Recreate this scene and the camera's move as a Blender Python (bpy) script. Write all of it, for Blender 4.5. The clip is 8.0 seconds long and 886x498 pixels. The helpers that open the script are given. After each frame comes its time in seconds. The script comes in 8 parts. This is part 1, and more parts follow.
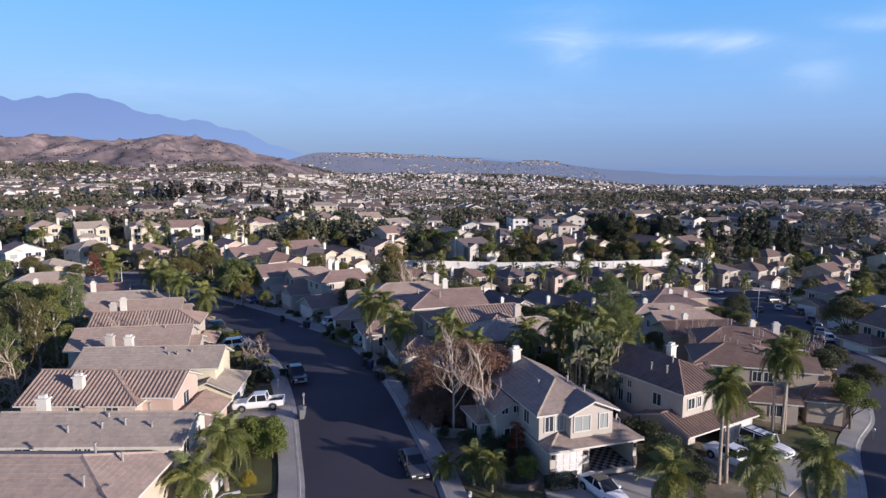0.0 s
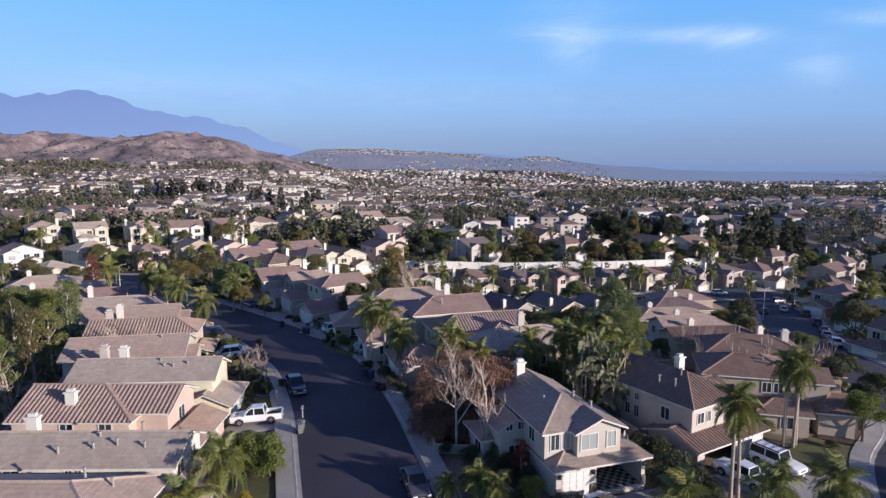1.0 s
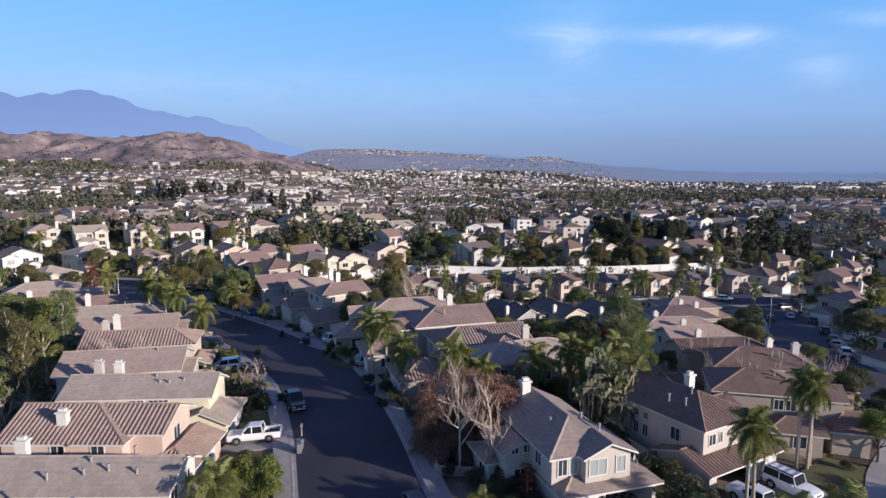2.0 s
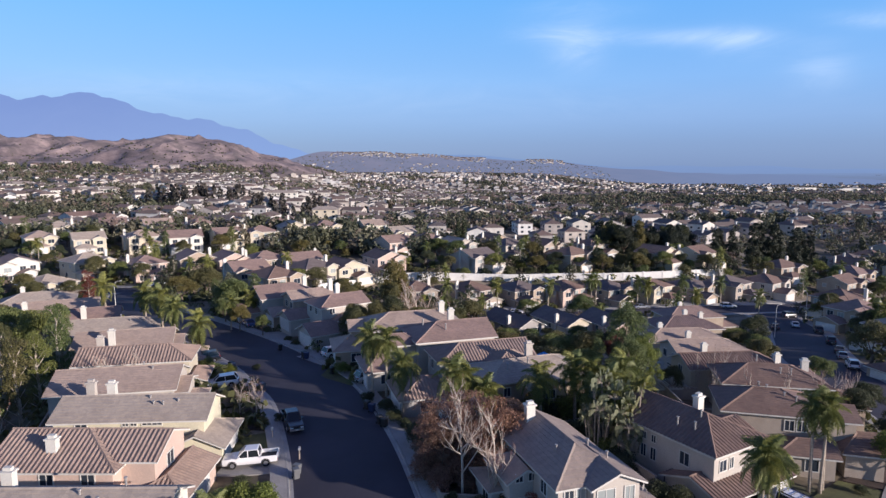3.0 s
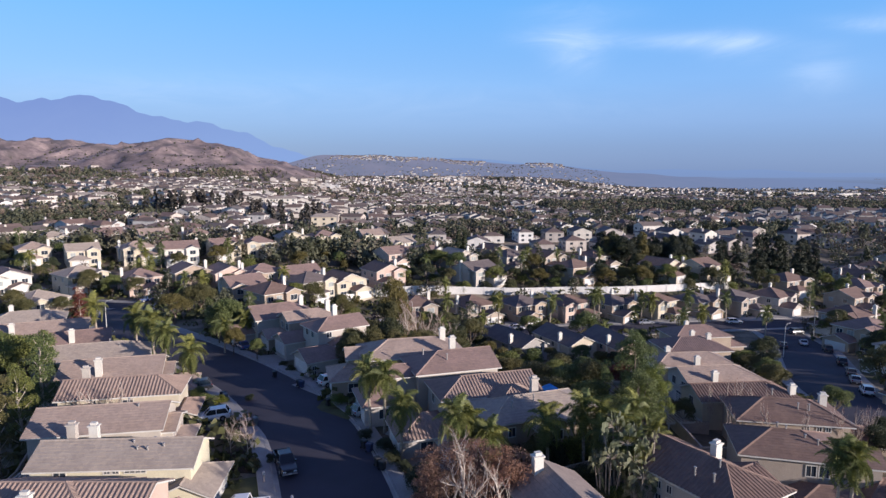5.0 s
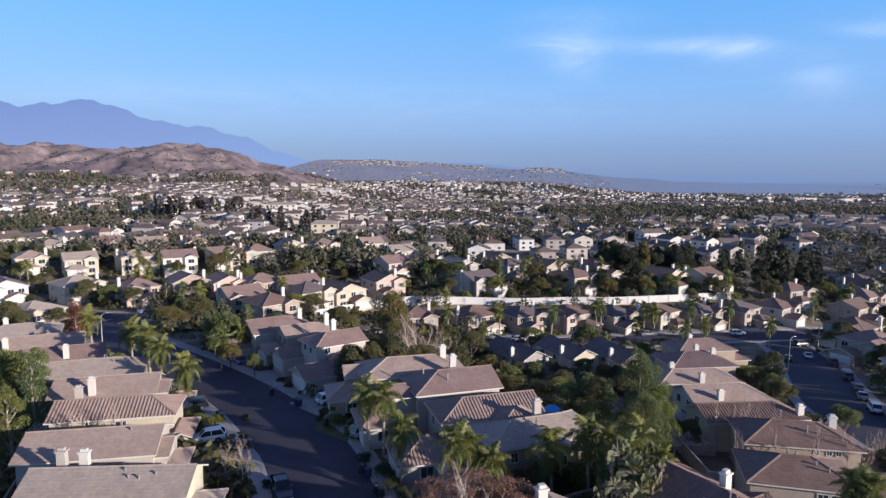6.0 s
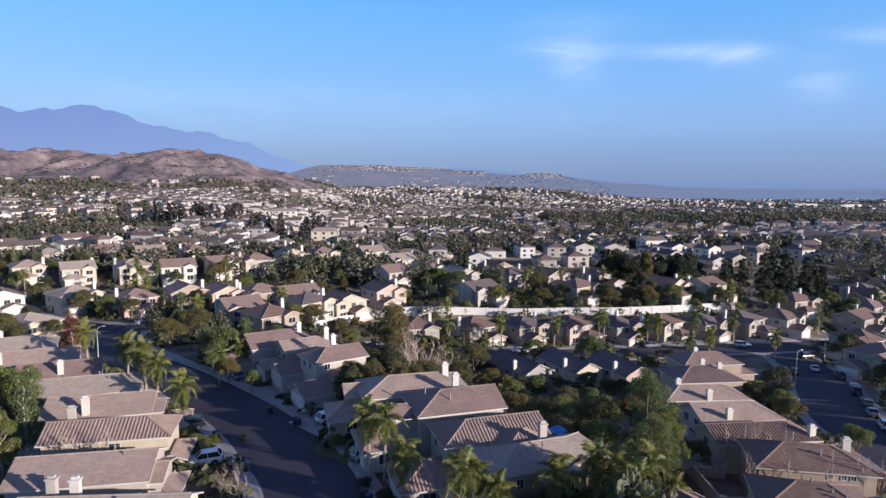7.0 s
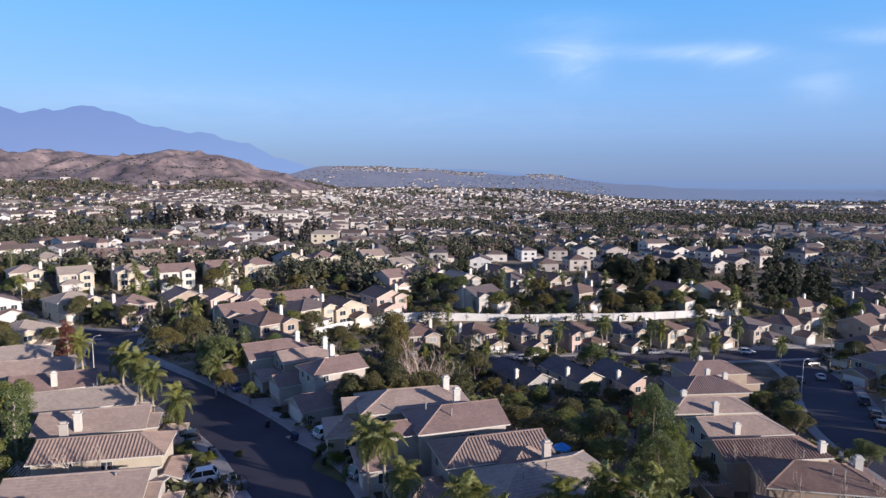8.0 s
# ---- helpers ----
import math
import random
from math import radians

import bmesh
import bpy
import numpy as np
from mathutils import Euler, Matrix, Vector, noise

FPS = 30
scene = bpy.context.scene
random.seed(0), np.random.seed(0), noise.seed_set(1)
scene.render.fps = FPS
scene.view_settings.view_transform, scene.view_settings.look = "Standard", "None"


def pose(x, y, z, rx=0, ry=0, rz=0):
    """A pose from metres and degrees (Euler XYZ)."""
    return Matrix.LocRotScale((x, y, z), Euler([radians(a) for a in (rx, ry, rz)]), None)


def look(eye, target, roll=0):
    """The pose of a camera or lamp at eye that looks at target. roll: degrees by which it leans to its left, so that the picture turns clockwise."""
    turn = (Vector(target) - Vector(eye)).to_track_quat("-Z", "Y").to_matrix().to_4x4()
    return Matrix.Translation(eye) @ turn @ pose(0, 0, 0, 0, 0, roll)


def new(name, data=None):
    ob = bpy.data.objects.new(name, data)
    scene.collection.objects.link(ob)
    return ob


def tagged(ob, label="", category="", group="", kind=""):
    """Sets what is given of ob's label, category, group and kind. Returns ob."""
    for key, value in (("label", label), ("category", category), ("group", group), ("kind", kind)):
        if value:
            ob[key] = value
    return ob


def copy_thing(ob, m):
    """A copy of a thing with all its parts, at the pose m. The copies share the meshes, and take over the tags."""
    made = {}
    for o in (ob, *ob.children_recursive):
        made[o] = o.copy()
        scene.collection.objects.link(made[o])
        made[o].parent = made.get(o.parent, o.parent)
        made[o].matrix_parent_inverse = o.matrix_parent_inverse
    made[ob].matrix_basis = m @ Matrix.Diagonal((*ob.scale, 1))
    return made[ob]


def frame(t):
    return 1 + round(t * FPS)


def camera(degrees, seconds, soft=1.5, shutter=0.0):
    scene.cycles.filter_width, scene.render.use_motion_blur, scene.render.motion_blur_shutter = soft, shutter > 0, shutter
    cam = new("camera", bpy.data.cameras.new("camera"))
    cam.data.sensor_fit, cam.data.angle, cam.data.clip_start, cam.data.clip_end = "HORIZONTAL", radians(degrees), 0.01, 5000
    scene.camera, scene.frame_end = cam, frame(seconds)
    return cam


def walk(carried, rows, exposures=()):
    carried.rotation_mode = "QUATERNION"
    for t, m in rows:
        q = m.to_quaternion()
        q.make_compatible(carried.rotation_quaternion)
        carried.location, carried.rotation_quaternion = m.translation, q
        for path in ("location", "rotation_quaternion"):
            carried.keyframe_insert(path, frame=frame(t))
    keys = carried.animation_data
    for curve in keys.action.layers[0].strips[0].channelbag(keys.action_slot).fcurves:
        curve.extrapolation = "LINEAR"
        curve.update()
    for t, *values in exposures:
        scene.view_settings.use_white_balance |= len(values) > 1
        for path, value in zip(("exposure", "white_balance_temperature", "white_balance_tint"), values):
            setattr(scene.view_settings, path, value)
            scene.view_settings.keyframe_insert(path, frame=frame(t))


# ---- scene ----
cam = camera(70.0, 8.0, soft=1.4)
PATH = [
    (0, (0.234, -1.134, 25.731), (0.237, 0.85, 25.48), 0.1),
    (0.5, (0.187, -0.183, 26.291), (0.19, 1.8, 26.036), 0.0),
    (1, (0.157, 0.792, 26.881), (0.156, 2.774, 26.618), 0.0),
    (1.5, (0.091, 1.828, 27.444), (0.085, 3.81, 27.179), 0.1),
    (3, (-0.114, 4.781, 29.437), (-0.122, 6.764, 29.18), 0.0),
    (3.5, (-0.145, 5.85, 30.123), (-0.152, 7.832, 29.858), 0.1),
    (4, (-0.184, 6.868, 30.764), (-0.191, 8.851, 30.502), 0.1),
    (4.5, (-0.28, 7.89, 31.462), (-0.286, 9.874, 31.206), 0.1),
    (5, (-0.385, 8.845, 32.166), (-0.391, 10.83, 31.918), 0.1),
    (6.5, (-0.565, 11.787, 34.313), (-0.572, 13.775, 34.087), 0.2),
    (7, (-0.803, 12.874, 34.895), (-0.81, 14.862, 34.677), 0.2),
    (7.5, (-0.96, 13.9, 35.55), (-0.967, 15.888, 35.333), 0.2),
    (8, (-0.864, 15.042, 36.127), (-0.873, 17.03, 35.911), 0.2),
]
walk(cam, [(t, look(eye, target, roll)) for t, eye, target, roll in PATH])

# ---- light: low winter sun from the right and behind, clear hazy sky ----
SUN_AZ, SUN_EL = radians(-29), radians(12.3)
sun_way = Vector((math.cos(SUN_EL) * math.cos(SUN_AZ), math.cos(SUN_EL) * math.sin(SUN_AZ), math.sin(SUN_EL)))
sun = new("sun", bpy.data.lights.new("sun", "SUN"))
sun.data.energy, sun.data.angle, sun.data.color = 4.7, radians(0.6), (1.0, 0.875, 0.82)
sun.matrix_world = look(sun_way * 100, (0, 0, 0))
scene.view_settings.exposure = 0.47

world = bpy.data.worlds.new("sky")
scene.world = world
world.use_nodes = True


class Nodes:
    """Short-hand for building node trees."""

    def __init__(self, tree):
        self.tree = tree
        tree.nodes.clear()

    def add(self, kind, **props):
        n = self.tree.nodes.new(kind)
        for k, v in props.items():
            setattr(n, k, v)
        return n

    def link(self, a, b):
        self.tree.links.new(a, b)

    def put(self, socket, value):
        if isinstance(value, bpy.types.NodeSocket):
            self.tree.links.new(value, socket)
        else:
            socket.default_value = value

    def math(self, op, a, b=0.0, clamp=False):
        n = self.add("ShaderNodeMath", operation=op, use_clamp=clamp)
        self.put(n.inputs[0], a)
        self.put(n.inputs[1], b)
        return n.outputs[0]

    def mix(self, fac, a, b, blend="MIX"):
        n = self.add("ShaderNodeMix", data_type="RGBA", blend_type=blend)
        self.put(n.inputs[0], fac)
        self.put(n.inputs[6], (*a, 1) if isinstance(a, tuple) and len(a) == 3 else a)
        self.put(n.inputs[7], (*b, 1) if isinstance(b, tuple) and len(b) == 3 else b)
        return n.outputs[2]

    def noise(self, vec, scale, detail=4.0, rough=0.55, distort=0.0):
        n = self.add("ShaderNodeTexNoise")
        self.put(n.inputs["Vector"], vec)
        n.inputs["Scale"].default_value, n.inputs["Detail"].default_value = scale, detail
        n.inputs["Roughness"].default_value, n.inputs["Distortion"].default_value = rough, distort
        return n.outputs["Fac"]

    def ramp(self, fac, stops):
        n = self.add("ShaderNodeValToRGB")
        self.put(n.inputs[0], fac)
        e = n.color_ramp.elements
        while len(e) < len(stops):
            e.new(0.5)
        for el, (p, c) in zip(e, stops):
            el.position, el.color = p, (*c, 1)
        return n.outputs[0]


def build_sky():
    k = Nodes(world.node_tree)
    sky = k.add("ShaderNodeTexSky", sky_type="NISHITA", sun_disc=False)
    sky.sun_elevation, sky.sun_rotation = SUN_EL, radians(90) - SUN_AZ
    sky.air_density, sky.dust_density, sky.ozone_density = 1.0, 0.6, 3.0
    way = k.add("ShaderNodeTexCoord").outputs["Generated"]
    xyz = k.add("ShaderNodeSeparateXYZ")
    k.link(way, xyz.inputs[0])
    up = xyz.outputs[2]
    # the low band of valley haze, blue-violet, and the bright blue above it
    band = k.ramp(up, [(0.0, (0.158, 0.244, 0.45)), (0.035, (0.172, 0.276, 0.515)), (0.07, (0.195, 0.333, 0.625)), (0.13, (0.19, 0.385, 0.74)), (0.25, (0.115, 0.355, 0.77)), (0.36, (0.085, 0.185, 0.47)), (0.6, (0.06, 0.088, 0.26)), (1.0, (0.046, 0.062, 0.20))])
    base = k.mix(0.85, k.mix(1.0, sky.outputs[0], (0.10, 0.10, 0.10), "MULTIPLY"), band)
    # brighter away from the sun's side of the view
    base = k.mix(k.math("MULTIPLY", k.math("ADD", k.math("MULTIPLY", xyz.outputs[0], -1.0), 0.35), 0.75, clamp=True), base, k.mix(1.0, base, (1.22, 1.16, 1.06), "MULTIPLY"))
    # thin streaks of cirrus
    flat = k.add("ShaderNodeMapping")
    k.link(way, flat.inputs[0])
    flat.inputs["Scale"].default_value = (1.7, 1.0, 6.0)
    flat.inputs["Rotation"].default_value = (0, radians(9), 0)
    streak = k.noise(flat.outputs[0], 4.2, 8, 0.66, 1.2)
    veil = k.ramp(streak, [(0.34, (0, 0, 0)), (0.72, (1, 1, 1))])
    here = 0.0
    for px, pz, wx, wz, amount in ((0.185, 0.200, 0.065, 0.014, 1.0), (0.20, 0.176, 0.038, 0.026, 0.8), (0.40, 0.196, 0.12, 0.012, 0.9), (0.45, 0.188, 0.05, 0.020, 0.7), (0.575, 0.150, 0.045, 0.028, 0.75), (0.66, 0.222, 0.07, 0.011, 1.0), (0.72, 0.24, 0.05, 0.012, 0.7), (-0.45, 0.125, 0.30, 0.022, 0.32), (0.20, 0.235, 0.08, 0.02, 0.35), (0.0, 0.10, 0.5, 0.03, 0.2)):
        dx = k.math("DIVIDE", k.math("SUBTRACT", k.math("DIVIDE", xyz.outputs[0], k.math("MAXIMUM", xyz.outputs[1], 0.05)), px), wx)
        dz = k.math("DIVIDE", k.math("SUBTRACT", k.math("DIVIDE", up, k.math("MAXIMUM", xyz.outputs[1], 0.05)), pz), wz)
        r2 = k.math("ADD", k.math("MULTIPLY", dx, dx), k.math("MULTIPLY", dz, dz))
        blob = k.math("MULTIPLY", k.math("POWER", 2.718, k.math("MULTIPLY", r2, -1.0)), amount)
        here = k.math("ADD", here, blob) if here else blob
    front = k.math("GREATER_THAN", xyz.outputs[1], 0.05)
    cloud = k.math("MULTIPLY", k.math("MULTIPLY", here, front), k.math("ADD", k.math("MULTIPLY", veil, 0.8), 0.25), clamp=True)
    colour = k.mix(k.math("MULTIPLY", cloud, 0.52), base, (0.54, 0.66, 0.87))
    bg = k.add("ShaderNodeBackground")
    k.link(colour, bg.inputs[0])
    bg.inputs[1].default_value = 1.0
    k.link(bg.outputs[0], k.add("ShaderNodeOutputWorld").inputs[0])


build_sky()


# ---- materials ----
def surf(name, col, col2=None, scale=0.6, fine=9.0, rough=0.85, bump=0.15, bump_scale=None, metal=0.0, per=None, spread=0.25, stretch=(1, 1, 1), detail=5.0, coat=0.0, mid=(0.35, 0.68)):
    """A surface with large stains and fine grain; per: 'object' or 'island' varies pieces among themselves."""
    m = bpy.data.materials.new(name)
    m.use_nodes = True
    k = Nodes(m.node_tree)
    col2 = col2 or tuple(c * 0.72 for c in col)
    coords = k.add("ShaderNodeTexCoord").outputs["Object"]
    mp = k.add("ShaderNodeMapping")
    k.link(coords, mp.inputs[0])
    mp.inputs["Scale"].default_value = stretch
    v = mp.outputs[0]
    big = k.noise(v, scale, detail, 0.6, 0.3)
    small = k.noise(v, fine, 3.0, 0.7)
    c = k.ramp(big, [(mid[0], col2), (mid[1], col)])
    c = k.mix(0.55, c, k.ramp(small, [(0.3, (0.55, 0.55, 0.55)), (0.7, (1.2, 1.2, 1.2))]), "MULTIPLY")
    if per:
        rnd = k.add("ShaderNodeObjectInfo").outputs["Random"] if per == "object" else k.add("ShaderNodeNewGeometry").outputs["Random Per Island"]
        lo, hi = 1 - spread, 1 + spread
        c = k.mix(1.0, c, k.ramp(rnd, [(0.0, (lo, lo * 0.98, lo * 0.95)), (0.5, (1, 1, 1)), (1.0, (hi, hi * 1.02, hi * 0.96))]), "MULTIPLY")
    b = k.add("ShaderNodeBsdfPrincipled")
    k.link(c, b.inputs["Base Color"])
    b.inputs["Roughness"].default_value, b.inputs["Metallic"].default_value = rough, metal
    b.inputs["Coat Weight"].default_value = coat
    if bump:
        bp = k.add("ShaderNodeBump")
        bp.inputs["Strength"].default_value, bp.inputs["Distance"].default_value = bump, 0.05
        k.link(k.noise(v, bump_scale or fine * 1.5, 4.0, 0.65), bp.inputs["Height"])
        k.link(bp.outputs[0], b.inputs["Normal"])
    k.link(b.outputs[0], k.add("ShaderNodeOutputMaterial").inputs[0])
    return m


def leafy(name, dark, light, spread=0.5, trans=0.25):
    """Leaves: two greens varied leaf by leaf, some light passing through."""
    m = bpy.data.materials.new(name)
    m.use_nodes = True
    k = Nodes(m.node_tree)
    rnd = k.add("ShaderNodeNewGeometry").outputs["Random Per Island"]
    ob = k.add("ShaderNodeObjectInfo").outputs["Random"]
    coords = k.add("ShaderNodeTexCoord").outputs["Object"]
    patch = k.noise(coords, 0.7, 3)
    f = k.math("ADD", k.math("MULTIPLY", rnd, spread), k.math("MULTIPLY", patch, 1 - spread), clamp=True)
    c = k.ramp(f, [(0.15, dark), (0.8, light)])
    c = k.mix(1.0, c, k.ramp(ob, [(0.0, (0.72, 0.8, 0.8)), (0.5, (1, 1, 1)), (1.0, (1.25, 1.12, 0.85))]), "MULTIPLY")
    d = k.add("ShaderNodeBsdfPrincipled")
    k.link(c, d.inputs["Base Color"])
    d.inputs["Roughness"].default_value = 0.6
    t = k.add("ShaderNodeBsdfTranslucent")
    k.link(c, t.inputs[0])
    mx = k.add("ShaderNodeMixShader")
    mx.inputs[0].default_value = trans
    k.link(d.outputs[0], mx.inputs[1])
    k.link(t.outputs[0], mx.inputs[2])
    k.link(mx.outputs[0], k.add("ShaderNodeOutputMaterial").inputs[0])
    return m


def plain(name, col, rough=0.5, metal=0.0, emit=0.0, coat=0.0):
    m = bpy.data.materials.new(name)
    m.use_nodes = True
    b = m.node_tree.nodes["Principled BSDF"]
    b.inputs["Base Color"].default_value, b.inputs["Roughness"].default_value, b.inputs["Metallic"].default_value = (*col, 1), rough, metal
    b.inputs["Coat Weight"].default_value = coat
    return m


def roof_mat(name, col, col2):
    """Concrete roof tiles: tone changes tile by tile along each course, with weather streaks."""
    m = bpy.data.materials.new(name)
    m.use_nodes = True
    k = Nodes(m.node_tree)
    v = k.add("ShaderNodeTexCoord").outputs["Object"]
    cell = k.add("ShaderNodeTexVoronoi")
    cell.inputs["Scale"].default_value = 2.8
    k.link(v, cell.inputs["Vector"])
    sep = k.add("ShaderNodeSeparateColor")
    k.link(cell.outputs["Color"], sep.inputs[0])
    big = k.noise(v, 0.35, 5, 0.6, 0.4)
    c = k.ramp(big, [(0.32, col2), (0.7, col)])
    c = k.mix(1.0, c, k.ramp(sep.outputs[0], [(0.0, (0.88, 0.88, 0.89)), (0.6, (1, 1, 1)), (1.0, (1.08, 1.06, 1.03))]), "MULTIPLY")
    c = k.mix(0.5, c, k.ramp(k.noise(v, 14, 3, 0.7), [(0.3, (0.6, 0.6, 0.6)), (0.7, (1.2, 1.2, 1.2))]), "MULTIPLY")
    b = k.add("ShaderNodeBsdfPrincipled")
    k.link(c, b.inputs["Base Color"])
    b.inputs["Roughness"].default_value = 0.82
    bp = k.add("ShaderNodeBump")
    bp.inputs["Strength"].default_value, bp.inputs["Distance"].default_value = 0.25, 0.04
    k.link(cell.outputs["Distance"], bp.inputs["Height"])
    k.link(bp.outputs[0], b.inputs["Normal"])
    k.link(b.outputs[0], k.add("ShaderNodeOutputMaterial").inputs[0])
    return m


ROOF = {
    "taupe": roof_mat("roof_taupe", (0.37, 0.295, 0.245), (0.29, 0.235, 0.20)),
    "grey": roof_mat("roof_grey_brown", (0.455, 0.382, 0.315), (0.378, 0.316, 0.26)),
    "tan": roof_mat("roof_tan", (0.455, 0.352, 0.287), (0.37, 0.284, 0.23)),
    "brown": roof_mat("roof_brown", (0.25, 0.17, 0.135), (0.19, 0.125, 0.10)),
    "clay": roof_mat("roof_clay", (0.365, 0.27, 0.217), (0.282, 0.205, 0.167)),
    "slate": roof_mat("roof_slate", (0.195, 0.16, 0.15), (0.14, 0.115, 0.11)),
    "rose": roof_mat("roof_rose", (0.345, 0.24, 0.205), (0.26, 0.185, 0.155)),
}
WALL = {
    "bright": surf("stucco_bright", (0.74, 0.71, 0.63), (0.65, 0.62, 0.55), 0.4, 18, 0.9, 0.25),
    "sand": surf("stucco_sand", (0.46, 0.39, 0.32), (0.38, 0.32, 0.265), 0.4, 18, 0.9, 0.25),
    "white": surf("stucco_white", (0.55, 0.50, 0.44), (0.47, 0.425, 0.37), 0.4, 18, 0.9, 0.25),
    "cream": surf("stucco_cream", (0.62, 0.55, 0.42), (0.53, 0.47, 0.36), 0.4, 18, 0.9, 0.25),
    "tan": surf("stucco_tan", (0.47, 0.38, 0.29), (0.39, 0.31, 0.24), 0.4, 18, 0.9, 0.25),
    "pink": surf("stucco_pink", (0.64, 0.485, 0.40), (0.55, 0.415, 0.345), 0.4, 18, 0.9, 0.25),
    "grey": surf("stucco_grey", (0.41, 0.385, 0.36), (0.33, 0.31, 0.29), 0.4, 18, 0.9, 0.25),
    "yellow": surf("stucco_yellow", (0.72, 0.67, 0.49), (0.63, 0.58, 0.43), 0.4, 18, 0.9, 0.25),
}
TRIM = surf("trim_white", (0.70, 0.68, 0.63), (0.60, 0.58, 0.53), 0.8, 12, 0.6, 0.05)
TRIM_TAN = surf("trim_tan", (0.52, 0.44, 0.36), (0.44, 0.36, 0.30), 0.8, 12, 0.6, 0.05)
GLASS = plain("window_glass", (0.035, 0.045, 0.06), 0.06)
BLIND = plain("window_blind", (0.30, 0.33, 0.32), 0.3)
DOOR = surf("garage_door_white", (0.74, 0.73, 0.70), (0.66, 0.65, 0.62), 0.7, 10, 0.5, 0.05)
STONE = surf("stone_facing", (0.20, 0.175, 0.15), (0.10, 0.09, 0.085), 3.0, 14, 0.9, 0.5)
DARK = plain("dark_inside", (0.03, 0.03, 0.035), 0.9)
METAL = plain("vent_metal", (0.38, 0.36, 0.34), 0.5, 0.4)
# grey asphalt with the blue-violet of skylit shade mixed into its colour
ASPHALT = surf("asphalt", (0.060, 0.057, 0.078), (0.043, 0.041, 0.057), 0.12, 30, 0.88, 0.3, stretch=(1, 1, 1))
CONCRETE = surf("concrete", (0.40, 0.38, 0.355), (0.31, 0.295, 0.275), 0.35, 14, 0.85, 0.15)
KERB = surf("kerb_concrete", (0.42, 0.405, 0.38), (0.31, 0.30, 0.285), 0.6, 14, 0.85, 0.15)
LAWN = surf("lawn", (0.125, 0.135, 0.045), (0.085, 0.08, 0.035), 0.4, 14, 0.95, 0.5)
MULCH = surf("mulch", (0.085, 0.055, 0.04), (0.05, 0.035, 0.028), 0.8, 14, 0.95, 0.5)
BARK = surf("bark", (0.22, 0.17, 0.13), (0.13, 0.10, 0.08), 2, 20, 0.9, 0.5, stretch=(1, 1, 0.3))
PALE_BARK = surf("pale_bark", (0.62, 0.54, 0.46), (0.44, 0.37, 0.31), 2, 16, 0.85, 0.4, stretch=(1, 1, 0.3))
TWIG = surf("red_twigs", (0.32, 0.155, 0.11), (0.22, 0.10, 0.075), 3, 20, 0.9, 0.2, per="island", spread=0.3)
LEAF = {
    "green": leafy("leaf_green", (0.05, 0.068, 0.023), (0.22, 0.255, 0.082)),
    "dark": leafy("leaf_dark", (0.028, 0.038, 0.02), (0.092, 0.105, 0.048)),
    "conifer": leafy("leaf_conifer", (0.016, 0.022, 0.014), (0.046, 0.056, 0.03), 0.3, 0.1),
    "olive": leafy("leaf_olive", (0.06, 0.062, 0.022), (0.19, 0.17, 0.065)),
    "bright": leafy("leaf_bright", (0.06, 0.085, 0.016), (0.25, 0.28, 0.055)),
    "yellow": leafy("leaf_yellow", (0.14, 0.12, 0.012), (0.42, 0.33, 0.03)),
    "russet": leafy("leaf_russet", (0.15, 0.082, 0.058), (0.36, 0.205, 0.145)),
    "red": leafy("leaf_red", (0.10, 0.025, 0.018), (0.28, 0.075, 0.045)),
    "pale": leafy("leaf_pale", (0.10, 0.11, 0.055), (0.28, 0.28, 0.165)),
    "palm": leafy("palm_frond", (0.075, 0.092, 0.028), (0.28, 0.30, 0.095), 0.6),
}


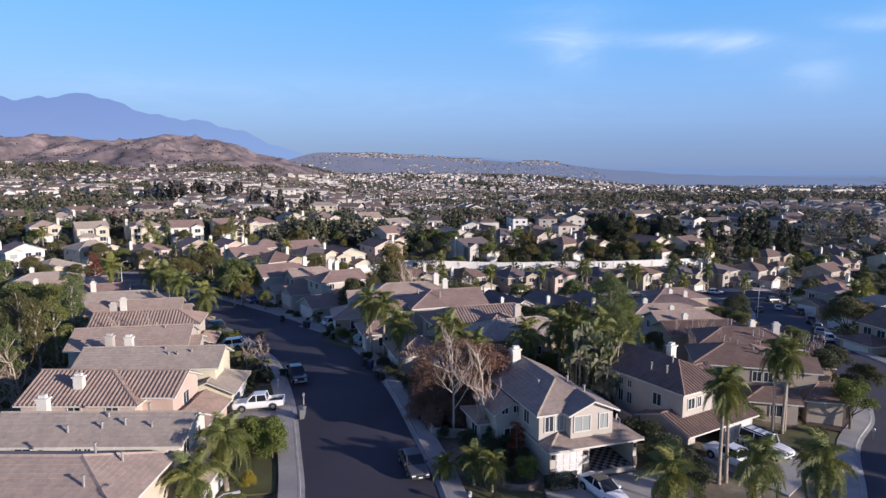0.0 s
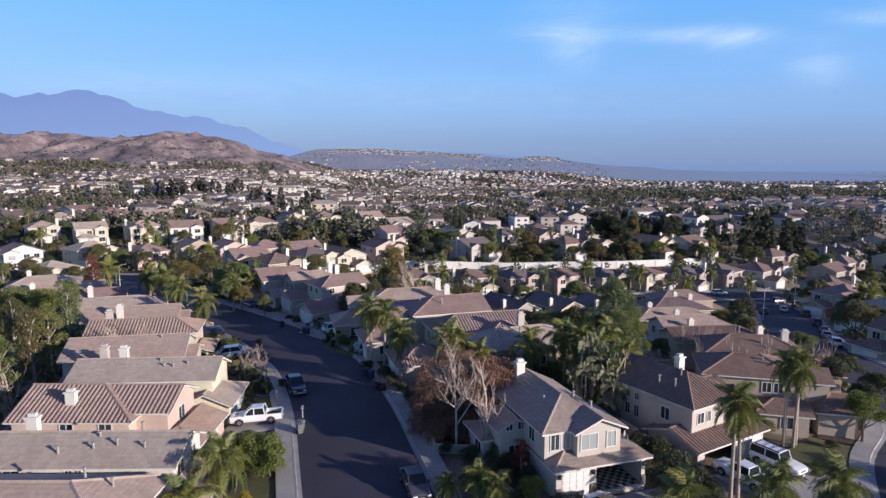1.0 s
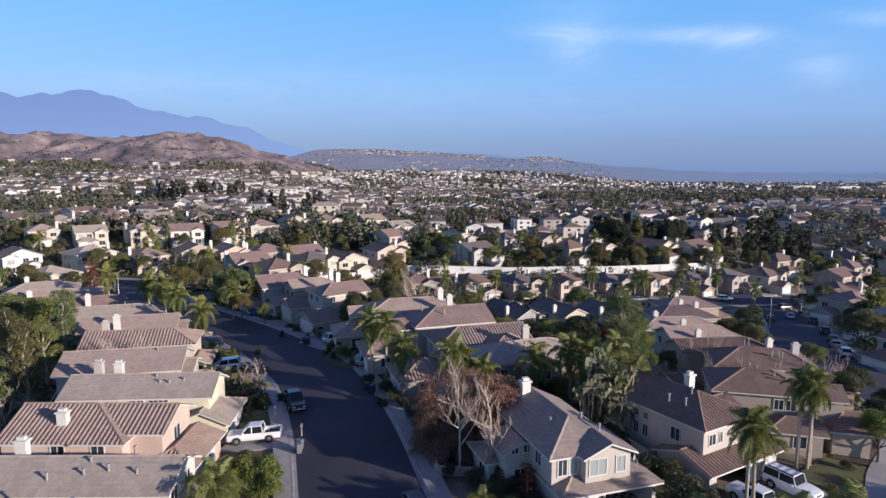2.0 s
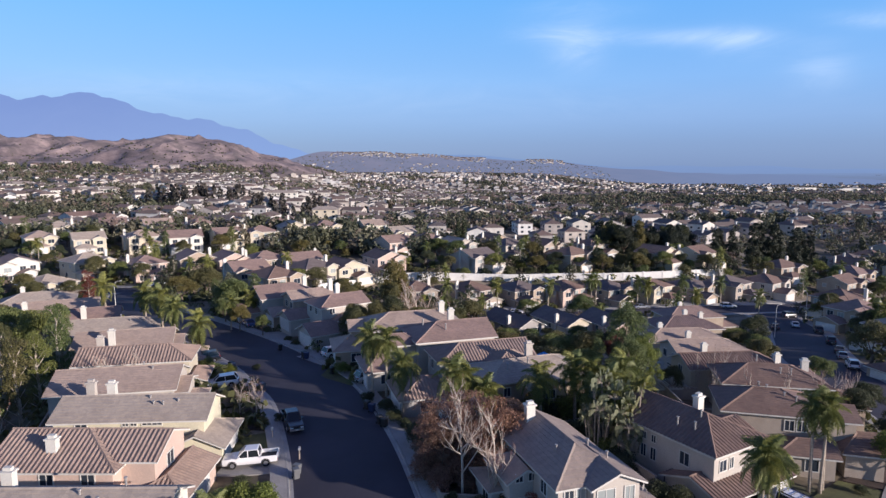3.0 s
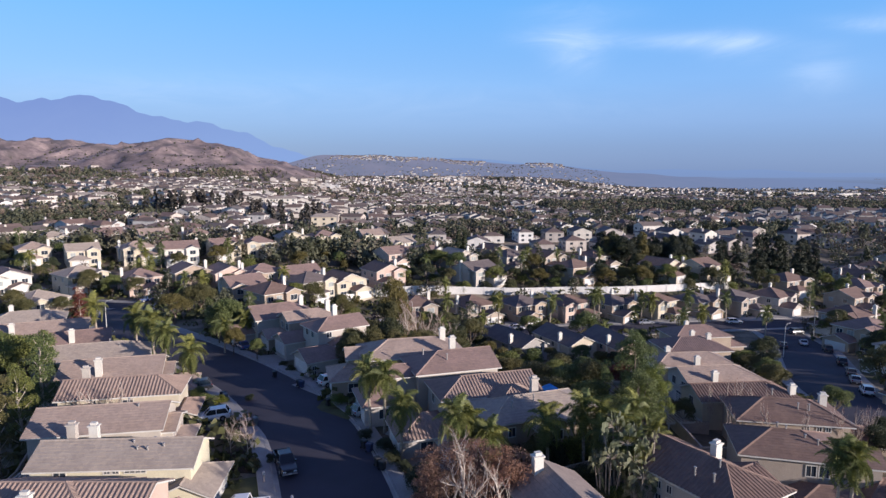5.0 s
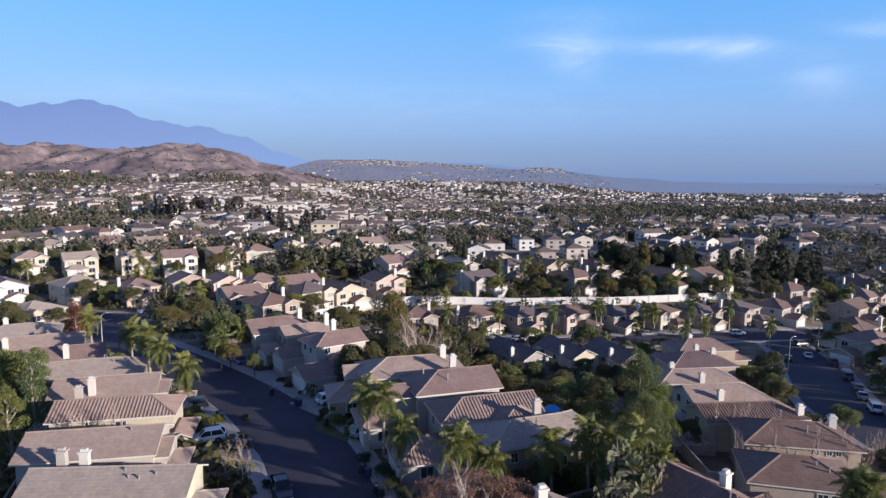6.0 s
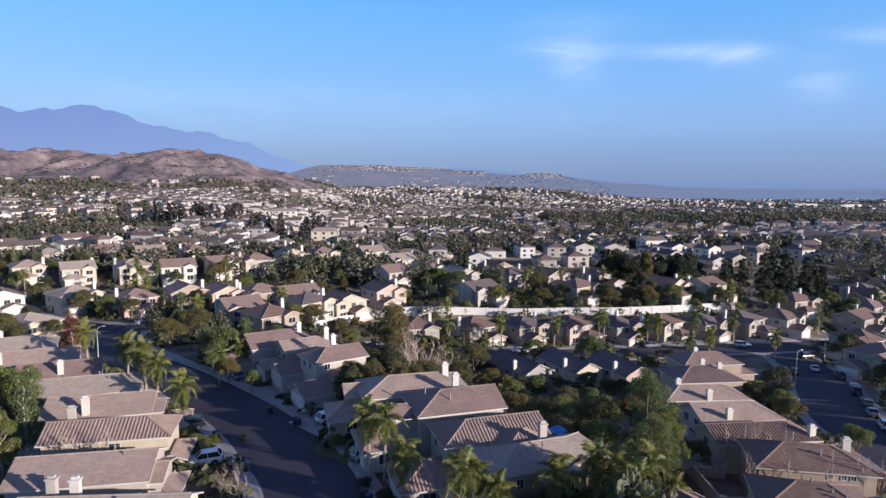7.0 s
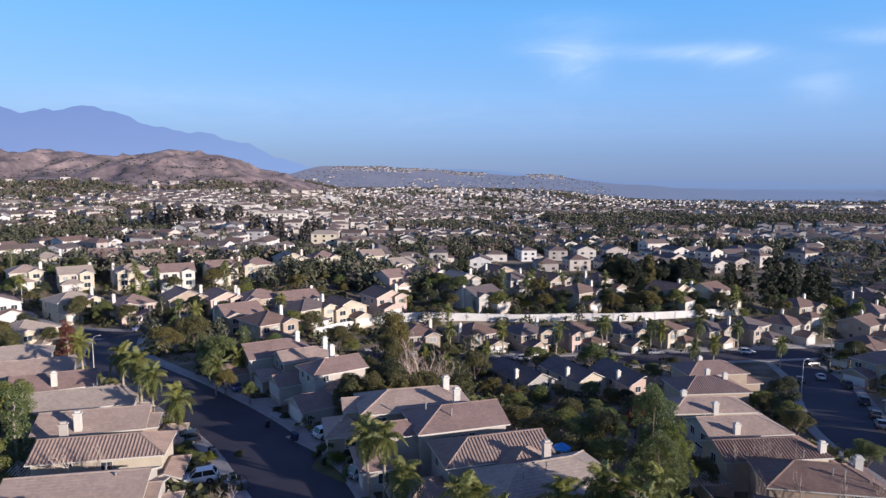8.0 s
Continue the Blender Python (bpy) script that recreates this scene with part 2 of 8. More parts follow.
# ---- mesh helpers ----
class Geo:
    """Collects faces for one mesh."""

    def __init__(self):
        self.v, self.f, self.m = [], [], []

    def poly(self, pts, m=0):
        n = len(self.v)
        self.v.extend([tuple(p) for p in pts])
        self.f.append(tuple(range(n, n + len(pts))))
        self.m.append(m)

    def box(self, x0, x1, y0, y1, z0, z1, m=0):
        n = len(self.v)
        self.v.extend([(x0, y0, z0), (x1, y0, z0), (x1, y1, z0), (x0, y1, z0), (x0, y0, z1), (x1, y0, z1), (x1, y1, z1), (x0, y1, z1)])
        for a in ((0, 3, 2, 1), (4, 5, 6, 7), (0, 1, 5, 4), (1, 2, 6, 5), (2, 3, 7, 6), (3, 0, 4, 7)):
            self.f.append(tuple(n + i for i in a))
            self.m.append(m)

    def loft(self, rings, m=0, cap=True, closed=True):
        n, k = len(self.v), len(rings[0])
        for r in rings:
            self.v.extend([tuple(p) for p in r])
        for i in range(len(rings) - 1):
            for j in range(k if closed else k - 1):
                a, b = n + i * k + j, n + i * k + (j + 1) % k
                self.f.append((a, b, b + k, a + k))
                self.m.append(m)
        if cap:
            self.f.append(tuple(n + j for j in reversed(range(k))))
            self.f.append(tuple(n + (len(rings) - 1) * k + j for j in range(k)))
            self.m.extend([m, m])

    def tube(self, pts, radii, sides=6, m=0):
        pts = [Vector(p) for p in pts]
        rings = []
        for i, p in enumerate(pts):
            d = (pts[min(i + 1, len(pts) - 1)] - pts[max(i - 1, 0)]).normalized()
            a = d.orthogonal().normalized()
            b = d.cross(a)
            r = radii[i] if isinstance(radii, (list, tuple)) else radii
            rings.append([p + a * r * math.cos(2 * math.pi * j / sides) + b * r * math.sin(2 * math.pi * j / sides) for j in range(sides)])
        # keep neighbouring rings from twisting
        for i in range(1, len(rings)):
            ref = rings[i - 1][0] - pts[i - 1]
            best = max(range(sides), key=lambda j: ref.dot(rings[i][j] - pts[i]))
            rings[i] = rings[i][best:] + rings[i][:best]
        self.loft(rings, m)

    def weld(self):
        """Join corners that coincide, so that each part is one piece."""
        seen, remap, v = {}, [], []
        for p in self.v:
            key = (round(p[0], 3), round(p[1], 3), round(p[2], 3))
            if key not in seen:
                seen[key] = len(v)
                v.append(p)
            remap.append(seen[key])
        f, m = [], []
        for a, k in zip(self.f, self.m):
            q = list(dict.fromkeys(remap[i] for i in a))
            if len(q) > 2:
                f.append(tuple(q))
                m.append(k)
        self.v, self.f, self.m = v, f, m
        return self

    def mesh(self, name, mats, smooth=False):
        me = bpy.data.meshes.new(name)
        me.from_pydata(self.v, [], self.f)
        for x in mats if isinstance(mats, (list, tuple)) else [mats]:
            me.materials.append(x)
        me.polygons.foreach_set("material_index", self.m)
        if smooth:
            me.polygons.foreach_set("use_smooth", [True] * len(self.f))
        me.update()
        return me


def part(name, geo, mats, parent=None, label="", smooth=False, at=None):
    ob = new(name, geo.mesh(name, mats, smooth) if isinstance(geo, Geo) else geo)
    if parent:
        ob.parent = parent
    if at is not None:
        ob.matrix_basis = at
    if label:
        tagged(ob, label)
    return ob


def thing(name, m, label, category, group="", kind=""):
    ob = new(name)
    ob.matrix_basis = m
    ob.empty_display_size = 0.5
    return tagged(ob, label, category, group, kind)


# ---- the lie of the land ----
SWELLS = [-0.5, -2.9, -1.2, 2.2, 0.7, -1.0, -0.4, 0.2, -0.8, 1.7, 0.7, 0.5, 1.1, -0.8, 1.3, 0.2, -2.3, 1.4, -0.6, -0.1, -4.3, -0.7, -6.0, 2.3, 5.8, -0.2, 2.9, -3.1, -0.4, 2.0, 4.9, -7.7, -1.5, -0.1, -0.4, -1.5, -3.6, 1.3, -1.0, -0.5, -2.5, -2.0, 3.7, 2.7, -1.2, -0.6, 0.1, 1.7, -1.1, 3.0, 3.2, 3.5, 3.0, 2.3, 2.0, -0.6, -0.1, -1.2, 4.6, -0.8, -1.7, -0.6, -1.3, -2.4, -2.0, -2.7]


def smooth01(a, b, x):
    t = np.clip((x - a) / (b - a), 0, 1)
    return t * t * (3 - 2 * t)


def near_land(x, y):
    z = SWELLS[63] + SWELLS[64] * x / 100 + SWELLS[65] * y / 100
    i = 0
    for v in np.arange(-20, 321, 42.5):
        for u in range(-150, 151, 50):
            z = z + SWELLS[i] * np.exp(-((x - u) ** 2 + (y - v) ** 2) / (2 * 38.0 ** 2))
            i += 1
    # the terrace behind the pale garden wall
    brow = 206.5 + 0.12 * np.maximum(x - 30, 0)
    return z + 3.4 * smooth01(brow - 6, brow, y) * (1 - smooth01(225, 275, y)) * smooth01(-34, -14, x) * (1 - smooth01(105, 135, x))


def waves(x, y, size, seed):
    """Soft ups and downs between -1 and 1."""
    z = 0
    for j in range(5):
        a = seed * 1.7 + j * 2.399
        z = z + np.sin((x * math.cos(a) + y * math.sin(a)) / size * (1 + 0.37 * j) + seed * 3.1 + j) / (1 + 0.6 * j)
    return z / 2.2


def bump2(x, y, cx, cy, rx, ry):
    return np.exp(-((x - cx) / rx) ** 2 - ((y - cy) / ry) ** 2)


def far_land(x, y):
    px = x / np.maximum(y, 200.0)
    z = -9 - 30 * smooth01(300, 1900, y) + 22 * smooth01(2400, 4600, y)
    z = z + 42 * smooth01(1150, 2300, y) * (1 - smooth01(2350, 2700, y)) * smooth01(0.34, 0.12, px)
    z = z + smooth01(0.02, -0.45, px) * (4 + 24 * smooth01(330, 900, y)) * (1 - smooth01(1700, 2400, y))
    z = z + 3.0 * waves(x, y, 130.0, 2) * smooth01(330, 700, y)
    # the brown hills on the left
    wx, wy = x + 22 * waves(x, y, 70.0, 4), y + 22 * waves(x, y, 60.0, 9)
    fold = 1.13 + 0.10 * waves(x, y, 90.0, 5) - 0.30 * np.abs(waves(wx, wy * 0.5, 36.0, 5)) ** 0.8 - 0.13 * np.abs(waves(wx, wy * 0.7, 16.0, 8))
    hills = 97 * bump2(x, y, -1000, 1520, 260, 330) + 77 * bump2(x, y, -600, 1500, 190, 280) + 30 * bump2(x, y, -380, 1560, 150, 260) + 24 * bump2(x, y, -1400, 1450, 320, 420) + 26 * bump2(x, y, -760, 1000, 330, 160)
    return z + hills * fold


def land(x, y):
    x, y = np.asarray(x, float), np.asarray(y, float)
    w = np.maximum(smooth01(290, 400, y), smooth01(170, 260, np.abs(x)))
    return near_land(x, y) * (1 - w) + far_land(x, y) * w


def gz(x, y):
    return float(land(x, y))


def grid_lines(lo, hi, step, end_lo, end_hi, grow):
    out = list(np.arange(lo, hi + 0.1, step))
    s, p = step, out[-1]
    while p < end_hi:
        s *= grow
        p += s
        out.append(p)
    s, p = step, out[0]
    while p > end_lo:
        s *= grow
        p -= s
        out.insert(0, p)
    return np.array(out)


def sheet(xs, ys, fz):
    X, Y = np.meshgrid(xs, ys)
    Z = fz(X, Y)
    v = np.stack([X, Y, Z], -1).reshape(-1, 3).tolist()
    nx = len(xs)
    f = [(j * nx + i, j * nx + i + 1, (j + 1) * nx + i + 1, (j + 1) * nx + i) for j in range(len(ys) - 1) for i in range(nx - 1)]
    return v, f


# ---- ground, roads, pavements ----
def ground_material():
    m = bpy.data.materials.new("ground_soil_and_scrub")
    m.use_nodes = True
    k = Nodes(m.node_tree)
    pos = k.add("ShaderNodeNewGeometry").outputs["Position"]
    xyz = k.add("ShaderNodeSeparateXYZ")
    k.link(pos, xyz.inputs[0])
    patch = k.noise(pos, 0.09, 5, 0.6)
    yard = k.ramp(patch, [(0.36, (0.07, 0.075, 0.036)), (0.5, (0.15, 0.12, 0.08)), (0.62, (0.26, 0.215, 0.16))])
    scrub = k.noise(pos, 0.035, 8, 0.72)
    # dry hill tones leaned towards mauve, distance haze mixed into the soil colour
    hill = k.ramp(scrub, [(0.36, (0.13, 0.12, 0.115)), (0.45, (0.225, 0.188, 0.185)), (0.56, (0.31, 0.258, 0.25)), (0.68, (0.40, 0.338, 0.315))])
    broad = k.noise(pos, 0.006, 4, 0.6)
    hill = k.mix(k.ramp(k.noise(pos, 0.016, 6, 0.7, 0.8), [(0.50, (0, 0, 0)), (0.60, (0.75, 0.75, 0.75))]), hill, (0.13, 0.12, 0.12))
    hill = k.mix(1.0, hill, k.ramp(broad, [(0.35, (0.65, 0.6, 0.62)), (0.65, (1.1, 1.02, 1.0))]), "MULTIPLY")
    far = k.math("MULTIPLY", k.math("SUBTRACT", xyz.outputs[2], -4.0), 0.04, clamp=True)
    away = k.math("MULTIPLY", k.math("SUBTRACT", xyz.outputs[1], 500.0), 0.004, clamp=True)
    c = k.mix(k.math("MULTIPLY", far, away), yard, hill)
    c = k.mix(0.6, c, k.ramp(k.noise(pos, 2.2, 4, 0.7), [(0.3, (0.6, 0.6, 0.6)), (0.7, (1.25, 1.25, 1.25))]), "MULTIPLY")
    b = k.add("ShaderNodeBsdfPrincipled")
    k.link(c, b.inputs["Base Color"])
    b.inputs["Roughness"].default_value = 0.95
    bp = k.add("ShaderNodeBump")
    bp.inputs["Strength"].default_value, bp.inputs["Distance"].default_value = 0.6, 0.9
    k.link(scrub, bp.inputs["Height"])
    k.link(bp.outputs[0], b.inputs["Normal"])
    k.link(b.outputs[0], k.add("ShaderNodeOutputMaterial").inputs[0])
    return m


GROUND = ground_material()


def build_ground():
    xs = grid_lines(-170, 170, 4.0, -4300, 4300, 1.045)
    xs = np.unique(np.concatenate([xs, np.arange(-1320, -180, 11.0)]))
    ys = grid_lines(-60, 330, 4.0, -700, 4900, 1.02)
    ys = np.unique(np.concatenate([ys, np.arange(1100, 1760, 11.0)]))
    v, f = sheet(xs, ys, land)
    me = bpy.data.meshes.new("ground")
    me.from_pydata(v, [], f)
    me.polygons.foreach_set("use_smooth", [True] * len(f))
    me.materials.append(GROUND)
    tagged(new("ground", me), "dry brown soil and scrub rolling off to far hills", "ground", kind="structure")


build_ground()


def spline(pts, step=2.0):
    """Points at even steps along a smooth line through pts."""
    pts = [Vector((*p, 0)) for p in pts]
    fine = []
    for i in range(len(pts) - 1):
        p0, p1, p2, p3 = pts[max(i - 1, 0)], pts[i], pts[i + 1], pts[min(i + 2, len(pts) - 1)]
        for j in range(16):
            t = j / 16
            fine.append(0.5 * ((2 * p1) + (p2 - p0) * t + (2 * p0 - 5 * p1 + 4 * p2 - p3) * t * t + (3 * p1 - p0 - 3 * p2 + p3) * t ** 3))
    fine.append(pts[-1])
    out, acc = [fine[0]], 0.0
    for a, b in zip(fine, fine[1:]):
        acc += (b - a).length
        if acc >= step:
            out.append(b)
            acc = 0.0
    return out


def strip(line, offsets, heights, mats=None, drop=None):
    """A ribbon along line; offsets to the right of it in metres, heights over the land."""
    g = Geo()
    rows = []
    for i, p in enumerate(line):
        d = (line[min(i + 1, len(line) - 1)] - line[max(i - 1, 0)]).normalized()
        r = Vector((d.y, -d.x, 0))
        row = []
        for o, h in zip(offsets, heights):
            q = p + r * o
            c = p + r * max(-6.4, min(6.4, o))
            row.append((q.x, q.y, gz(c.x, c.y) + h))
        rows.append(row)
    for a, b in zip(rows, rows[1:]):
        for j in range(len(offsets) - 1):
            g.poly([a[j], a[j + 1], b[j + 1], b[j]], mats[j] if mats else 0)
    return g


ROADS = {
    "road_main": ([(0.5, -40), (-0.5, 5), (-2.6, 30), (-5.2, 46), (-7.7, 56), (-11.2, 68.5), (-16.2, 82), (-20.2, 89.2), (-27.4, 100.2), (-34, 108.4), (-41.5, 116.6), (-49.5, 124.6), (-57, 131.4), (-64.5, 138.6), (-71.5, 146.6), (-77.5, 156.4), (-82, 166), (-86, 176)], 5.25, "dark asphalt residential street curving downhill between houses"),
    "road_side": ([(0, -2), (14, 10), (29, 29), (40.5, 45.5), (47.5, 57), (55.5, 66.5), (62, 79), (65.5, 95), (67.5, 110), (71.5, 124), (79.5, 142), (88, 161), (92, 177), (92, 184)], 5.6, "dark asphalt side street running downhill behind the houses"),
    "road_cross": ([(-20, 172), (-4, 178), (12, 181), (40, 183.5), (70, 186), (96, 191), (130, 200), (170, 204)], 4.6, "grey asphalt street below the pale garden wall"),
    "road_upper": ([(-170, 206), (-140, 203), (-112, 186), (-86, 177)], 4.2, "asphalt street joining the curve below the hillside houses"),
}
ROAD_LINES = {}
for rname, (rpts, half, rlabel) in ROADS.items():
    line = spline(rpts, 2.0)
    ROAD_LINES[rname] = (line, half)
    cross = [-half + 2 * half * i / 6 for i in range(7)]
    crown = [0.07 + 0.10 * (1 - (2 * i / 6 - 1) ** 2) for i in range(7)]
    road = part(rname, strip(line, cross, crown), ASPHALT, label=rlabel)
    tagged(road, category="road", kind="structure")
    for side, sgn in (("left", -1), ("right", 1)):
        h = half * sgn
        order = [h, h + 0.35 * sgn, h + 0.38 * sgn, h + 0.55 * sgn, h + 0.57 * sgn]
        hs = [0.08, 0.09, 0.23, 0.23, 0.10]
        kb = part("kerb", strip(line, order if sgn > 0 else order[::-1], hs if sgn > 0 else hs[::-1]), KERB, label="pale concrete kerb and gutter along the asphalt")
        tagged(kb, category="kerb", kind="structure")
        order = [h + 0.57 * sgn, h + 2.1 * sgn, h + 2.12 * sgn]
        hs = [0.225, 0.26, 0.02]
        pv = part("pavement", strip(line, order if sgn > 0 else order[::-1], hs if sgn > 0 else hs[::-1]), CONCRETE, label="pale concrete pavement beside the street")
        tagged(pv, category="pavement", kind="structure")


def patch(name, pts, mat, label, category, lift=0.12, cuts=6):
    """A four-cornered patch laid over the land."""
    a, b, c, d = [Vector((*p, 0)) for p in pts]
    g = Geo()
    P = [[None] * (cuts + 1) for _ in range(cuts + 1)]
    for i in range(cuts + 1):
        for j in range(cuts + 1):
            u, w = i / cuts, j / cuts
            q = (a * (1 - u) + b * u) * (1 - w) + (d * (1 - u) + c * u) * w
            P[i][j] = (q.x, q.y, gz(q.x, q.y) + lift)
    for i in range(cuts):
        for j in range(cuts):
            g.poly([P[i][j], P[i + 1][j], P[i + 1][j + 1], P[i][j + 1]])
    ring = [P[i][0] for i in range(cuts)] + [P[cuts][j] for j in range(cuts)] + [P[i][cuts] for i in range(cuts, 0, -1)] + [P[0][j] for j in range(cuts, 0, -1)]
    for p, q in zip(ring, ring[1:] + ring[:1]):
        g.poly([p, (p[0], p[1], p[2] - 0.5), (q[0], q[1], q[2] - 0.5), q])
    return tagged(part(name, g, mat, label=label), category=category, kind="structure")


# ---- houses ----
def face_tiles(g, pts, kind):
    """Roof tiles over one sloping face; pts: eave corners first, counter-clockwise seen from outside."""
    P = [Vector(p) for p in pts]
    u = (P[1] - P[0]).normalized()
    n = (P[1] - P[0]).cross(P[2] - P[0]).normalized()
    w = n.cross(u)
    uv = [((p - P[0]).dot(u), (p - P[0]).dot(w)) for p in P]

    def span(val, axis):
        o = 1 - axis
        hits = []
        for a, b in zip(uv, uv[1:] + uv[:1]):
            if abs(a[axis] - b[axis]) < 1e-9:
                if abs(a[axis] - val) < 1e-6:
                    hits += [a[o], b[o]]
            elif min(a[axis], b[axis]) - 1e-7 <= val <= max(a[axis], b[axis]) + 1e-7:
                t = (val - a[axis]) / (b[axis] - a[axis])
                hits.append(a[o] + t * (b[o] - a[o]))
        return (min(hits), max(hits)) if hits else None

    def at(a, b, h):
        return P[0] + u * a + w * b + n * h

    if kind == "rib":
        lo, hi = min(a for a, _ in uv), max(a for a, _ in uv)
        count = max(2, round((hi - lo) / 0.42))
        step = (hi - lo) / count
        prof = ((0.0, 0.02), (0.22, 0.10), (0.42, 0.10), (0.64, 0.02))
        samples = [(lo + (i + t) * step, h) for i in range(count) for t, h in prof] + [(hi, 0.02)]
        prev = None
        for a, h in samples:
            s = span(min(max(a, lo), hi), 0)
            if not s:
                prev = None
                continue
            cur = (at(a, s[0], h), at(a, s[1], h))
            if prev:
                g.poly([prev[0], cur[0], cur[1], prev[1]], 0)
            prev = cur
    else:
        hi = max(b for _, b in uv)
        count = max(2, round(hi / 0.40))
        for i in range(count):
            b0, b1 = hi * i / count, hi * (i + 1) / count
            s0, s1 = span(b0, 1), span(min(b1, hi - 1e-6), 1)
            if not s0 or not s1:
                continue
            g.poly([at(s0[0], b0, 0.05), at(s0[1], b0, 0.05), at(s1[1], b1, 0.02), at(s1[0], b1, 0.02)], 0)
            g.poly([at(s0[0], b0, 0.02), at(s0[1], b0, 0.02), at(s0[1], b0, 0.05), at(s0[0], b0, 0.05)], 0)


def slab(g, pts, t=0.16):
    """The boards under a roof face: its underside and its edges."""
    low = [(p[0], p[1], p[2] - t) for p in pts]
    top = [(p[0], p[1], p[2] - 0.004) for p in pts]
    g.poly(list(reversed(low)), 0)
    for i in range(len(pts)):
        j = (i + 1) % len(pts)
        g.poly([low[i], low[j], top[j], top[i]], 0)


def cap_line(g, a, b, r=0.14):
    a, b = Vector(a), Vector(b)
    d = (b - a).normalized()
    s = d.cross(Vector((0, 0, 1))).normalized() * r
    n = s.cross(d).normalized() * r
    if n.z < 0:
        n = -n
    ra, rb = [a - s + n * 0.1, a + n, a + s + n * 0.1], [b - s + n * 0.1, b + n, b + s + n * 0.1]
    g.poly([ra[0], rb[0], rb[1], ra[1]], 0)
    g.poly([ra[1], rb[1], rb[2], ra[2]], 0)


def roof_faces(x0, x1, y0, y1, top, axis, e0, e1, pitch, over):
    """Faces and ridge lines of a roof over a rectangle; ends 'h' hipped, 'g' gabled."""
    X0, X1, Y0, Y1 = x0 - over, x1 + over, y0 - over, y1 + over
    if axis == "y":
        faces, lines = roof_faces(y0, y1, x0, x1, top, "x", e0, e1, pitch, over)
        swap = lambda p: (p[1], p[0], p[2])
        out = []
        for fc in faces:
            fc = [swap(p) for p in fc]
            out.append([fc[1], fc[0]] + list(reversed(fc[2:])))
        return out, [(swap(a), swap(b)) for a, b in lines]
    h = (Y1 - Y0) / 2
    ze, zr, ym = top - over * pitch, top - over * pitch + h * pitch, (Y0 + Y1) / 2
    inset = min(h, (X1 - X0) / 2)
    ra = X0 + (inset if e0 == "h" else 0)
    rb = X1 - (inset if e1 == "h" else 0)
    faces = [[(X0, Y0, ze), (X1, Y0, ze), (rb, ym, zr), (ra, ym, zr)], [(X1, Y1, ze), (X0, Y1, ze), (ra, ym, zr), (rb, ym, zr)]]
    lines = [((ra, ym, zr), (rb, ym, zr))] if rb - ra > 0.1 else []
    if e0 == "h":
        faces.append([(X0, Y1, ze), (X0, Y0, ze), (ra, ym, zr)])
        lines += [((X0, Y0, ze), (ra, ym, zr)), ((X0, Y1, ze), (ra, ym, zr))]
    if e1 == "h":
        faces.append([(X1, Y0, ze), (X1, Y1, ze), (rb, ym, zr)])
        lines += [((X1, Y0, ze), (rb, ym, zr)), ((X1, Y1, ze), (rb, ym, zr))]
    return faces, lines


def on_wall(face, u, z, block, out=0.0):
    """Place and turn of something u metres along a wall of a block; local +x runs along it, -y out of it."""
    x0, x1, y0, y1 = block[:4]
    if face == "S":
        return pose(x0 + u, y0 - out, z, 0, 0, 0)
    if face == "N":
        return pose(x1 - u, y1 + out, z, 0, 0, 180)
    if face == "E":
        return pose(x1 + out, y0 + u, z, 0, 0, 90)
    return pose(x0 - out, y1 - u, z, 0, 0, -90)


def window_part(parent, m, w, h, blind=False, bars=1):
    g = Geo()
    t = 0.09
    for a in ((-t, 0), (h, h + t)):
        g.box(-w / 2 - t, w / 2 + t, -0.07, 0.02, a[0], a[1])
    for a in ((-w / 2 - t, -w / 2), (w / 2, w / 2 + t)):
        g.box(a[0], a[1], -0.07, 0.02, 0, h)
    win = part("window", g.weld(), TRIM, parent, at=m)
    # panes of glass between proud glazing bars
    p = Geo()
    x = -w / 2
    stops = [(-w / 2 + w * (i + 1) / (bars + 1)) for i in range(bars)]
    for c in stops + [None]:
        e = w / 2 if c is None else c - 0.03
        p.poly([(x, -0.02, 0), (e, -0.02, 0), (e, -0.02, h), (x, -0.02, h)])
        if c is not None:
            line = [(c - 0.03, -0.02), (c - 0.03, -0.05), (c + 0.03, -0.05), (c + 0.03, -0.02)]
            for (x0, y0), (x1, y1) in zip(line, line[1:]):
                p.poly([(x0, y0, 0), (x1, y1, 0), (x1, y1, h), (x0, y0, h)], 1)
            x = c + 0.03
    part("pane", p.weld(), [BLIND if blind else GLASS, TRIM], win)


def garage_part(parent, m, w, h=2.15):
    """One pressed leaf with raised panels."""
    g = Geo()
    rows, cols = 4, max(2, round(w / 0.62))
    for i in range(rows):
        for j in range(cols):
            a, b, c, d = -w / 2 + w * j / cols, -w / 2 + w * (j + 1) / cols, h * i / rows, h * (i + 1) / rows
            ring = [[(a + k, y, c + k), (b - k, y, c + k), (b - k, y, d - k), (a + k, y, d - k)] for k, y in ((0.0, -0.02), (0.05, -0.02), (0.07, -0.05))]
            for r0, r1 in zip(ring, ring[1:]):
                for q in range(4):
                    g.poly([r0[q], r0[(q + 1) % 4], r1[(q + 1) % 4], r1[q]])
            g.poly(ring[2])
    for a, b in (((-w / 2, 0), (w / 2, 0)), ((w / 2, 0), (w / 2, h)), ((w / 2, h), (-w / 2, h)), ((-w / 2, h), (-w / 2, 0))):
        g.poly([(a[0], 0.04, a[1]), (b[0], 0.04, b[1]), (b[0], -0.02, b[1]), (a[0], -0.02, a[1])])
    part("garage_door", g.weld(), DOOR, parent, "white panelled garage door", at=m)


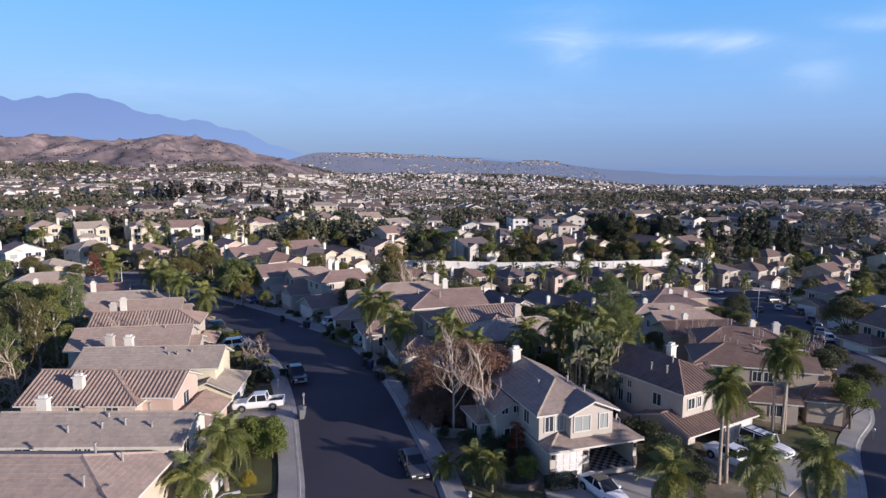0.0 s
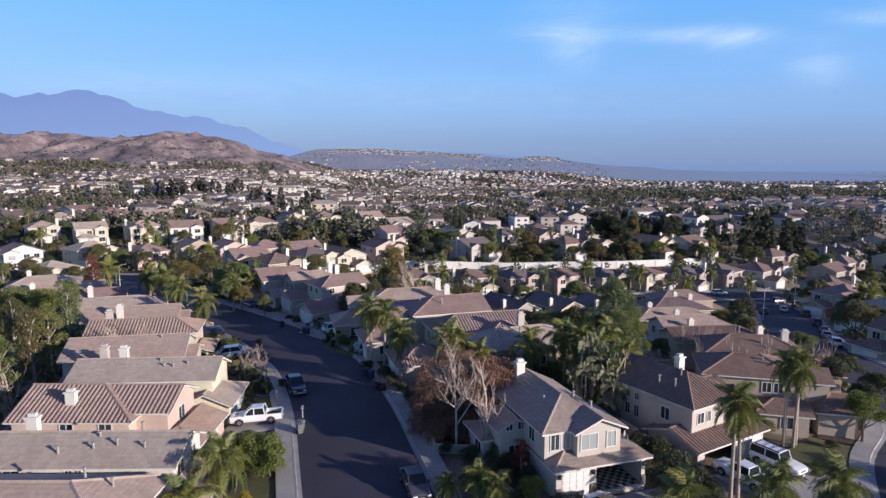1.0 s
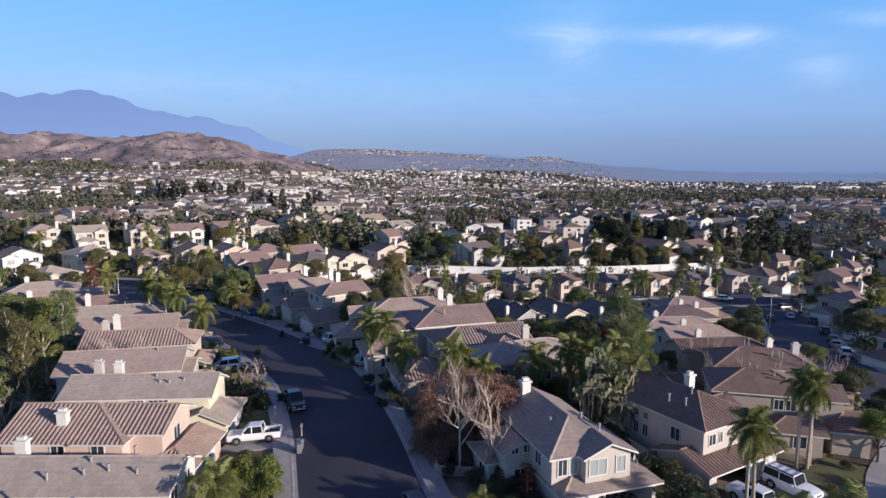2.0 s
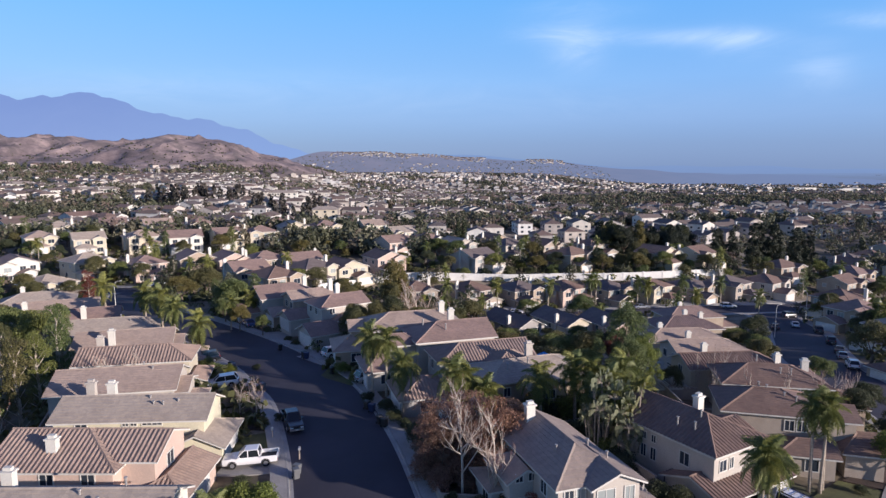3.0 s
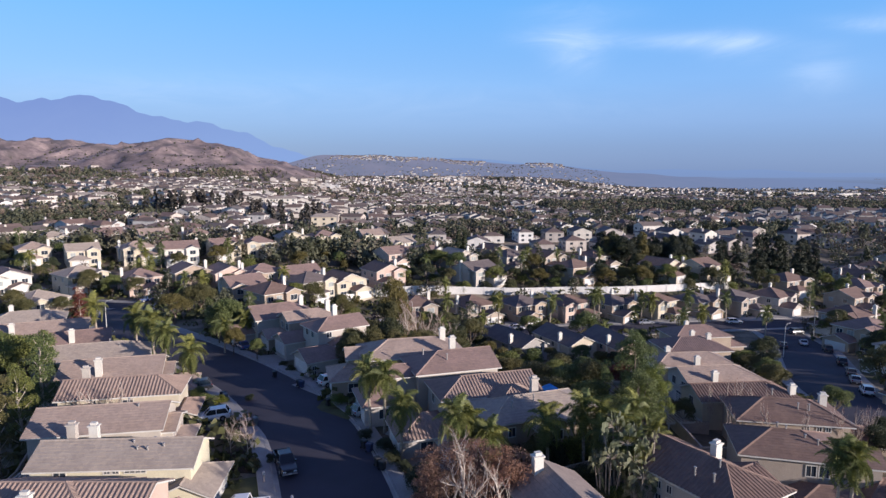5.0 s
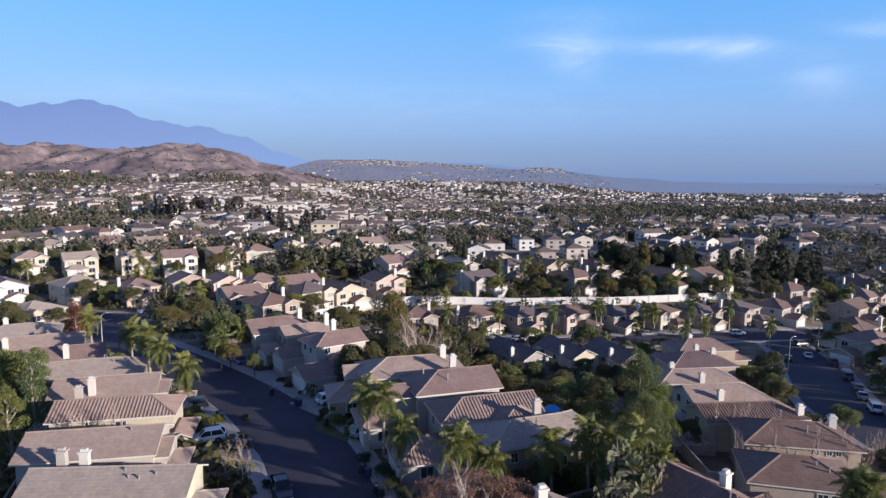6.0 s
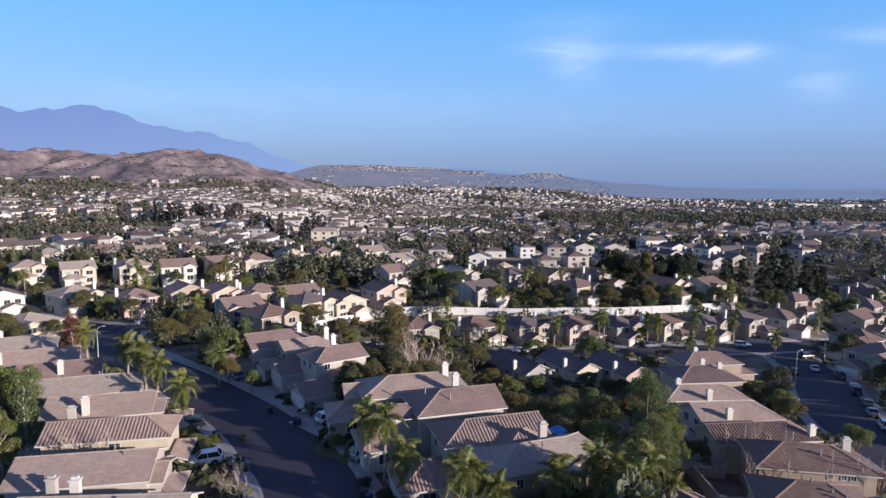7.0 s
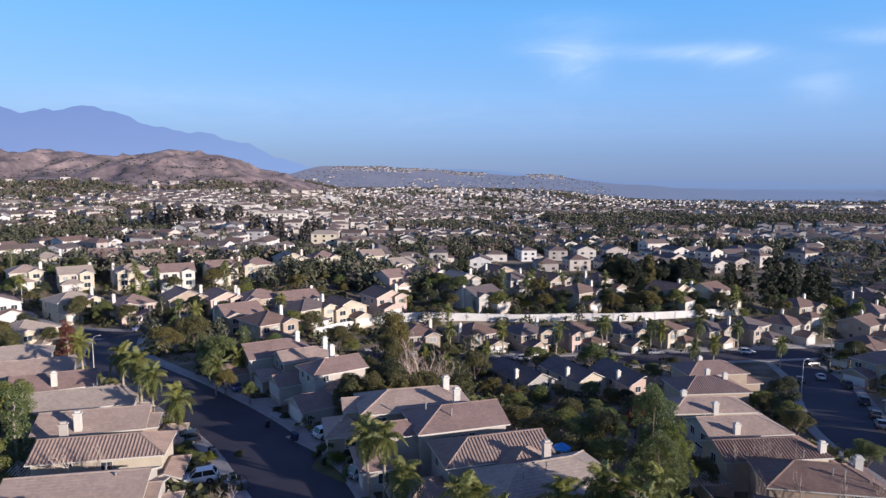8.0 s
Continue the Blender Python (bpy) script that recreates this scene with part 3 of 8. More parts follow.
def chimney_part(parent, x, y, z0, z1, wall, w=0.85, d=0.65):
    g = Geo()
    rings = []
    for k, z in ((0, z0), (0, z1 - 0.45), (0.10, z1 - 0.43), (0.10, z1 - 0.28), (-0.12, z1 - 0.26), (-0.12, z1)):
        a, b = w / 2 + k, d / 2 + k
        rings.append([(x - a, y - b, z), (x + a, y - b, z), (x + a, y + b, z), (x - a, y + b, z)])
    g.loft(rings)
    part("chimney", g, wall, parent, "plastered chimney stack with a stepped cap")


def vent_part(parent, x, y, z, h=0.5, r=0.09):
    g = Geo()
    g.tube([(x, y, z - 0.3), (x, y, z + h)], r, 7)
    g.tube([(x, y, z + h), (x, y, z + h + 0.08)], r * 1.6, 7)
    part("roof_vent", g, METAL, parent)


def roof_parts(t, faces, lines, mat, tiles, trim):
    """Each slope, its boards and each row of ridge tiles, as parts of a house."""
    for fc in faces:
        rg, fg = Geo(), Geo()
        face_tiles(rg, fc, tiles)
        slab(fg, fc)
        rf = part("roof_slope", rg.weld(), mat, t)
        part("fascia", fg.weld(), trim, rf)
    for a, c in lines:
        cg = Geo()
        cap_line(cg, a, c)
        part("ridge_cap", cg.weld(), mat, t)


def house(label, x, y, z, rot, blocks, wall="cream", roof="tan", tiles="flat", chimneys=(), windows=(), garages=(), vents=(), trim=None, over=0.45, pitch=0.4, deep=2.0, group=""):
    """blocks: (x0, x1, y0, y1, eave, axis, end0, end1[, pitch]); windows: (block, face, along, sill, w, h[, blind]);
    garages: (block, face, along, w); chimneys: (x, y, top); vents: (x, y, z)."""
    trim = trim or TRIM
    t = thing("house", pose(x, y, z, 0, 0, rot), label, "house", group)
    for b in blocks:
        x0, x1, y0, y1, top, axis, e0, e1 = b[:8]
        pt = b[8] if len(b) > 8 else pitch
        g = Geo()
        g.box(x0, x1, y0, y1, b[9] if len(b) > 9 else -deep, top)
        if axis == "x":
            rise, mid = (y1 - y0) / 2 * pt, (y0 + y1) / 2
            for xe, e, s in ((x0, e0, -1), (x1, e1, 1)):
                if e == "g":
                    tri = [(xe, y0, top), (xe, y1, top), (xe, mid, top + rise - 0.02)]
                    g.poly(tri if s > 0 else tri[::-1])
        else:
            rise, mid = (x1 - x0) / 2 * pt, (x0 + x1) / 2
            for ye, e, s in ((y0, e0, -1), (y1, e1, 1)):
                if e == "g":
                    tri = [(x0, ye, top), (x1, ye, top), (mid, ye, top + rise - 0.02)]
                    g.poly(tri if s < 0 else tri[::-1])
        part("wall", g.weld(), WALL[wall], t)
        faces, lines = roof_faces(x0, x1, y0, y1, top, axis, e0, e1, pt, over)
        roof_parts(t, faces, lines, ROOF[roof], tiles, trim)
    for w in windows:
        b = blocks[w[0]]
        window_part(t, on_wall(w[1], w[2], w[3], b), w[4], w[5], len(w) > 6 and w[6], 2 if w[4] > 2 else 1)
    for b, face, along, w in garages:
        garage_part(t, on_wall(face, along, 0.02, blocks[b]), w)
    for c in chimneys:
        chimney_part(t, c[0], c[1], -0.5 if len(c) < 4 else c[3], c[2], WALL["bright"] if len(c) < 5 else WALL[c[4]])
    for v in vents:
        vent_part(t, *v)
    return t


TAKEN = []


def take(x, y, r):
    TAKEN.append((x, y, r))


def tract(x, y, rot, seed, wall, roof, tiles="flat", z=None, mirror=False, size=1.0, label="", hipped=None, back=False):
    """An ordinary two-storey house of the estate: main block, garage wing in front, bay, chimney."""
    r = random.Random(seed)
    w, d = (10.5 + r.uniform(-1, 1.2)) * size, (10.5 + r.uniform(-1, 1)) * size
    top = 5.4 + r.uniform(-0.2, 0.2)
    hip = r.random() < 0.55 if hipped is None else hipped
    axis = r.choice("xyy") if not hip else ("x" if w > d else "y")
    e = "h" if hip else "g"
    gw, gd = 6.2, 4.2
    sx = -1 if mirror else 1
    gx0 = (-w / 2 + 0.2) if not mirror else (w / 2 - gw - 0.2)
    g2 = r.choice((0, 1))
    bx0 = (w / 2 - 4.2) if not mirror else -w / 2
    blocks = [
        (-w / 2, w / 2, -d / 2, d / 2, top, axis, e, e),
        (gx0, gx0 + gw, -d / 2 - gd, -d / 2 + 1.0, 2.75, "y" if g2 else "x", "g" if g2 else "h", "h"),
        (bx0, bx0 + 4.2, -d / 2 - 1.1, -d / 2 + 2.0, top, "y", "g", "g"),
    ]
    ws = [(0, "S", w / 2 + u, 3.4, 1.5, 1.2, r.random() < 0.4) for u in ((-w * 0.33, -w * 0.08) if not mirror else (w * 0.33, w * 0.08))]
    ws += [(2, "S", 2.1, 3.3, 1.9, 1.3, r.random() < 0.4), (2, "S", 2.1, 0.7, 1.9, 1.5)]
    ws += [(0, f, d * q, zz, 1.1, 1.1, r.random() < 0.3) for f in ("E" if y > 215 else "EW") for q, zz in (((0.25, 3.5), (0.7, 3.5)) if y > 215 else ((0.25, 3.5), (0.7, 3.5), (0.45, 0.9)))]
    if back:
        ws += [(0, "N", w * q, zz, 1.8, 1.3) for q, zz in ((0.25, 3.4), (0.7, 3.4), (0.3, 0.7), (0.72, 0.7))]
    z = gz(x, y) if z is None else z
    zr = top + min(w, d) / 2 * 0.4
    ch = [(sx * w * 0.5, d * r.uniform(-0.1, 0.35), zr + 0.7)]
    take(x, y, max(w, d) * 0.62)
    names = {"bright": "bright white", "sand": "sand-coloured", "white": "white", "cream": "cream", "tan": "tan", "pink": "salmon-pink", "grey": "grey", "yellow": "pale yellow"}
    rn = {"grey": "grey-brown", "tan": "tan", "brown": "dark brown", "clay": "terracotta", "slate": "slate-grey", "rose": "dusty red"}
    label = label or f"two-storey {names[wall]} stucco house with a {'hipped' if hip else 'gabled'} {rn[roof]} tile roof"
    return house(label, x, y, z, rot, blocks, wall, roof, tiles, ch, ws, [(1, "S", gw / 2, 4.9)], [(w * 0.1, d * 0.1, zr - 0.6)], group="houses of the estate")


# the houses along the left side of the main street
house("two-storey stucco house with a hipped tan tile roof", -28.2, 39.8, -0.6, 0, [(-8, 8.2, -4.2, 4.2, 5.25, "x", "g", "h"), (6.5, 11.0, -4.6, 0.6, 2.7, "x", "h", "g")], "cream", "tan",
      vents=[(4.0, 1.6, 6.6), (6.2, 1.0, 6.2), (5.4, -2.4, 6.2)], windows=[(0, "N", 3, 3.4, 1.2, 1.0), (1, "N", 3, 0.8, 1.2, 1.2)], garages=[(1, "E", 2.6, 4.6)])
take(-28, 40, 10)
house("two-storey white stucco house with a gabled grey-brown tile roof", -27.8, 48.7, -0.7, 1, [(-7.6, 7.4, -2.75, 2.9, 5.25, "x", "g", "g", 0.46), (5.2, 9.8, -4.4, 1.0, 2.75, "y", "g", "g")], "bright", "grey",
      chimneys=[(-5.6, 1.7, 7.5)], vents=[(2.6, -1.2, 5.9, 0.6), (0.9, -1.5, 5.8), (3.6, 1.0, 6.2, 0.7), (4.8, -1.4, 5.8), (-1.6, -1.9, 5.6, 0.6), (0.9, -0.4, 6.2)],
      windows=[(0, "S", 2.9, 3.9, 1.2, 1.0), (0, "S", 7.2, 4.5, 0.5, 0.4), (0, "S", 7.9, 4.5, 0.5, 0.4), (0, "E", 1.4, 3.6, 1.2, 1.2), (0, "E", 4.0, 3.6, 1.0, 1.2)], garages=[(1, "E", 2.8, 4.6)])
take(-27, 49, 9)
house("two-storey salmon stucco house with a ribbed terracotta tile roof", -32, 58.9, -0.85, 0, [(-6.5, 4.0, -4.1, 4.1, 5.25, "x", "g", "h", 0.42), (-2, 6.9, -2.7, 3.4, 5.55, "x", "g", "g", 0.42), (5.4, 9.8, -4.2, 3.4, 2.75, "y", "h", "g")], "pink", "clay", "rib",
      chimneys=[(-2.0, -2.3, 7.45)], windows=[(0, "S", 4.9, 3.5, 1.1, 1.3), (0, "S", 8.4, 3.5, 1.1, 1.3), (1, "E", 3.0, 3.6, 1.3, 1.2), (2, "S", 2.6, 0.9, 1.2, 1.2)], garages=[(2, "E", 3.6, 4.8)])
take(-31, 59, 9)
house("two-storey pale yellow stucco house with a gabled grey tile roof", -32, 68.2, -0.85, 4, [(-7.4, 7.3, -2.9, 3.0, 5.3, "x", "g", "g", 0.46), (4.2, 9.3, -4.0, 2.6, 2.75, "y", "g", "h", 0.45)], "yellow", "grey",
      chimneys=[(-6.0, 2.4, 7.7, -0.5, "white"), (-3.9, 2.5, 7.5, -0.5, "bright")], vents=[(1.2, -0.4, 6.2), (1.8, -1.2, 5.9), (2.8, -1.3, 5.9), (4.2, -0.9, 6.0), (2.9, 0.4, 6.3, 0.3), (4.0, 0.5, 6.2, 0.3)],
      windows=[(0, "S", 2.7, 3.7, 1.1, 1.1), (0, "S", 7.0, 4.55, 0.55, 0.4), (0, "S", 7.8, 4.55, 0.55, 0.4), (0, "S", 9.1, 4.6, 0.9, 0.3), (0, "S", 10.1, 4.6, 0.9, 0.3), (1, "S", 2.7, 0.9, 1.2, 1.2)], garages=[(1, "E", 3.4, 4.8)])
take(-31, 68, 9)
house("two-storey white stucco house with a gabled tan tile roof", -38.4, 77.4, -1.0, 11, [(-6.9, 6.3, -3.8, 3.8, 5.3, "x", "g", "g"), (2.6, 7.4, -3.0, 2.4, 4.6, "x", "g", "g", 0.3), (5.6, 8.8, -3.8, 2.6, 2.7, "y", "h", "h")], "white", "tan",
      vents=[(2.0, 1.0, 6.5), (3.4, -0.6, 6.4)], windows=[(0, "W", 3, 3.4, 1.2, 1.1), (1, "S", 2.6, 3.4, 1.2, 0.9)], garages=[(2, "E", 3.2, 4.8)])
take(-37, 77, 9)
house("two-storey cream stucco house with a ribbed brown tile roof", -41.3, 88.2, -1.25, 12, [(-7.6, 6.4, -2.9, 3.4, 5.3, "x", "g", "h", 0.42), (5.4, 8.4, -4.0, 1.6, 2.7, "y", "g", "h")], "cream", "clay", "rib",
      chimneys=[(-6.4, 3.9, 7.4, -0.5, "white")], windows=[(0, "S", 4.0, 4.4, 0.6, 0.4), (0, "S", 8.0, 3.6, 1.2, 1.0)], garages=[(1, "E", 3.0, 4.8)])
take(-40, 88, 9)
house("two-storey tan stucco house with a gabled tan tile roof", -48.2, 98.4, -1.9, 15, [(-6.8, 6.2, -3.9, 3.8, 5.25, "x", "g", "g"), (2.2, 7.6, -3.2, 2.0, 5.0, "x", "g", "g", 0.3), (6.0, 10.6, -3.6, 2.6, 2.7, "y", "h", "h")], "tan", "tan",
      chimneys=[(-1.6, -3.6, 8.0, -0.5, "bright")], windows=[(0, "W", 3, 3.5, 1.1, 1.1), (1, "S", 3.0, 3.3, 1.3, 1.0)], garages=[(2, "E", 3, 4.8)])
take(-47, 98, 9)
house("two-storey white stucco house with a low grey-brown tile roof", -56.2, 109.2, -2.6, 19, [(-7.4, 6.8, -3.9, 3.8, 5.2, "x", "g", "h"), (4.4, 8.0, -3.4, 2.4, 2.7, "y", "g", "h")], "white", "grey",
      vents=[(1, 0.5, 6.6), (2.6, -1.2, 6.2), (4.4, -0.8, 6.0)], windows=[(0, "W", 2.4, 3.5, 1.1, 1.1), (0, "W", 5.2, 3.5, 1.1, 1.1)], garages=[(1, "E", 3, 4.6)])
take(-55, 109, 9)
house("two-storey white stucco house with a gabled rose tile roof", -66.6, 118.6, -3.1, 24, [(-6.2, 5.8, -3.9, 3.8, 5.2, "x", "g", "g"), (5.0, 9.4, -3.4, 2.4, 2.7, "y", "g", "h")], "white", "rose",
      chimneys=[(0.2, -3.3, 7.9)], windows=[(0, "W", 2.2, 3.5, 1.1, 1.2), (0, "W", 5.2, 3.5, 1.1, 1.2), (0, "W", 3.6, 0.8, 1.4, 1.2)], garages=[(1, "E", 3, 4.6)])
take(-66, 118, 9)
house("two-storey stucco house with a plain tan tile roof", -77, 127.5, -3.5, 25, [(-7, 7, -3.9, 3.8, 5.2, "x", "g", "g"), (5.4, 8.2, -3.4, 1.4, 2.7, "y", "g", "h")], "tan", "tan", chimneys=[(-5, -3.4, 7.6)], garages=[(1, "E", 3, 4.6)], windows=[(0, "W", 2.2, 3.5, 1.1, 1.2)])
take(-77, 127, 9)
house("two-storey stucco house with a low grey tile roof", -88, 140, -4.4, 27, [(-8, 6, -4.2, 4.2, 5.2, "x", "h", "h"), (4.6, 7.6, -3.4, 1.6, 2.7, "y", "g", "h")], "white", "grey", chimneys=[(-4, 3.4, 7.8)], garages=[(1, "E", 3, 4.6)])
take(-88, 140, 9)
tract(-104, 167, 62, 4, "cream", "grey", z=-5.6, hipped=True, mirror=True)

# the houses along the right side of the main street, from near to far
R1 = [(0.45, 6.7, 0.45, 11.4, 5.4, "y", "h", "g", 0.5, 2.7), (3.0, 7.1, -0.45, 4.0, 5.4, "y", "g", "g", 0.42, 2.7), (0.75, 9.2, -1.1, 4.4, 2.75, "x", "h", "h", 0.34), (-1.7, 1.2, 4.7, 9.0, 4.15, "y", "g", "h", 0.55), (-2.6, 0.9, 6.4, 10.2, 2.6, "x", "h", "h", 0.3)]


DIM = surf("garage_back_wall", (0.10, 0.085, 0.075), (0.05, 0.045, 0.04), 1.2, 6, 0.9, 0.2)


def open_garage(parent, b, openings, wall, depth=6.0):
    """Front wall of a garage block with real door openings and the room behind them."""
    x0, x1, y0, y1, top = b[:5]
    boxes = []
    edges = [0.0]
    for u0, u1, h in openings:
        boxes.append((x0 + edges[-1], x0 + u0, y0, y0 + 0.22, -2.0, top))
        boxes.append((x0 + u0, x0 + u1, y0, y0 + 0.22, h, top))
        boxes.append((x0 + u0, x0 + u1, y0, y0 + 0.22, -2.0, 0.0))
        edges.append(u1)
    boxes.append((x0 + edges[-1], x1, y0, y0 + 0.22, -2.0, top))
    boxes.append((x0, x0 + 0.2, y0 + 0.22, y1, -2.0, top))
    boxes.append((x1 - 0.2, x1, y0 + 0.22, y1, -2.0, top))
    boxes.append((x0 + 0.2, x1 - 0.2, y0 + depth, y0 + depth + 0.2, -2.0, top))
    boxes.append((x0 + 0.2, x1 - 0.2, y0 + 0.22, y0 + depth, -0.3, 0.03))
    for i, b6 in enumerate(boxes):
        g = Geo()
        g.box(*b6)
        part("wall", g, DIM if i >= len(boxes) - 2 else wall, parent)


def big_house(label, x, y, z, rot, blocks, openings, gblock, wall, roof, tiles, **kw):
    """Like house(), with one block whose front stands open."""
    keep = blocks[gblock]
    t = house(label, x, y, z, rot, [b for i, b in enumerate(blocks) if i != gblock], wall, roof, tiles, **kw)
    open_garage(t, keep, openings, WALL[wall])
    roof_parts(t, *roof_faces(*keep[:8], keep[8], 0.45), ROOF[roof], tiles, TRIM)
    y0, y1, top, mid = keep[2], keep[3], keep[4], (keep[2] + keep[3]) / 2
    for xe, end in ((keep[0], keep[6]), (keep[1] - 0.15, keep[7])):
        if end == "g":
            tri = Geo()
            tri.loft([[(xe + k, y0, top), (xe + k, y1, top), (xe + k, mid, top + (y1 - y0) / 2 * keep[8] - 0.02)] for k in (0.0, 0.15)])
            part("gable", tri, WALL[wall], t)
    g = Geo()
    m = blocks[0]
    g.box(m[0], m[1], keep[2] + 6.3, m[3], -2.0, m[9])
    part("wall", g, WALL[wall], t)
    return t


r1 = big_house("white two-storey house with a grey-brown roof and open garage", 8.25, 50.0, -0.15, 18, R1, [(3.75, 8.1, 2.25)], 2, "white", "taupe", "flat",
               chimneys=[(2.7, 10.3, 8.3, 3.0)], vents=[(5.4, 4.6, 6.2, 0.45), (5.9, 2.4, 6.0, 0.45), (2.2, 4.2, 6.6, 0.15)],
               windows=[(0, "S", 0.95, 3.5, 0.75, 1.3), (0, "S", 1.95, 3.5, 0.75, 1.3, True), (1, "S", 1.1, 3.6, 1.5, 1.3, True), (1, "S", 3.2, 3.6, 0.8, 1.3, True), (2, "S", 0.85, 3.75, 0.6, 0.65), (2, "S", 2.0, 3.75, 0.6, 0.65), (2, "S", 1.4, 0.7, 1.1, 1.6), (3, "W", 2.5, 0.8, 1.3, 1.3), (0, "W", 8.6, 3.5, 1.0, 1.2)])
garage_part(r1, pose(2.55, -1.1, 0.02), 2.5)
for k, zz in ((1.05, 1.9), (4.15, 1.9), (9.05, 1.9)):
    g = Geo()
    g.box(k - 0.1, k + 0.1, -1.3, -1.1, zz - 0.15, zz + 0.15)
    g.box(k - 0.13, k + 0.13, -1.32, -1.09, zz + 0.15, zz + 0.2)
    part("wall_lamp", g, DARK, r1, "small black lantern beside the garage door")
for k0, k1 in ((0.72, 1.2), (3.9, 4.5), (8.8, 9.22)):
    g = Geo()
    for c in range(4):
        g.box(k0, k1, -1.22 + 0.01 * (c % 2), -1.09, 0.02 + c * 0.22, 0.23 + c * 0.22)
    part("stone_base", g, STONE, r1, "rough stone facing at the foot of the garage pier")
CHECK_A, CHECK_B = plain("floor_tile_dark", (0.03, 0.03, 0.035), 0.4), plain("floor_tile_pale", (0.42, 0.40, 0.38), 0.4)
g = Geo()
for i in range(12):
    for j in range(11):
        g.box(4.0 + i * 0.41, 4.0 + (i + 1) * 0.41 - 0.01, -0.85 + j * 0.44, -0.85 + (j + 1) * 0.44 - 0.01, 0.03, 0.045, (i + j) % 2)
part("garage_floor", g, [CHECK_A, CHECK_B], r1, "black and white checkered garage floor")
take(12, 54, 10)

R2 = [(0.4, 7.8, 0.4, 12.5, 5.95, "y", "h", "g", 0.43, 2.7), (4.4, 8.6, 2.2, 6.2, 5.6, "x", "h", "g", 0.43, 2.7), (-0.8, 9.2, -1.3, 4.6, 2.6, "x", "g", "g", 0.36)]
r2 = big_house("white two-storey house with ribbed brown roof and raised garage door", 23.5, 57.3, -1.55, 31, R2, [(1.0, 5.6, 2.2)], 2, "white", "brown", "rib",
               chimneys=[(5.6, 6.2, 8.7)], vents=[(1.8, 3.6, 6.9, 0.5), (1.6, 5.4, 6.8, 0.5), (3.4, 4.2, 7.6, 0.4)],
               windows=[(0, "S", 1.2, 4.0, 0.9, 1.0), (0, "S", 2.4, 4.0, 0.5, 1.0), (0, "W", 4.2, 4.4, 0.5, 0.7), (0, "W", 5.4, 4.4, 0.5, 0.7), (0, "W", 4.2, 2.6, 0.6, 1.2), (0, "W", 5.4, 2.6, 0.6, 1.2), (0, "W", 9.0, 3.6, 1.0, 1.2), (1, "E", 2.0, 3.6, 1.2, 1.2)])
garage_part(r2, pose(6.9, -1.3, 0.02), 3.8)
take(28, 63, 10)

house("two-storey grey stucco house with a hipped brown tile roof", 30, 71.3, -2.3, -14, [(0.4, 10.4, 0.4, 7.6, 5.5, "x", "h", "h"), (8.6, 13.6, 1.0, 5.4, 5.1, "x", "h", "g"), (12.0, 15.6, -1.3, 4.2, 2.6, "x", "h", "g"), (5.4, 10.6, -3.0, 1.0, 2.6, "x", "h", "g")], "sand", "brown",
      vents=[(4.6, 4.2, 6.9, 0.6), (5.4, 4.0, 6.8), (8.0, 2.2, 6.3, 0.5), (7.0, 3.0, 6.6, 0.3)], windows=[(0, "S", 6.6, 3.6, 0.9, 1.1), (0, "S", 7.8, 3.6, 0.9, 1.1), (1, "E", 1.2, 3.2, 0.9, 1.4), (1, "E", 3.2, 3.2, 0.9, 1.4), (3, "S", 3.0, 0.8, 1.2, 1.2)], garages=[(2, "E", 3.0, 4.6)])
take(38, 72, 10)
house("two-storey stucco house with a hipped brown tile roof", 35.2, 82.8, -3.15, -10, [(0.4, 12.8, 0.4, 7.8, 5.35, "x", "h", "h"), (11.6, 17.4, 1.2, 7.0, 2.75, "x", "h", "h")], "tan", "brown",
      chimneys=[(11.4, 5.2, 7.6)], vents=[(5.4, 5.0, 7.2), (7.6, 2.4, 6.4), (8.8, 2.2, 6.4)], windows=[(0, "S", 7.6, 4.3, 0.5, 0.5), (0, "S", 9.0, 4.3, 0.5, 0.5), (0, "S", 10.0, 4.3, 0.5, 0.5)], garages=[(1, "E", 3.0, 4.6)])
take(43, 86, 10)
house("two-storey cream stucco house with a ribbed brown tile roof", 34.5, 91.5, -4.15, 6, [(0.4, 14.2, 0.4, 6.6, 5.25, "x", "g", "h"), (12.6, 17.6, 0.6, 6.0, 2.75, "x", "h", "h")], "cream", "brown", "rib",
      chimneys=[(13.6, 1.0, 7.0)], windows=[(0, "W", 3, 3.5, 1.1, 1.2)], garages=[(1, "E", 2.8, 4.6)])
take(42, 95, 9)
house("two-storey white stucco house with a gabled tan tile roof", 36.6, 101.4, -5.1, 7, [(0.4, 12.6, 0.4, 7.4, 5.25, "x", "g", "h"), (11.6, 16.6, 0.6, 6.4, 2.75, "x", "h", "h")], "white", "tan", chimneys=[(4.4, 0.6, 7.0)],
      windows=[(0, "W", 2, 3.5, 1.1, 1.2), (0, "W", 5, 3.5, 1.1, 1.2), (0, "W", 4, 0.8, 2.2, 1.9)], garages=[(1, "E", 2.8, 4.6)])
take(44, 105, 9)
house("two-storey cream stucco house with a low tan tile roof", 36, 114.2, -6.45, 4, [(0.4, 14, 0.4, 6.8, 5.25, "x", "h", "h"), (13, 18, 0.6, 6.4, 2.75, "x", "h", "h")], "cream", "tan", chimneys=[(7.2, 0.2, 7.0), (4.0, 5.0, 7.4)],
      windows=[(0, "S", 5.2, 3.6, 1.0, 1.2), (0, "S", 6.4, 3.6, 0.6, 1.2)], garages=[(1, "E", 2.8, 4.6)])
take(44, 117, 9)
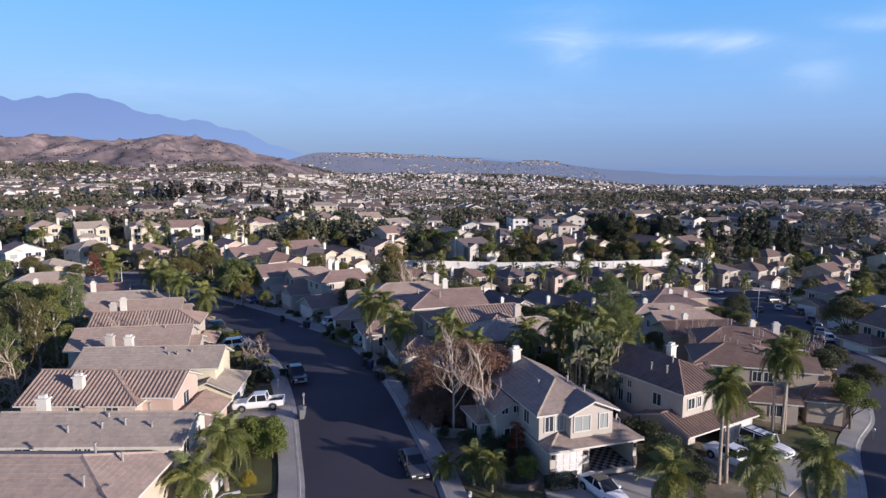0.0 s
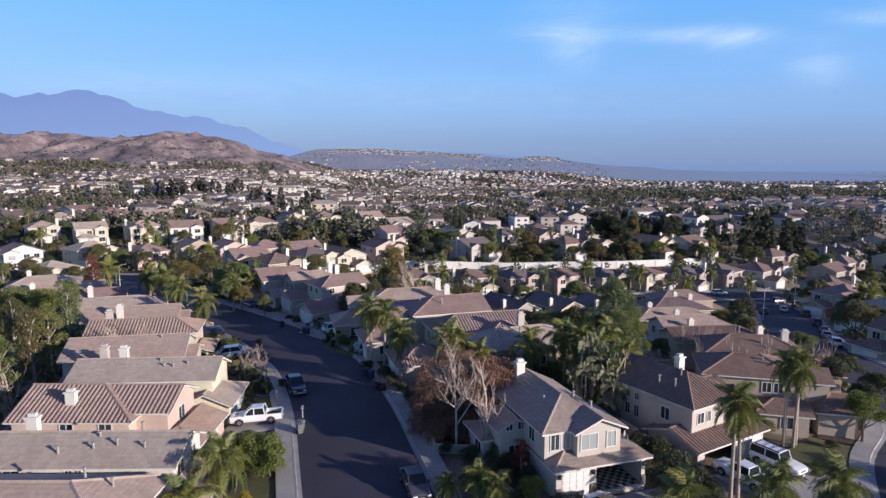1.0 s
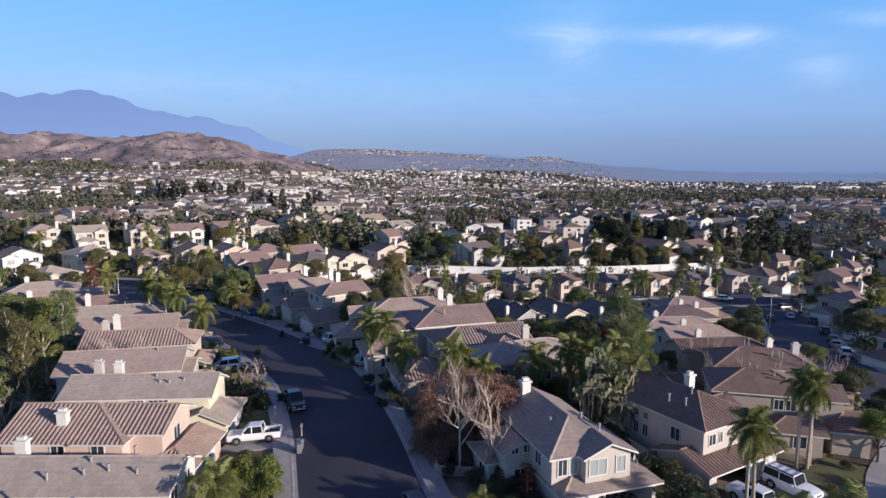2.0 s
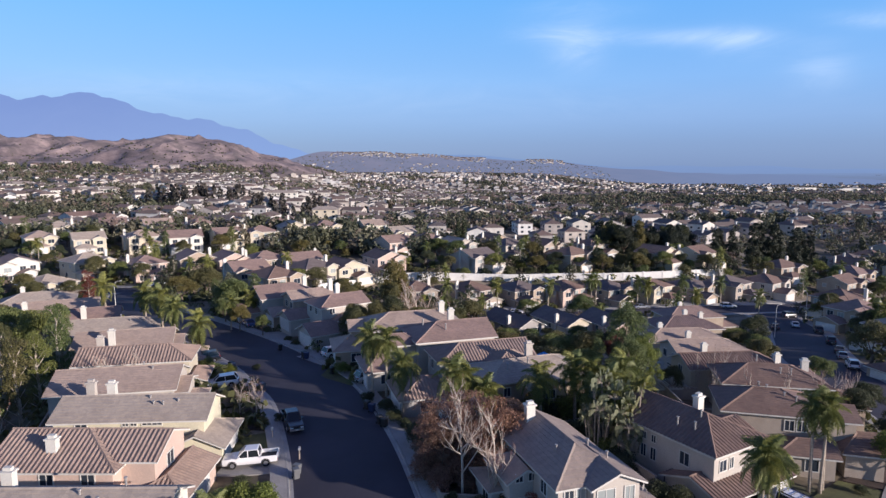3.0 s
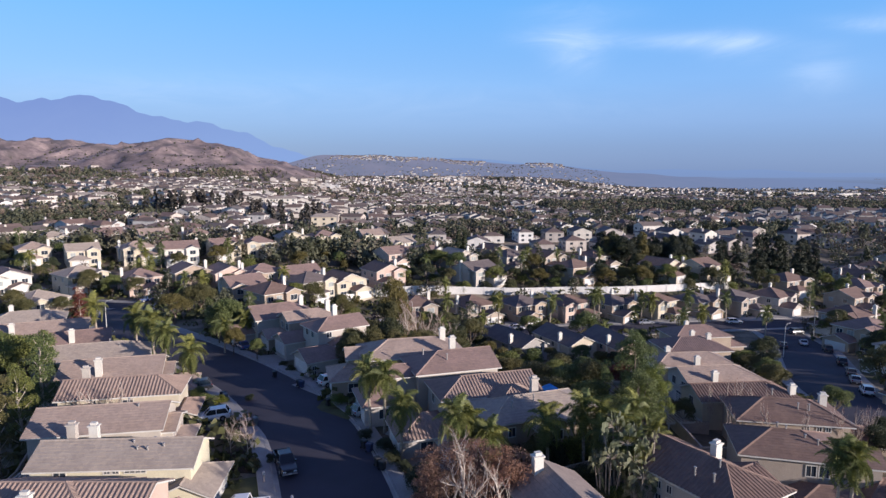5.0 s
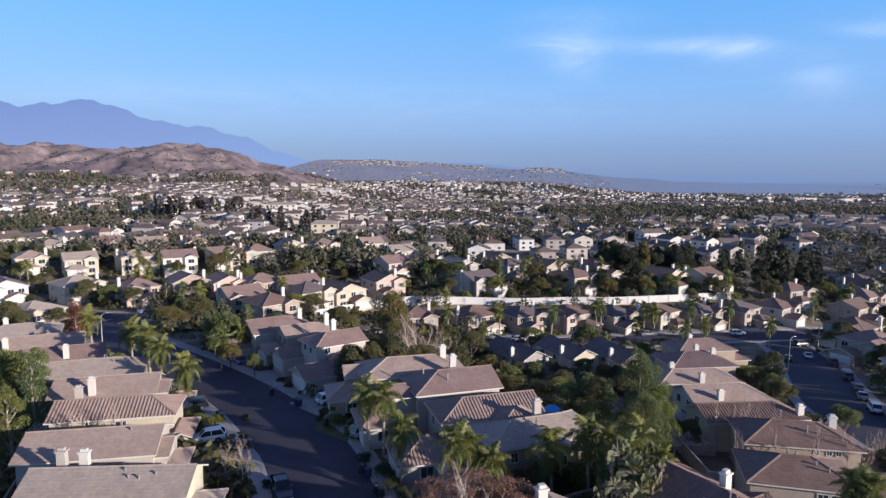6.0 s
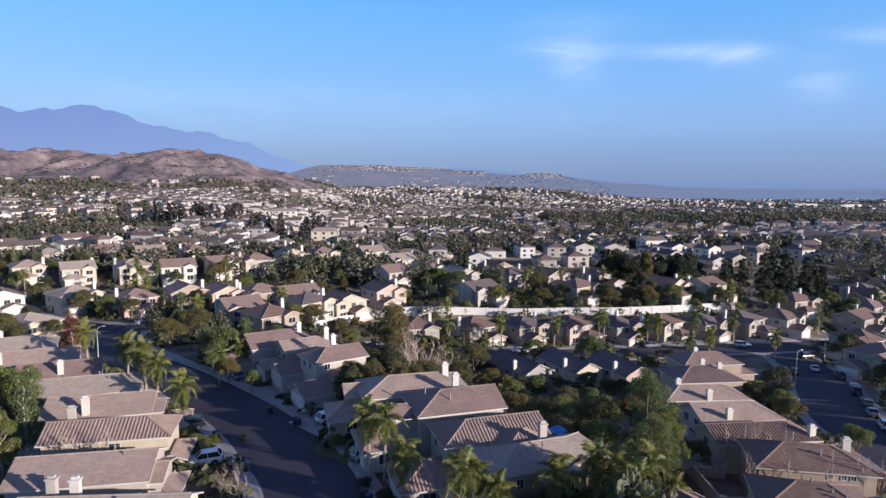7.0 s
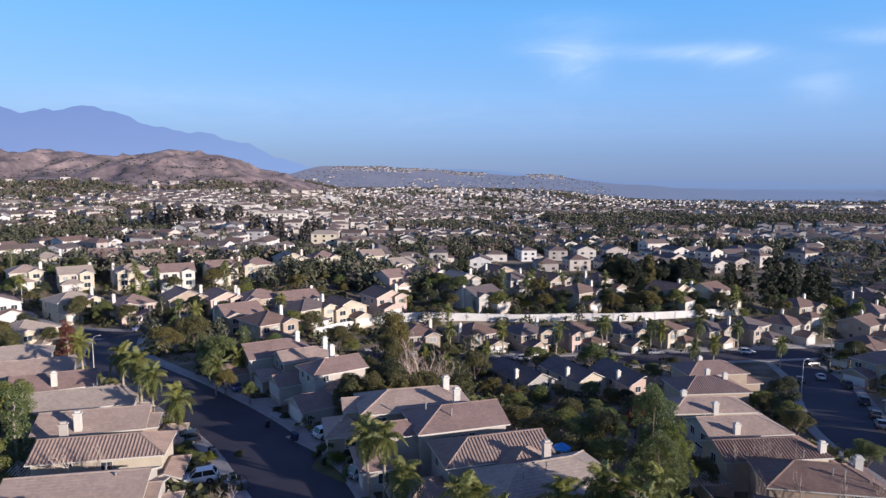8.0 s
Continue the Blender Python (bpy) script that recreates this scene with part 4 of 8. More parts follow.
house("two-storey stucco house with a ribbed brown tile roof", 43.3, 128.7, -8.2, 6, [(0.4, 13, 0.4, 9, 5.25, "x", "h", "h"), (12, 17, 1, 7, 2.75, "x", "h", "h")], "tan", "rose", "rib", chimneys=[(10.0, 3.8, 7.9), (8.2, 7.0, 7.7)], garages=[(1, "E", 2.8, 4.6)])
take(50, 133, 9)
house("two-storey stucco house with a hipped rose tile roof", 50.5, 144.8, -9.7, 8, [(0.4, 13.4, 0.4, 8.4, 5.25, "x", "h", "h"), (12, 17, 1, 7, 2.75, "x", "h", "h")], "tan", "rose", chimneys=[(5, 4.8, 7.9)], garages=[(1, "E", 2.8, 4.6)])
take(57, 149, 9)

# between the main street and the side street, farther back
house("two-storey stucco house with a hipped tan tile roof and low garage", -11.9, 94.6, 0.3, 14, [(0.45, 15, 0.45, 8.2, 5.45, "x", "h", "h"), (-1.6, 4.4, 3.6, 8.0, 4.9, "x", "g", "h"), (-4.2, 1.0, 0.6, 7.0, 2.7, "x", "h", "h")], "tan", "tan",
      chimneys=[(12.6, 4.6, 8.4), (12.9, -0.2, 8.3)], windows=[(0, "S", 2.4, 3.4, 1.2, 1.2), (1, "W", 1.4, 3.2, 1.0, 1.2), (1, "W", 3.2, 3.2, 1.0, 1.2), (2, "S", 3, 0.8, 1.4, 1.2)], garages=[(2, "W", 3.4, 4.8)])
take(-4, 99, 10)
house("two-storey white stucco house with a hipped salmon tile roof", -4.1, 88.0, 0.4, 18, [(0.45, 11.6, 0.45, 8.2, 5.5, "x", "h", "g"), (-3.8, 1.2, 1.8, 6.0, 5.0, "x", "g", "h"), (-7.0, -2.6, -1.6, 5.0, 2.7, "x", "h", "h")], "white", "rose",
      vents=[(5, 2.4, 6.6), (2.4, 5, 6.8)], windows=[(0, "S", 4.4, 3.9, 0.6, 0.6), (0, "S", 5.4, 3.9, 0.6, 0.6), (0, "S", 6.6, 3.5, 0.7, 1.1), (0, "W", 2.0, 3.4, 0.9, 1.2), (1, "W", 2.0, 3.3, 1.0, 1.2), (2, "S", 2.4, 0.8, 1.2, 1.2)], garages=[(2, "W", 3.4, 4.8)])
take(3, 93, 10)
house("two-storey stucco house with a ribbed terracotta tile roof", -0.8, 80.4, -0.1, 17, [(0.45, 12.8, 0.45, 7.2, 5.4, "x", "h", "g"), (6.2, 12.2, -2.8, 3.0, 5.2, "y", "h", "h"), (-5.6, 1.2, -3.2, 3.6, 2.7, "x", "h", "h")], "grey", "clay", "rib",
      chimneys=[(11.0, -1.9, 8.0, -0.5, "white")], windows=[(0, "W", 2.4, 3.4, 1.0, 1.2), (2, "S", 3, 0.8, 1.4, 1.2)], garages=[(2, "W", 3.4, 4.8)])
take(5, 83, 10)
house("two-storey stucco house with a hipped grey-brown tile roof", 4.7, 74.2, -0.4, 20, [(0.45, 13.6, 0.45, 7.2, 5.3, "x", "h", "h"), (4.8, 9.4, -1.8, 2.0, 5.0, "y", "g", "h"), (-4.6, 1.2, -1.6, 4.4, 2.7, "x", "h", "h")], "tan", "grey",
      vents=[(3.4, 2.0, 6.3), (6.4, 2.6, 6.5)], windows=[(0, "S", 2.2, 3.4, 0.8, 1.0), (1, "S", 2.3, 3.4, 1.2, 1.0)], garages=[(2, "W", 3.2, 4.8)])
take(11, 79, 10)
house("two-storey white house with two garages under brown roofs", -23.9, 112.6, -0.5, 35, [(2.4, 11.6, 0.0, 6.6, 5.4, "x", "h", "g"), (-1.2, 6, 5.8, 11.4, 2.6, "x", "g", "h"), (-2.4, 5, -6.9, -0.9, 2.6, "x", "g", "h", 0.45), (4.4, 10.4, -1.8, 2.0, 3.2, "x", "h", "h")], "white", "rose",
      chimneys=[(8.4, 6.4, 8.2)], windows=[(0, "W", 1.8, 3.8, 0.9, 1.0), (0, "W", 4.2, 3.8, 0.9, 1.0), (0, "S", 2.0, 4.0, 0.9, 0.9), (2, "S", 1.0, 0.3, 0.6, 0.6), (2, "S", 1.0, 1.1, 0.6, 0.6)], garages=[(1, "W", 2.6, 4.4), (2, "W", 3.0, 4.8)])
take(-21, 115, 11)
house("two-storey stucco house with a gabled tan roof", -29.3, 123.0, -1.1, 33, [(0.4, 10, 0.4, 6.4, 5.3, "x", "g", "h"), (-3.4, 1.0, 1.0, 6.2, 2.6, "x", "g", "h")], "tan", "tan", chimneys=[(9.4, 4, 8.0)], windows=[(0, "W", 2.0, 3.4, 1.2, 1.2), (0, "W", 4.6, 3.4, 1.2, 1.2)], garages=[(1, "W", 2.7, 4.6)])
take(-24, 127, 9)
house("two-storey stucco house with a long salmon tile roof", -36.4, 126.6, -1.7, 33, [(0.4, 12.6, 0.4, 9.2, 5.4, "x", "g", "h"), (-3.6, 1.0, 2.0, 8.0, 2.6, "x", "g", "h")], "white", "rose", chimneys=[(11.2, 6, 8.2)], windows=[(0, "W", 2.6, 3.4, 1.4, 1.2), (0, "W", 6.4, 3.4, 1.4, 1.2), (0, "S", 5, 3.4, 1.4, 1.2)], garages=[(1, "W", 3, 4.8)])
take(-33, 133, 10)

# below the slope: gables towards the camera, then the row across the street
for (px, py, rr, wl, rf, lab) in ((16.8, 148.4, 31, "grey", "slate", "grey stucco house with a slate-grey gabled roof and small windows"), (28.1, 149.9, 25, "cream", "slate", "cream gable-fronted stucco house with a dark slate roof"), (38.6, 147.6, 20, "pink", "slate", "salmon gable-fronted stucco house with a dark roof")):
    house(lab, px, py, -13.1, rr, [(0.4, 8.2, 0.4, 15, 5.2, "y", "g", "g", 0.48)], wl, rf, chimneys=[(0.6, 4.5, 7.5)], windows=[(0, "S", 2.4, 3.5, 1.3, 1.2), (0, "S", 5.6, 3.5, 1.3, 1.2), (0, "S", 3.9, 0.7, 2.4, 1.9), (0, "W", 3, 3.5, 1.0, 1.1), (0, "W", 8, 3.5, 1.0, 1.1)])
    take(px + 1, py + 6, 9)
for i, (hx, hy, wl, rf) in enumerate(((7.5, 197, "sand", "brown"), (22.5, 197.5, "tan", "slate"), (36.5, 198.5, "pink", "brown"), (50, 199.5, "tan", "slate"), (63.5, 201, "cream", "brown"), (77, 203, "tan", "slate"), (90.5, 206, "sand", "slate"), (104.5, 210, "white", "brown"))):
    tract(hx, hy, 30 + i * 1.2, 40 + i, wl, rf, z=-12.6, mirror=i % 2 == 0, hipped=True)
tract(104, 162, -62, 61, "tan", "rose", z=-11.3)
tract(96, 134, -66, 62, "bright", "grey", z=-9.0)
tract(112, 182, -60, 63, "tan", "brown", z=-12.5)
tract(83, 108, -75, 64, "tan", "brown", z=-7.0)
tract(122, 152, 110, 65, "tan", "brown")
# two unseen houses added past the right edge to shade the side street
tract(69, 44, -140, 71, "tan", "brown")
tract(82, 59, -120, 72, "sand", "brown")
tract(-9, 190, 20, 66, "sand", "brown", z=-11.4)
for i, (hx, hy, wl, rf) in enumerate(((162, 256, "sand", "brown"), (148, 234, "tan", "rose"), (176, 246, "cream", "brown"), (188, 284, "tan", "brown"), (172, 274, "white", "slate"), (206, 300, "sand", "brown"), (198, 262, "tan", "rose"))):
    tract(hx, hy, 30 + i * 3, 80 + i, wl, rf, mirror=i % 2 == 0)

# the rows climbing the slope behind
UPPER = ((-93, 198, 28, "pink", "rose"), (-81.5, 206, 25, "tan", "rose"), (-70.5, 208, 24, "pink", "rose"), (-59, 209, 22, "tan", "rose"), (-47.5, 210, 20, "bright", "rose"), (-42, 199, 35, "cream", "slate"), (-33, 207, 24, "cream", "brown"), (-21, 215, 20, "pink", "brown"), (-46, 172, 30, "tan", "brown"), (-57, 183, 24, "tan", "rose"),
         (-113, 201, 40, "cream", "grey"), (-150, 202, 20, "bright", "tan"), (-132, 196, 30, "bright", "rose"),
         (-146, 230, 25, "cream", "tan"), (-128, 229, 22, "cream", "grey"), (-112, 236, 24, "cream", "tan"), (-97, 238, 12, "bright", "rose"), (-85, 248, 20, "cream", "rose"), (-74, 256, 16, "cream", "rose"), (-64, 269, 14, "cream", "grey"), (-52, 276, 16, "cream", "rose"), (-34, 291, 12, "yellow", "tan"),
         (-20, 245, 24, "pink", "rose"), (-8, 259, 20, "bright", "rose"), (10, 222, 26, "white", "slate"), (44, 226, 24, "tan", "brown"), (76, 231, 24, "cream", "brown"), (91, 234, 20, "cream", "brown"), (24, 249, 24, "white", "slate"), (38, 250, 22, "sand", "brown"), (58, 256, 20, "sand", "brown"), (4, 246, 20, "white", "grey"),
         (-118, 262, 18, "cream", "tan"), (-104, 270, 24, "cream", "rose"), (-90, 279, 20, "bright", "tan"), (-76, 288, 15, "cream", "rose"), (-20, 274, 20, "cream", "grey"), (-138, 266, 12, "bright", "rose"), (-156, 258, 20, "cream", "grey"), (20, 276, 20, "tan", "brown"), (118, 226, 10, "tan", "brown"), (132, 214, 18, "tan", "brown"))
for i, (hx, hy, rr, wl, rf) in enumerate(UPPER):
    tract(hx, hy, rr + 15, 100 + i, wl, rf, mirror=i % 3 == 0, hipped=(i % 5 in (0, 3)))

# the pale garden wall along the top of the slope
wl_pts = [(-36.6, 184), (-31.8, 194.6), (-25.4, 202), (-19.3, 203.7), (-12.5, 205), (-4, 206.6), (6.5, 208), (15, 208.4), (24, 208.6), (37, 210), (45, 210), (53, 210), (64, 211.6), (75, 214), (87, 217.5), (99, 221)]
WALLP = surf("garden_wall_plaster", (0.80, 0.78, 0.74), (0.66, 0.64, 0.60), 0.3, 8, 0.9, 0.1)
g = Geo()
line = spline(wl_pts, 3.0)
for i, (a, b) in enumerate(zip(line, line[1:])):
    d = (b - a).normalized()
    n = Vector((d.y, -d.x, 0)) * 0.12
    za, zb = gz(a.x, a.y), gz(b.x, b.y)
    lo = [(a + n, za - 0.6), (b + n, zb - 0.6), (b - n, zb - 0.6), (a - n, za - 0.6)]
    hi = [(a + n, za + 2.3), (b + n, zb + 2.3), (b - n, zb + 2.3), (a - n, za + 2.3)]
    L = [(p.x, p.y, z) for p, z in lo]
    U = [(p.x, p.y, z) for p, z in hi]
    for j in range(4):
        g.poly([L[j], L[(j + 1) % 4], U[(j + 1) % 4], U[j]])
    g.poly(U)
    if i % 2 == 0:
        g.box(a.x - 0.22, a.x + 0.22, a.y - 0.22, a.y + 0.22, za - 0.6, za + 2.45)
tagged(part("garden_wall", g, WALLP, label="long white plastered garden wall with piers"), category="wall", kind="structure")

# driveways, lawns and planting beds
for pts, mat, lab, cat, lift in (
    ([(8.6, 47.4), (18.8, 52.0), (22, 43), (8.6, 38)], CONCRETE, "pale concrete driveway before the open garage", "driveway", 0.20),
    ([(24.6, 55.1), (33.6, 60.4), (36.4, 55.6), (29.2, 48.6)], CONCRETE, "pale concrete driveway with two parked cars", "driveway", 0.14),
    ([(34, 61), (40, 66), (44.4, 63.8), (37.2, 56.4)], LAWN, "lit green front lawn", "lawn", 0.14),
    ([(40.5, 66), (45, 70), (49.6, 68.6), (45, 64.2)], MULCH, "dark mulch bed by the corner", "planting bed", 0.16),
    ([(-22.6, 62.6), (-22.2, 66.8), (-17.2, 67.2), (-16.2, 62.8)], CONCRETE, "short concrete driveway with a parked pickup", "driveway", 0.12),
    ([(-23, 67.2), (-22.6, 71.4), (-19.2, 72.4), (-18.0, 67.6)], LAWN, "small green front lawn", "lawn", 0.14),
    ([(-17.6, 46.5), (-17.8, 53.5), (-14.6, 53.8), (-13.2, 46.8)], LAWN, "narrow strip of green lawn", "lawn", 0.14),
    ([(-34, 86), (-34.5, 92), (-29.8, 94.6), (-26.4, 88)], CONCRETE, "concrete driveway with a parked white car", "driveway", 0.12),
    ([(-20.6, 73), (-22.6, 79), (-24.2, 80.5), (-27.6, 74)], MULCH, "brown mulch front garden", "planting bed", 0.13),
    ([(-1.6, 75), (2.4, 73.2), (-0.4, 69.2), (-3.4, 70.8)], CONCRETE, "concrete path and driveway in shade", "driveway", 0.12),
    ([(-7.6, 82.4), (-3.6, 80), (-1.6, 85.4), (-5.6, 87.6)], CONCRETE, "concrete driveway in shade", "driveway", 0.12),
    ([(-17.2, 95.2), (-11.2, 90.4), (-12.8, 86.8), (-17.8, 90.6)], LAWN, "dark green front lawn in shade", "lawn", 0.13),
    ([(-23.6, 101.4), (-17.8, 95.6), (-14, 100.6), (-20.4, 105)], CONCRETE, "wide concrete driveway in shade", "driveway", 0.12),
    ([(-26.4, 108.0), (-21.6, 102.6), (-18.8, 107.6), (-23.2, 112.4)], CONCRETE, "wide concrete driveway in shade", "driveway", 0.12),
    ([(-35, 118.6), (-31, 113.2), (-25.4, 119.2), (-29.8, 122)], CONCRETE, "concrete driveway in shade", "driveway", 0.12),
    ([(2.5, 47), (8.4, 47.2), (8.0, 43), (3.2, 42)], LAWN, "front lawn edged with low hedges", "lawn", 0.12),
    *[([(hx - 3.2, hy), (hx + 3.2, hy + 0.6), (hx + 3.0, hy - 5.4), (hx - 3.4, hy - 6.0)], CONCRETE, "pale concrete driveway below the garden wall", "driveway", 0.14) for hx, hy in ((9.5, 191), (20.5, 191.4), (38.5, 192.6), (48, 193.4), (65.5, 195), (75, 196.8), (92.5, 199.6), (102.5, 203))],
    ([(-9.4, 80), (-5.4, 78), (-3.8, 71.5), (-7.2, 74.2)], MULCH, "dark planted front garden", "planting bed", 0.13),
):
    patch("driveway" if mat is CONCRETE else ("lawn" if mat is LAWN else "planting_bed"), pts, mat, lab, cat, lift)


# ---- plants ----

def woods_mat(name, tones, cell=0.11, trans=0.2):
    """Leaves whose tone changes from tree to tree and, less, from leaf to leaf."""
    m = bpy.data.materials.new(name)
    m.use_nodes = True
    k = Nodes(m.node_tree)
    geo = k.add("ShaderNodeNewGeometry")
    flat = k.add("ShaderNodeMapping")
    k.link(geo.outputs["Position"], flat.inputs[0])
    flat.inputs["Scale"].default_value = (1, 1, 0)
    crown = k.add("ShaderNodeTexVoronoi")
    crown.inputs["Scale"].default_value = cell
    k.link(flat.outputs[0], crown.inputs["Vector"])
    sep = k.add("ShaderNodeSeparateColor")
    k.link(crown.outputs["Color"], sep.inputs[0])
    district = k.noise(flat.outputs[0], 0.012, 3, 0.6)
    f = k.math("ADD", k.math("MULTIPLY", sep.outputs[0], 0.75), k.math("MULTIPLY", k.math("SUBTRACT", district, 0.38), 0.9), clamp=True)
    c = k.ramp(f, tones)
    c = k.mix(1.0, c, k.ramp(geo.outputs["Random Per Island"], [(0.0, (0.75, 0.75, 0.75)), (1.0, (1.25, 1.25, 1.22))]), "MULTIPLY")
    d = k.add("ShaderNodeBsdfPrincipled")
    k.link(c, d.inputs["Base Color"])
    d.inputs["Roughness"].default_value = 0.7
    t = k.add("ShaderNodeBsdfTranslucent")
    k.link(c, t.inputs[0])
    mx = k.add("ShaderNodeMixShader")
    mx.inputs[0].default_value = trans
    k.link(d.outputs[0], mx.inputs[1])
    k.link(t.outputs[0], mx.inputs[2])
    k.link(mx.outputs[0], k.add("ShaderNodeOutputMaterial").inputs[0])
    return m


BRUSH = woods_mat("dark_brush", [(0.0, (0.035, 0.036, 0.03)), (0.5, (0.065, 0.058, 0.05)), (1.0, (0.10, 0.08, 0.068))])
# leaf tones kept light and greyed to stand in for distance haze
WOODS = woods_mat("woods_haze_tones", [(0.0, (0.055, 0.064, 0.04)), (0.3, (0.09, 0.096, 0.055)), (0.55, (0.125, 0.125, 0.076)), (0.75, (0.165, 0.135, 0.10)), (0.9, (0.20, 0.14, 0.12)), (1.0, (0.11, 0.12, 0.066))])

def leaf_cloud(rng, lobes, count, size, droop=0.3):
    """Small leaf clusters over the outer part of several rounded lobes; each a bent pair of blades."""
    per = np.array([l[3] ** 2 for l in lobes])
    per = per / per.sum()
    pick = rng.choice(len(lobes), count, p=per)
    L = np.array(lobes)[pick]
    d = rng.normal(size=(count, 3))
    d /= np.linalg.norm(d, axis=1)[:, None]
    d[:, 2] = np.where(d[:, 2] < -0.55, -d[:, 2], d[:, 2])
    r = rng.uniform(0.30, 1.14, count) ** 0.55
    c = L[:, :3] + d * (L[:, 3] * r)[:, None] * np.array([1, 1, 0.82])
    n = d + rng.normal(scale=0.95, size=(count, 3))
    n /= np.linalg.norm(n, axis=1)[:, None]
    a = np.cross(n, rng.normal(size=(count, 3)))
    a /= np.linalg.norm(a, axis=1)[:, None] + 1e-9
    b = np.cross(n, a)
    s = size * rng.uniform(0.6, 1.4, count)
    a, b = a * s[:, None], b * (s * rng.uniform(0.4, 0.75, count))[:, None]
    fold = n * (s * rng.uniform(-0.25, 0.25, count))[:, None]
    v = np.stack([c - a - b * 0.3, c - b + fold, c + a * 1.1 - b * 0.1, c + b + fold], 1).reshape(-1, 3)
    return v


def cloud_geo(v, g=None, m=0):
    g = g or Geo()
    n0 = len(g.v)
    g.v.extend(map(tuple, v.tolist()))
    k = len(v) // 4
    g.f.extend([(n0 + 4 * i, n0 + 4 * i + 1, n0 + 4 * i + 2, n0 + 4 * i + 3) for i in range(k)])
    g.m.extend([m] * k)
    return g


PROTO = {}


def put_plant(key, make, m):
    """Set a plant down: the first of its kind is built, the others are copies."""
    if key in PROTO:
        s = PROTO[key].scale
        return copy_thing(PROTO[key], m @ Matrix.Diagonal((1 / s.x, 1 / s.y, 1 / s.z, 1)))
    PROTO[key] = make()
    PROTO[key].matrix_basis = m
    return PROTO[key]


def make_tree(leaf, shape, seed, bark=None):
    """Unit tree about 10 m high; shape: round, tall, cypress, pine or bush."""
    rng = np.random.default_rng(seed)
    r = random.Random(seed)
    words = {"conifer": "blackish green", "green": "green", "dark": "dark green", "olive": "dusty olive-green", "bright": "fresh light-green", "yellow": "yellow-leaved", "russet": "russet-brown", "red": "rusty red"}[leaf]
    kind = {"round": "broad-crowned tree", "spreading": "large dense-crowned garden tree", "thicket": "upright twiggy thicket tree", "tall": "tall loose-crowned tree", "cypress": "slim columnar cypress", "pine": "dense dark conifer", "bush": "rounded garden shrub", "hedge": "clipped block hedge"}[shape]
    name = {"bush": "shrub", "hedge": "hedge", "cypress": "cypress"}.get(shape, "tree")
    t = thing(name, Matrix(), f"{words} {kind} growing from the ground", name)
    lobes, trunk = [], Geo()
    if shape == "round":
        trunk.tube([(0, 0, -0.8), (0.1, 0.05, 1.5), (0.0, 0.2, 3.2)], [0.32, 0.24, 0.18], 7)
        for i in range(15):
            a, el = i * 2.4 + r.uniform(-0.3, 0.3), r.uniform(-0.15, 1.15)
            rad = 2.9 * math.cos(el) * r.uniform(0.75, 1.1)
            p = (rad * math.cos(a), rad * math.sin(a), 4.6 + 3.6 * math.sin(el) * r.uniform(0.8, 1.1))
            lobes.append((*p, r.uniform(0.85, 1.7)))
            if i < 6:
                trunk.tube([(0, 0.1, 2.6), (p[0] * 0.5, p[1] * 0.5, 3.9), p], [0.13, 0.09, 0.03], 5)
        lobes.append((0, 0, 7.2, 2.0))
        v = leaf_cloud(rng, lobes, 11000, 0.118)
    elif shape == "spreading":
        trunk.tube([(0, 0, -0.8), (0.1, 0.05, 1.2), (0.0, 0.2, 2.6)], [0.36, 0.28, 0.2], 7)
        for i in range(46):
            t0 = (i + 0.5) / 46
            a, hgt = i * 2.4 + r.uniform(-0.4, 0.4), 1.6 + 7.4 * t0
            rad = 3.5 * math.sin(0.5 + 2.5 * t0) ** 0.8 * r.uniform(0.55, 1.12)
            p = (rad * math.cos(a), rad * math.sin(a), hgt + r.uniform(-0.4, 0.4))
            lobes.append((*p, r.uniform(0.5, 1.15)))
            lobes.append((p[0] * 1.05, p[1] * 1.05, p[2] - r.uniform(0.5, 0.9), r.uniform(0.3, 0.6)))
            if i % 4 == 0:
                trunk.tube([(0, 0.1, 2.0), (p[0] * 0.5, p[1] * 0.5, 0.6 * hgt + 0.8), p], [0.13, 0.08, 0.03], 5)
        v = leaf_cloud(rng, lobes, 30000, 0.068)
    elif shape == "thicket":
        trunk.tube([(0, 0, -0.8), (0.15, 0.1, 3), (-0.1, 0.2, 6), (0, 0.1, 8.6)], [0.16, 0.12, 0.08, 0.03], 6)
        for i in range(34):
            t0 = i / 33
            a, rad = i * 2.4, r.uniform(0.3, 1.5) * (1.15 - 0.45 * t0)
            lobes.append((rad * math.cos(a), rad * math.sin(a), 0.5 + 8.8 * t0, r.uniform(0.45, 0.9)))
        v = leaf_cloud(rng, lobes, 9000, 0.062)
    elif shape == "tall":
        trunk.tube([(0, 0, -0.8), (0.15, 0.1, 3), (-0.1, 0.2, 6), (0, 0.1, 8.6)], [0.22, 0.17, 0.11, 0.04], 7)
        for i in range(20):
            a, hgt = i * 2.4, 1.5 + 8.0 * (i / 19)
            rad = r.uniform(0.4, 1.5) * (1.2 - 0.6 * i / 19)
            p = (rad * math.cos(a), rad * math.sin(a), hgt)
            lobes.append((*p, r.uniform(0.5, 1.05)))
            trunk.tube([(0, 0.1, hgt - 1.2), (p[0] * 0.6, p[1] * 0.6, hgt - 0.5), p], [0.07, 0.05, 0.02], 4)
        v = leaf_cloud(rng, lobes, 7500, 0.075)
    elif shape == "cypress":
        trunk.tube([(0, 0, -0.8), (0, 0, 3), (0, 0, 8)], [0.2, 0.14, 0.04], 6)
